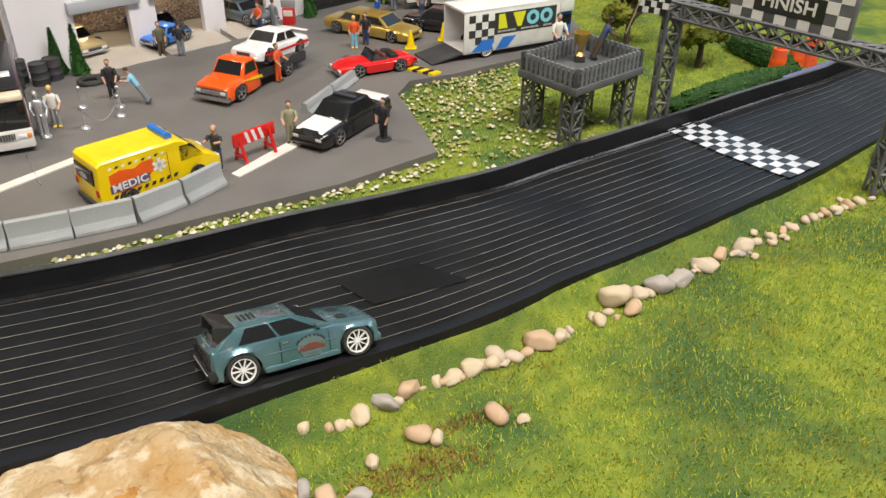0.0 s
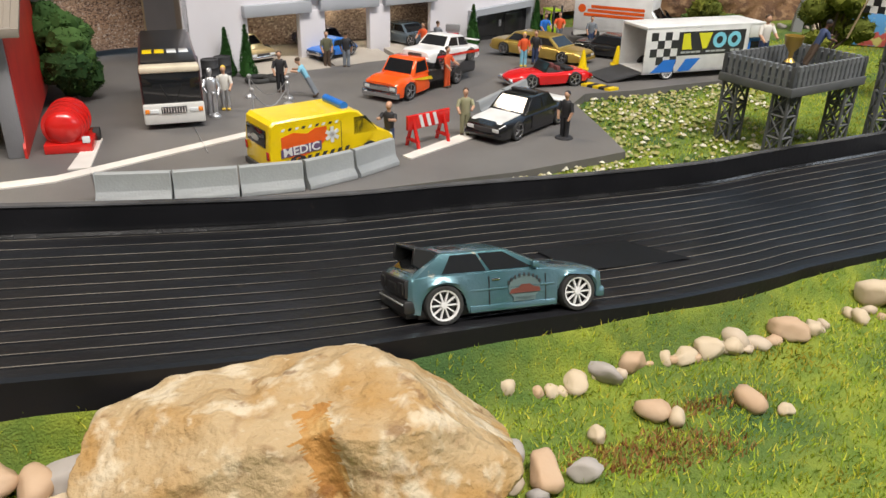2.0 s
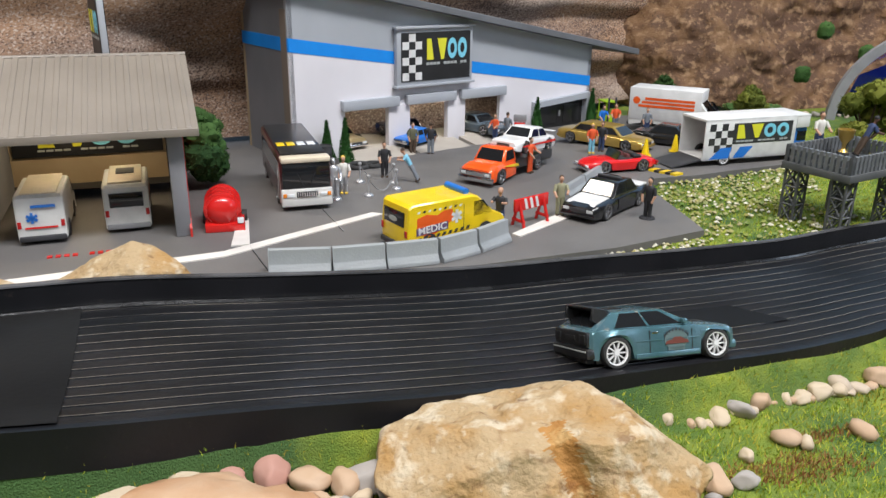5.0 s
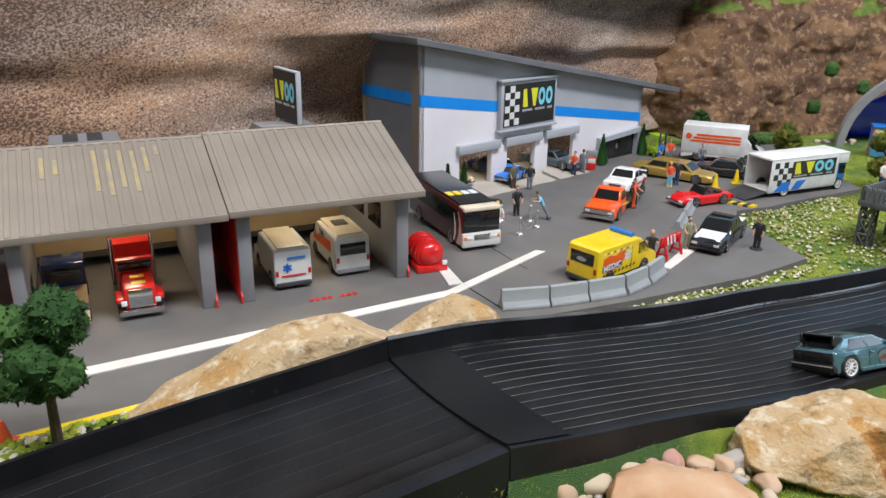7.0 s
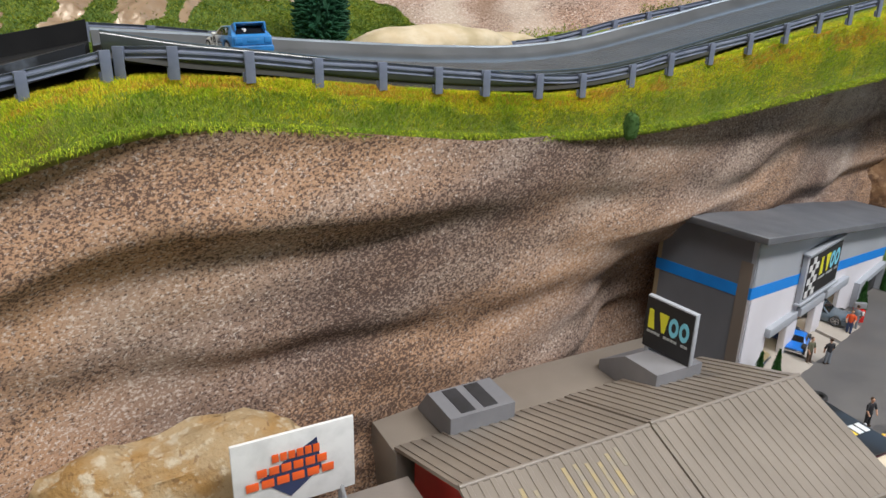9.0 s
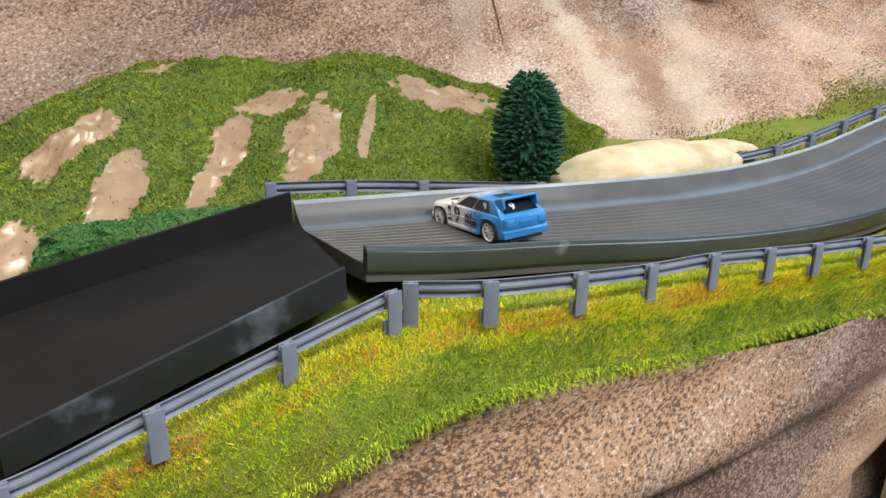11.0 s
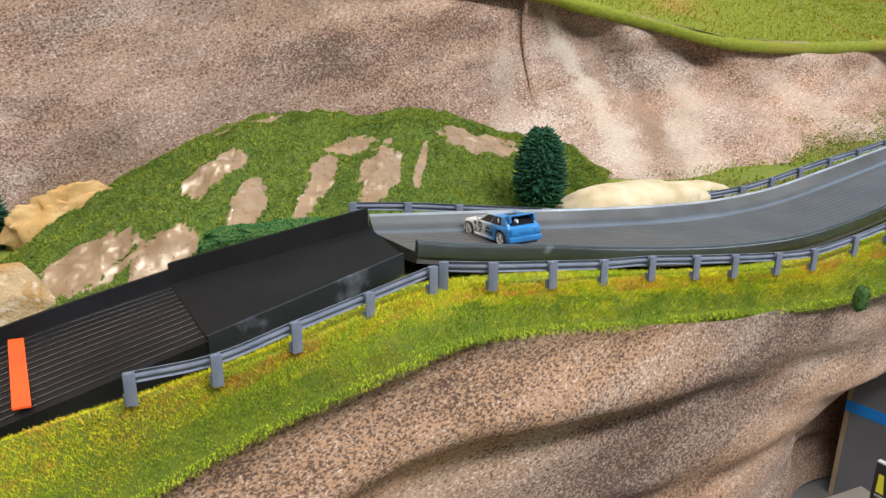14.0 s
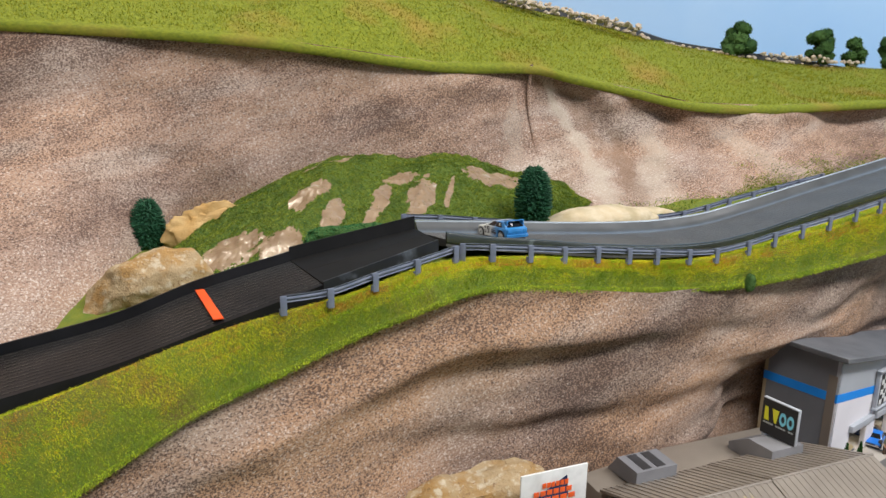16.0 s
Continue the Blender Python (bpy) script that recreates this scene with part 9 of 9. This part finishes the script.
# ---------------------------------------------------------------- platform, gantry and the finish line
def lattice(bm, p0, p1, w, bays, t=0.8, mi=0):
    """A square lattice column from p0 to p1 with crossed bracing."""
    p0, p1 = Vector(p0), Vector(p1)
    d = (p1 - p0).normalized()
    q = Vector((1, 0, 0)) if abs(d.z) > 0.5 else Vector((0, 0, 1))
    a = d.cross(q).normalized()
    b = d.cross(a)
    cs = [(a * sx + b * sy) * w / 2 for sx, sy in ((1, 1), (1, -1), (-1, -1), (-1, 1))]
    for c in cs:
        rod(bm, p0 + c, p1 + c, t, t, 5, mi=mi)
    for k in range(bays):
        f0, f1 = k / bays, (k + 1) / bays
        m0, m1 = p0.lerp(p1, f0), p0.lerp(p1, f1)
        for i in range(4):
            c0, c1 = cs[i], cs[(i + 1) % 4]
            rod(bm, m0 + c0, m1 + c1, t * 0.7, t * 0.7, 4, mi=mi)
            rod(bm, m0 + c1, m1 + c0, t * 0.7, t * 0.7, 4, mi=mi)
            rod(bm, m1 + c0, m1 + c1, t * 0.8, t * 0.8, 4, mi=mi)


M_line_w = mat("line_white", (0.62, 0.65, 0.70), 0.5, 0, (0.55, 0.58, 0.64), scale=80)
M_plat = mat("platform_grey", (0.075, 0.08, 0.085), 0.6, 0, (0.11, 0.115, 0.12), scale=80)
M_fence = mat("fence_grey", (0.12, 0.13, 0.14), 0.6, 0, (0.16, 0.17, 0.18), scale=80)
A, Bp, C = Vector((0.0480, 0.4640)), Vector((0.0775, 0.4350)), Vector((0.1215, 0.4740))
turn = math.degrees(math.atan2((C - Bp).y, (C - Bp).x))
PLAT = thing("viewing_platform", at(Bp.x, Bp.y, 0, turn), "dark grey toy viewing platform on lattice legs", "platform")
LX, LY = (C - Bp).length * 1000, (A - Bp).length * 1000
part("deck", box(bmesh.new(), (-2, -2, 29.5), (LX + 2, LY + 2, 34), 0.4), M_plat, PLAT)
for x, y in ((5, 5), (LX - 5, 5), (5, LY - 5), (LX - 5, LY - 5)):
    bm = bmesh.new()
    lattice(bm, (x, y, -4), (x, y, 30), 9, 3, 0.9)
    part("lattice_leg", bm, M_plat, PLAT)
for (xa, ya), (xb, yb), n_ in (((0, 0), (LX, 0), 15), ((0, LY), (LX, LY), 15), ((0, 0), (0, LY), 11), ((LX, 0), (LX, LY), 11)):
    bm = bmesh.new()
    for h in (37, 42):
        rod(bm, (xa, ya, h), (xb, yb, h), 0.7, 0.7, 5)
    part("fence_rail", bm, M_fence, PLAT)
    for k in range(n_ + 1):
        f = k / n_
        x, y = xa + (xb - xa) * f, ya + (yb - ya) * f
        bm = bmesh.new()
        box(bm, (x - 1.2, y - 1.2, 34), (x + 1.2, y + 1.2, 44.5), 0.3)
        part("picket", bm, M_fence, PLAT, smooth=0)
CUP = thing("toy_trophy", at(0.086, 0.482, 0.034), "small gold toy trophy cup on the platform", "trophy")
part("pedestal", box(bmesh.new(), (-3, -3, 0), (3, 3, 4), 0.3), M_dark, CUP)
bm = bmesh.new()
loft(bm, [[(r * math.cos(a), r * math.sin(a), z) for a in np.linspace(0, 2 * math.pi, 16, endpoint=False)] for z, r in ((4, 3), (6, 1.2), (9, 1.4), (13, 4.2), (18, 5.2), (18, 4.6), (13, 3.6))])
part("cup", bm, M_gold, CUP)
FLAG = thing("checkered_flag", at(0.112, 0.4805, 0.058, -30), "small black and white checkered flag on a stick", "flag")
part("stick", rod(bmesh.new(), (0, 0, -6), (8, 0, 22), 0.5, 0.5, 6), M_tan, FLAG)
for i in range(5):
    for j in range(4):
        z0, x0 = 8 + 3.6 * j, 4 + 3.6 * i + 1.0 * j
        y = 1.0 * math.sin(i * 0.9)
        part("flag_check", box(bmesh.new(), (x0, y - 0.2, z0), (x0 + 3.6, y + 0.2, z0 + 3.6)), M_white if (i + j) % 2 else M_black, FLAG, smooth=0)

GANTRY = thing("finish_gantry", Matrix(), "dark grey lattice gantry with checkered finish board", "gantry")
M_gantry = mat("gantry_grey", (0.10, 0.105, 0.115), 0.6, 0, (0.14, 0.145, 0.155), scale=80)
GL, GR = Vector((0.1385, 0.4800, -0.004)) * 1000, Vector((0.2300, 0.3765, 0.0)) * 1000
ZT = 68
bm = bmesh.new()
lattice(bm, GL, (GL.x, GL.y, ZT), 9, 5, 1.0)
part("lattice_leg", bm, M_gantry, GANTRY)
bm = bmesh.new()
lattice(bm, GR, (GR.x, GR.y, ZT), 9, 5, 1.0)
part("lattice_leg", bm, M_gantry, GANTRY)
bm = bmesh.new()
lattice(bm, (GL.x - 4, GL.y + 4, ZT), (GR.x + 4, GR.y - 4, ZT), 9, 11, 1.0)
part("lattice_beam", bm, M_gantry, GANTRY)
mid, gd = (GL + GR) / 2, (GR - GL).normalized()
gturn = math.degrees(math.atan2(gd.y, gd.x))
BOARD = part("finish_board", box(bmesh.new(), (-34, -2, 0), (34, 2, 26), 0.5), M_gantry, GANTRY, "checkered finish board")
BOARD.matrix_local = at(mid.x * MM, mid.y * MM, 0.071, gturn)
for s in (1, -1):
    for i in range(10):
        for j in range(4):
            if (i + j) % 2 == 0 and not (2 <= i <= 7 and 1 <= j <= 2):
                ob = part("check", box(bmesh.new(), (-32.5 + 6.5 * i, s * 2.2 - 0.15, 1 + 6 * j), (-26 + 6.5 * i, s * 2.2 + 0.15, 7 + 6 * j)), M_white, BOARD, smooth=0)
    part("word_panel", box(bmesh.new(), (-19.5, s * 2.25 - 0.2, 7), (19.5, s * 2.25 + 0.2, 19)), M_black, BOARD, smooth=0)
    words("lettering", "FINISH", 9.5, M_white, BOARD, at(0, s * 0.0026, 0.013, 0 if s < 0 else 180, 90), "white lettering", 0.1, 1.1)
part("board_back", box(bmesh.new(), (-33, -1.9, 0.5), (33, 1.9, 25.5)), M_black, BOARD)

# the checkered line, laid over the ribs
ca, cb, cc, cd = (Vector(p) for p in ((0.1375, 0.4480, 0.0049), (0.1590, 0.4645, 0.0049), (0.2065, 0.3955, 0.0084), (0.1835, 0.3775, 0.0088)))
LINE = thing("finish_line", Matrix(), "black and white checkered finish line on the track", "finish line")
for i in range(14):
    for j in range(4):
        q = [ca.lerp(cd, (i + u) / 14).lerp(cb.lerp(cc, (i + u) / 14), (j + v) / 4) for u, v in ((0, 0), (1, 0), (1, 1), (0, 1))]
        q = [Vector((p.x, p.y, track_z(p.x, p.y) + 0.0006)) for p in q]
        bm = bmesh.new()
        lo_ = [bm.verts.new(p) for p in q]
        hi_ = [bm.verts.new(p + Vector((0, 0, 0.0003))) for p in q]
        bm.faces.new(hi_)
        for k in range(4):
            bm.faces.new((lo_[k], lo_[(k + 1) % 4], hi_[(k + 1) % 4], hi_[k]))
        part("check", bm, M_line_w if (i + j) % 2 == 0 else M_black, LINE, scale=1, smooth=0)
# dark repair patch on the track
q0, q1, q2, q3 = (Vector(p) for p in ((-0.0385, 0.2735), (-0.0065, 0.2915), (0.0150, 0.2757), (-0.022, 0.2553)))
patch = [[q0.lerp(q1, i / 8).lerp(q3.lerp(q2, i / 8), j / 8) for i in range(9)] for j in range(9)]
ob = grid_mesh("repair_patch", [[(p.x, p.y, track_z(p.x, p.y) + 0.00048) for p in row] for row in patch], mat("matt_black", (0.008, 0.008, 0.0085), 0.6, 0, (0.011, 0.011, 0.012), scale=50, spec=0.12), track, "matt black repair patch")
TROUGH = part("blue_trough", box(bmesh.new(), (-40, -4, -2), (40, 4, 7), 1.2), mat("violet_plastic", (0.10, 0.11, 0.28), 0.4, 0, (0.13, 0.14, 0.32), scale=60))
TROUGH.matrix_world = at(0.272, 0.560, 0.0, 37)
tagged(TROUGH, "violet-blue plastic strip beside the raceway wall", "strip")


# ---------------------------------------------------------------- flowers and scrub on the verge
M_flower = island_mat("white_flowers", [(0.54, 0.50, 0.40), (0.66, 0.63, 0.54), (0.40, 0.36, 0.22)], 0.8)
M_straw = island_mat("straw_scatter", [(0.34, 0.29, 0.12), (0.24, 0.27, 0.07), (0.36, 0.32, 0.17), (0.12, 0.20, 0.04)], 0.85)


def scatter_balls(name, spots, rmin, rmax, material, label):
    bm = bmesh.new()
    for x, y, z in spots:
        r = random.uniform(rmin, rmax)
        top, foot = bm.verts.new((x, y, z + 0.8 * r)), bm.verts.new((x, y, z - 0.8 * r))
        ring = [bm.verts.new((x + r * random.uniform(0.7, 1.25) * math.cos(q), y + r * random.uniform(0.7, 1.25) * math.sin(q), z + r * random.uniform(-0.3, 0.35))) for q in np.arange(6) * 1.0472 + random.random()]
        for q in range(6):
            bm.faces.new((ring[q], ring[(q + 1) % 6], top))
            bm.faces.new((ring[(q + 1) % 6], ring[q], foot))
    ob = part(name, bm, material, scale=1, smooth=0)
    return tagged(ob, label, "flowers", kind="stuff")


spots, straw = [], []
for k in range(2900):
    x, y = random.uniform(-0.03, 0.10), random.uniform(0.42, 0.60)
    edge = min(abs((x - (-0.02 + 0.45 * max(0, y - 0.52))) / 0.05), 2)
    if not behind_track(x, y):
        continue
    dens = 1.15 - 9.0 * max(0.0, x - (-0.02 + 1.2 * max(0.0, y - 0.50))) + 0.7 * fbm(x * 40, y * 40)
    if random.random() < dens * 0.5:
        (spots if random.random() < 0.17 else straw).append((x, y, low_ground(x, y) + 0.0018))
for k in range(800):
    t = random.random()
    x, y = -0.005 - 0.17 * t, 0.413 - 0.105 * t
    q = (x + random.gauss(0.004, 0.003), y - abs(random.gauss(0.006, 0.004)))
    if behind_track(*q) and random.random() < 0.35:
        (spots if random.random() < 0.5 else straw).append((*q, low_ground(*q) + 0.0015))
for k in range(260):
    q = (random.uniform(0.0, 0.12), random.uniform(0.40, 0.52))
    if behind_track(*q) and fbm(q[0] * 30, q[1] * 30, 3.0) > 0.1:
        spots.append((*q, low_ground(*q) + 0.0018))
scatter_balls("verge_flowers", spots, 0.0008, 0.0017, M_flower, "tiny white flower clusters along the lot edge")
scatter_balls("verge_scrub", straw, 0.0008, 0.0019, M_straw, "straw-coloured scatter among the white flowers")
# the tree's plot beside the ramp
spots, straw = [], []
for k in range(1500):
    t, s_ = random.random(), random.random()
    x, y = -0.47 + 0.11 * t + 0.0 * s_, 0.085 + 0.075 * t - 0.035 * s_ + 0.02
    z = 0.0015
    if random.random() < 0.5:
        (spots if random.random() < 0.35 else straw).append((x, y, z))
scatter_balls("plot_flowers", spots, 0.001, 0.0024, M_flower, "tiny white flower clusters round the foam tree")
scatter_balls("plot_scrub", straw, 0.001, 0.0026, M_blade_mound, "green scatter round the foam tree")
bm = bmesh.new()
prism(bm, [(-0.50, 0.085), (-0.50, 0.055), (-0.44, 0.045), (-0.36, 0.125), (-0.345, 0.150), (-0.375, 0.160), (-0.43, 0.118)], 0.0, 0.0014, axis=2)
tagged(part("plot_turf", bm, M_grass, scale=1, smooth=0), "green turf plot round the foam tree", "ground", kind="structure")
bm = bmesh.new()
prism(bm, [(-0.520, 0.222), (-0.512, 0.217), (-0.478, 0.168), (-0.486, 0.168)], 0.0, 0.0022, axis=2)
tagged(part("moss_strip", bm, M_turf_m, scale=1, smooth=0), "narrow mossy strip between two forecourts", "ground", kind="structure")
for xa, ya, xb, yb in ((-0.490, 0.206, -0.458, 0.2165), (-0.505, 0.196, -0.478, 0.160)):
    bm = box(bmesh.new(), (0, -2, 0), (1000 * math.hypot(xb - xa, yb - ya), 2, 4), 0.4)
    ob = part("kerb", bm, M_grey)
    ob.matrix_world = at(xa, ya, 0, math.degrees(math.atan2(yb - ya, xb - xa)))
    tagged(ob, "low grey kerb at the garage end", "kerb", kind="structure")

# ---------------------------------------------------------------- the brown rock face
M_cliff = rock_mat("brown_cliff", (0.105, 0.055, 0.03), (0.20, 0.11, 0.052), (0.30, 0.185, 0.10), (0.04, 0.022, 0.014))
M_cliff_turf = mat("cliff_turf", (0.08, 0.13, 0.02), 0.9, 0, (0.16, 0.20, 0.03), scale=90, bump=1.0, bscale=500)
bm = bmesh.new()
NU, NV = 240, 90
plan = smoothline([(-0.16, 0.98, 0), (-0.06, 0.935, 0), (0.04, 0.90, 0), (0.14, 0.915, 0), (0.24, 0.95, 0), (0.40, 0.93, 0), (0.60, 0.98, 0), (0.90, 0.98, 0)], NU)
vs = []
for i, p in enumerate(plan):
    row = []
    for j in range(NV):
        v = j / (NV - 1)
        z = -0.012 + 0.21 * v + 0.015 * fbm(p.x * 9, 1.0)
        y = p.y + 0.10 * v ** 1.6
        ledge = 0.030 * fbm(p.x * 6, v * 1.6, 2.0) + 0.012 * fbm(p.x * 15, v * 2.6, 5.0) + 0.006 * (0.4 - abs(noise.noise(Vector((p.x * 34, v * 5.5, 1.0))))) + 0.0035 * fbm(p.x * 90, v * 16, 4.0)
        if v > 0.86:
            y += (v - 0.86) * 1.6
            z = -0.012 + 0.21 * 0.86 + (v - 0.86) * 0.06 + 0.012 * fbm(p.x * 14, v * 6)
        row.append(bm.verts.new((p.x + 0.008 * fbm(p.x * 30, v * 9, 8.0), y + ledge, z)))
    vs.append(row)
for i in range(NU - 1):
    for j in range(NV - 1):
        f = bm.faces.new((vs[i][j], vs[i + 1][j], vs[i + 1][j + 1], vs[i][j + 1]))
        v = j / (NV - 1)
        f.material_index = 1 if v > 0.84 + 0.1 * fbm(i * 0.05, v * 9) or (0.7 < v and fbm(i * 0.07, v * 7, 4.0) > 0.35) else 0
tagged(part("backdrop_cliff", bm, [M_cliff, M_cliff_turf], scale=1, smooth=70), "layered brown rock face with mossy ledges", "cliff", kind="structure")
for x, y, z, s in ((0.175, 0.90, 0.075, 1), (0.155, 0.885, 0.03, 2), (0.23, 0.93, 0.05, 3)):
    bush(at(x, y, z), 16, 12, 16, "small green tuft on the rock ledge", 40 + s, M_hedge, 500)
for k in range(26):
    x = random.uniform(0.0, 0.4)
    pebble(x, 0.86 + random.gauss(0, 0.02), random.uniform(2, 5), random.choice((0, 1, 2)), "pebbles at the cliff foot")
bush(at(0.10, 0.845, -0.004, 10), 60, 26, 14, "low ochre scrub at the cliff foot", 51, M_straw, 1800)

# blue arch and a printed box
ARCH = thing("blue_arch", at(0.275, 0.845, -0.006, 0), "glossy bright blue arch with a grey rim", "arch")
M_glossblue = paint("gloss_blue", (0.005, 0.03, 0.75), 0.15, coat=1.0)
bm = bmesh.new()
rings = [[((92 - 26 * f) * math.cos(a), 10 + 70 * f, (92 - 26 * f) * math.sin(a)) for a in np.linspace(0, math.pi, 30)] for f in np.linspace(0, 1, 8)]
loft(bm, rings, closed=False, caps=False)
bmesh.ops.solidify(bm, geom=list(bm.faces), thickness=2)
part("shell", bm, M_glossblue, ARCH)
rings = [[((92 + d) * math.cos(a), e, (92 + d) * math.sin(a)) for d, e in ((-2, 2), (7, 2), (7, 10), (-2, 10))] for a in np.linspace(0, math.pi, 30)]
bm = bmesh.new()
loft(bm, rings)
part("rim", bm, M_grey, ARCH)
part("back_panel", prism(bmesh.new(), [(-64, 0), (64, 0), (50, 40), (0, 64), (-50, 40)], 80, 82, axis=1), M_glossblue, ARCH)
TIN = thing("printed_box", at(0.222, 0.80, -0.004, -14), "printed box in blue, red and yellow patches", "box")
part("carton", box(bmesh.new(), (-26, -10, 0), (26, 10, 34), 0.6), mat("box_print", (0.10, 0.30, 0.62), 0.4, 0, (0.55, 0.10, 0.10), scale=70, lo=0.52, hi=0.56, third=(0.62, 0.55, 0.20), tscale=90, tlo=0.6, thi=0.63), TIN)
part("lid", box(bmesh.new(), (-27, -11, 33), (27, 11, 36), 0.5), M_blue, TIN)

# ---------------------------------------------------------------- the far road on the hill
M_road_edge = mat("far_track", (0.03, 0.032, 0.036), 0.5, 0, (0.05, 0.05, 0.055), scale=40)
far_road = thing("hill_race_track", Matrix(), "distant black raceway along the hill crest", "race track")
line = [p + Vector((0, 0.012, 0.006)) for p in rim]
bm = bmesh.new()
loft(bm, [[p + Vector((0, 0, -0.02)), p + Vector((0, 0, 0.006)), p + Vector((0.002, 0.004, 0.006)), p + Vector((0.004, 0.006, 0.001)), p + Vector((0.03, 0.06, 0.001)), p + Vector((0.03, 0.06, -0.02))] for p in line])
part("ribbed_track", bm, M_road_edge, far_road, scale=1)
spots = []
for k in range(420):
    t = random.random()
    i = t * 118
    p = rim[int(i)].lerp(rim[int(i) + 1], i - int(i))
    spots.append((p.x + random.gauss(0, 0.004), p.y - 0.006 + random.gauss(0, 0.004), p.z + 0.003 + random.gauss(0, 0.001)))
for (xa, ya, za), (xb, yb, zb), n_ in (((-0.745, 1.085, 0.532), (-0.50, 1.12, 0.480), 160), ((-0.22, 1.42, 0.438), (-0.06, 1.36, 0.425), 60)):
    for k in range(n_):
        t = random.random()
        spots.append((xa + (xb - xa) * t + random.gauss(0, 0.006), ya + (yb - ya) * t + random.gauss(0, 0.008), za + (zb - za) * t + 0.012 + random.gauss(0, 0.002)))
bm = bmesh.new()
for x, y, z in spots:
    o = bmesh.ops.create_icosphere(bm, subdivisions=1, radius=random.uniform(0.0025, 0.0055))
    for v in o["verts"]:
        v.co = Vector((v.co.x * random.uniform(0.7, 1.4), v.co.y * random.uniform(0.7, 1.3), v.co.z * random.uniform(0.6, 1.0))) + Vector((x, y, z))
tagged(part("hill_rubble", bm, PEBBLE_MATS[0], scale=1, smooth=40), "line of tan rubble stones along the hill road", "stones", kind="stuff")
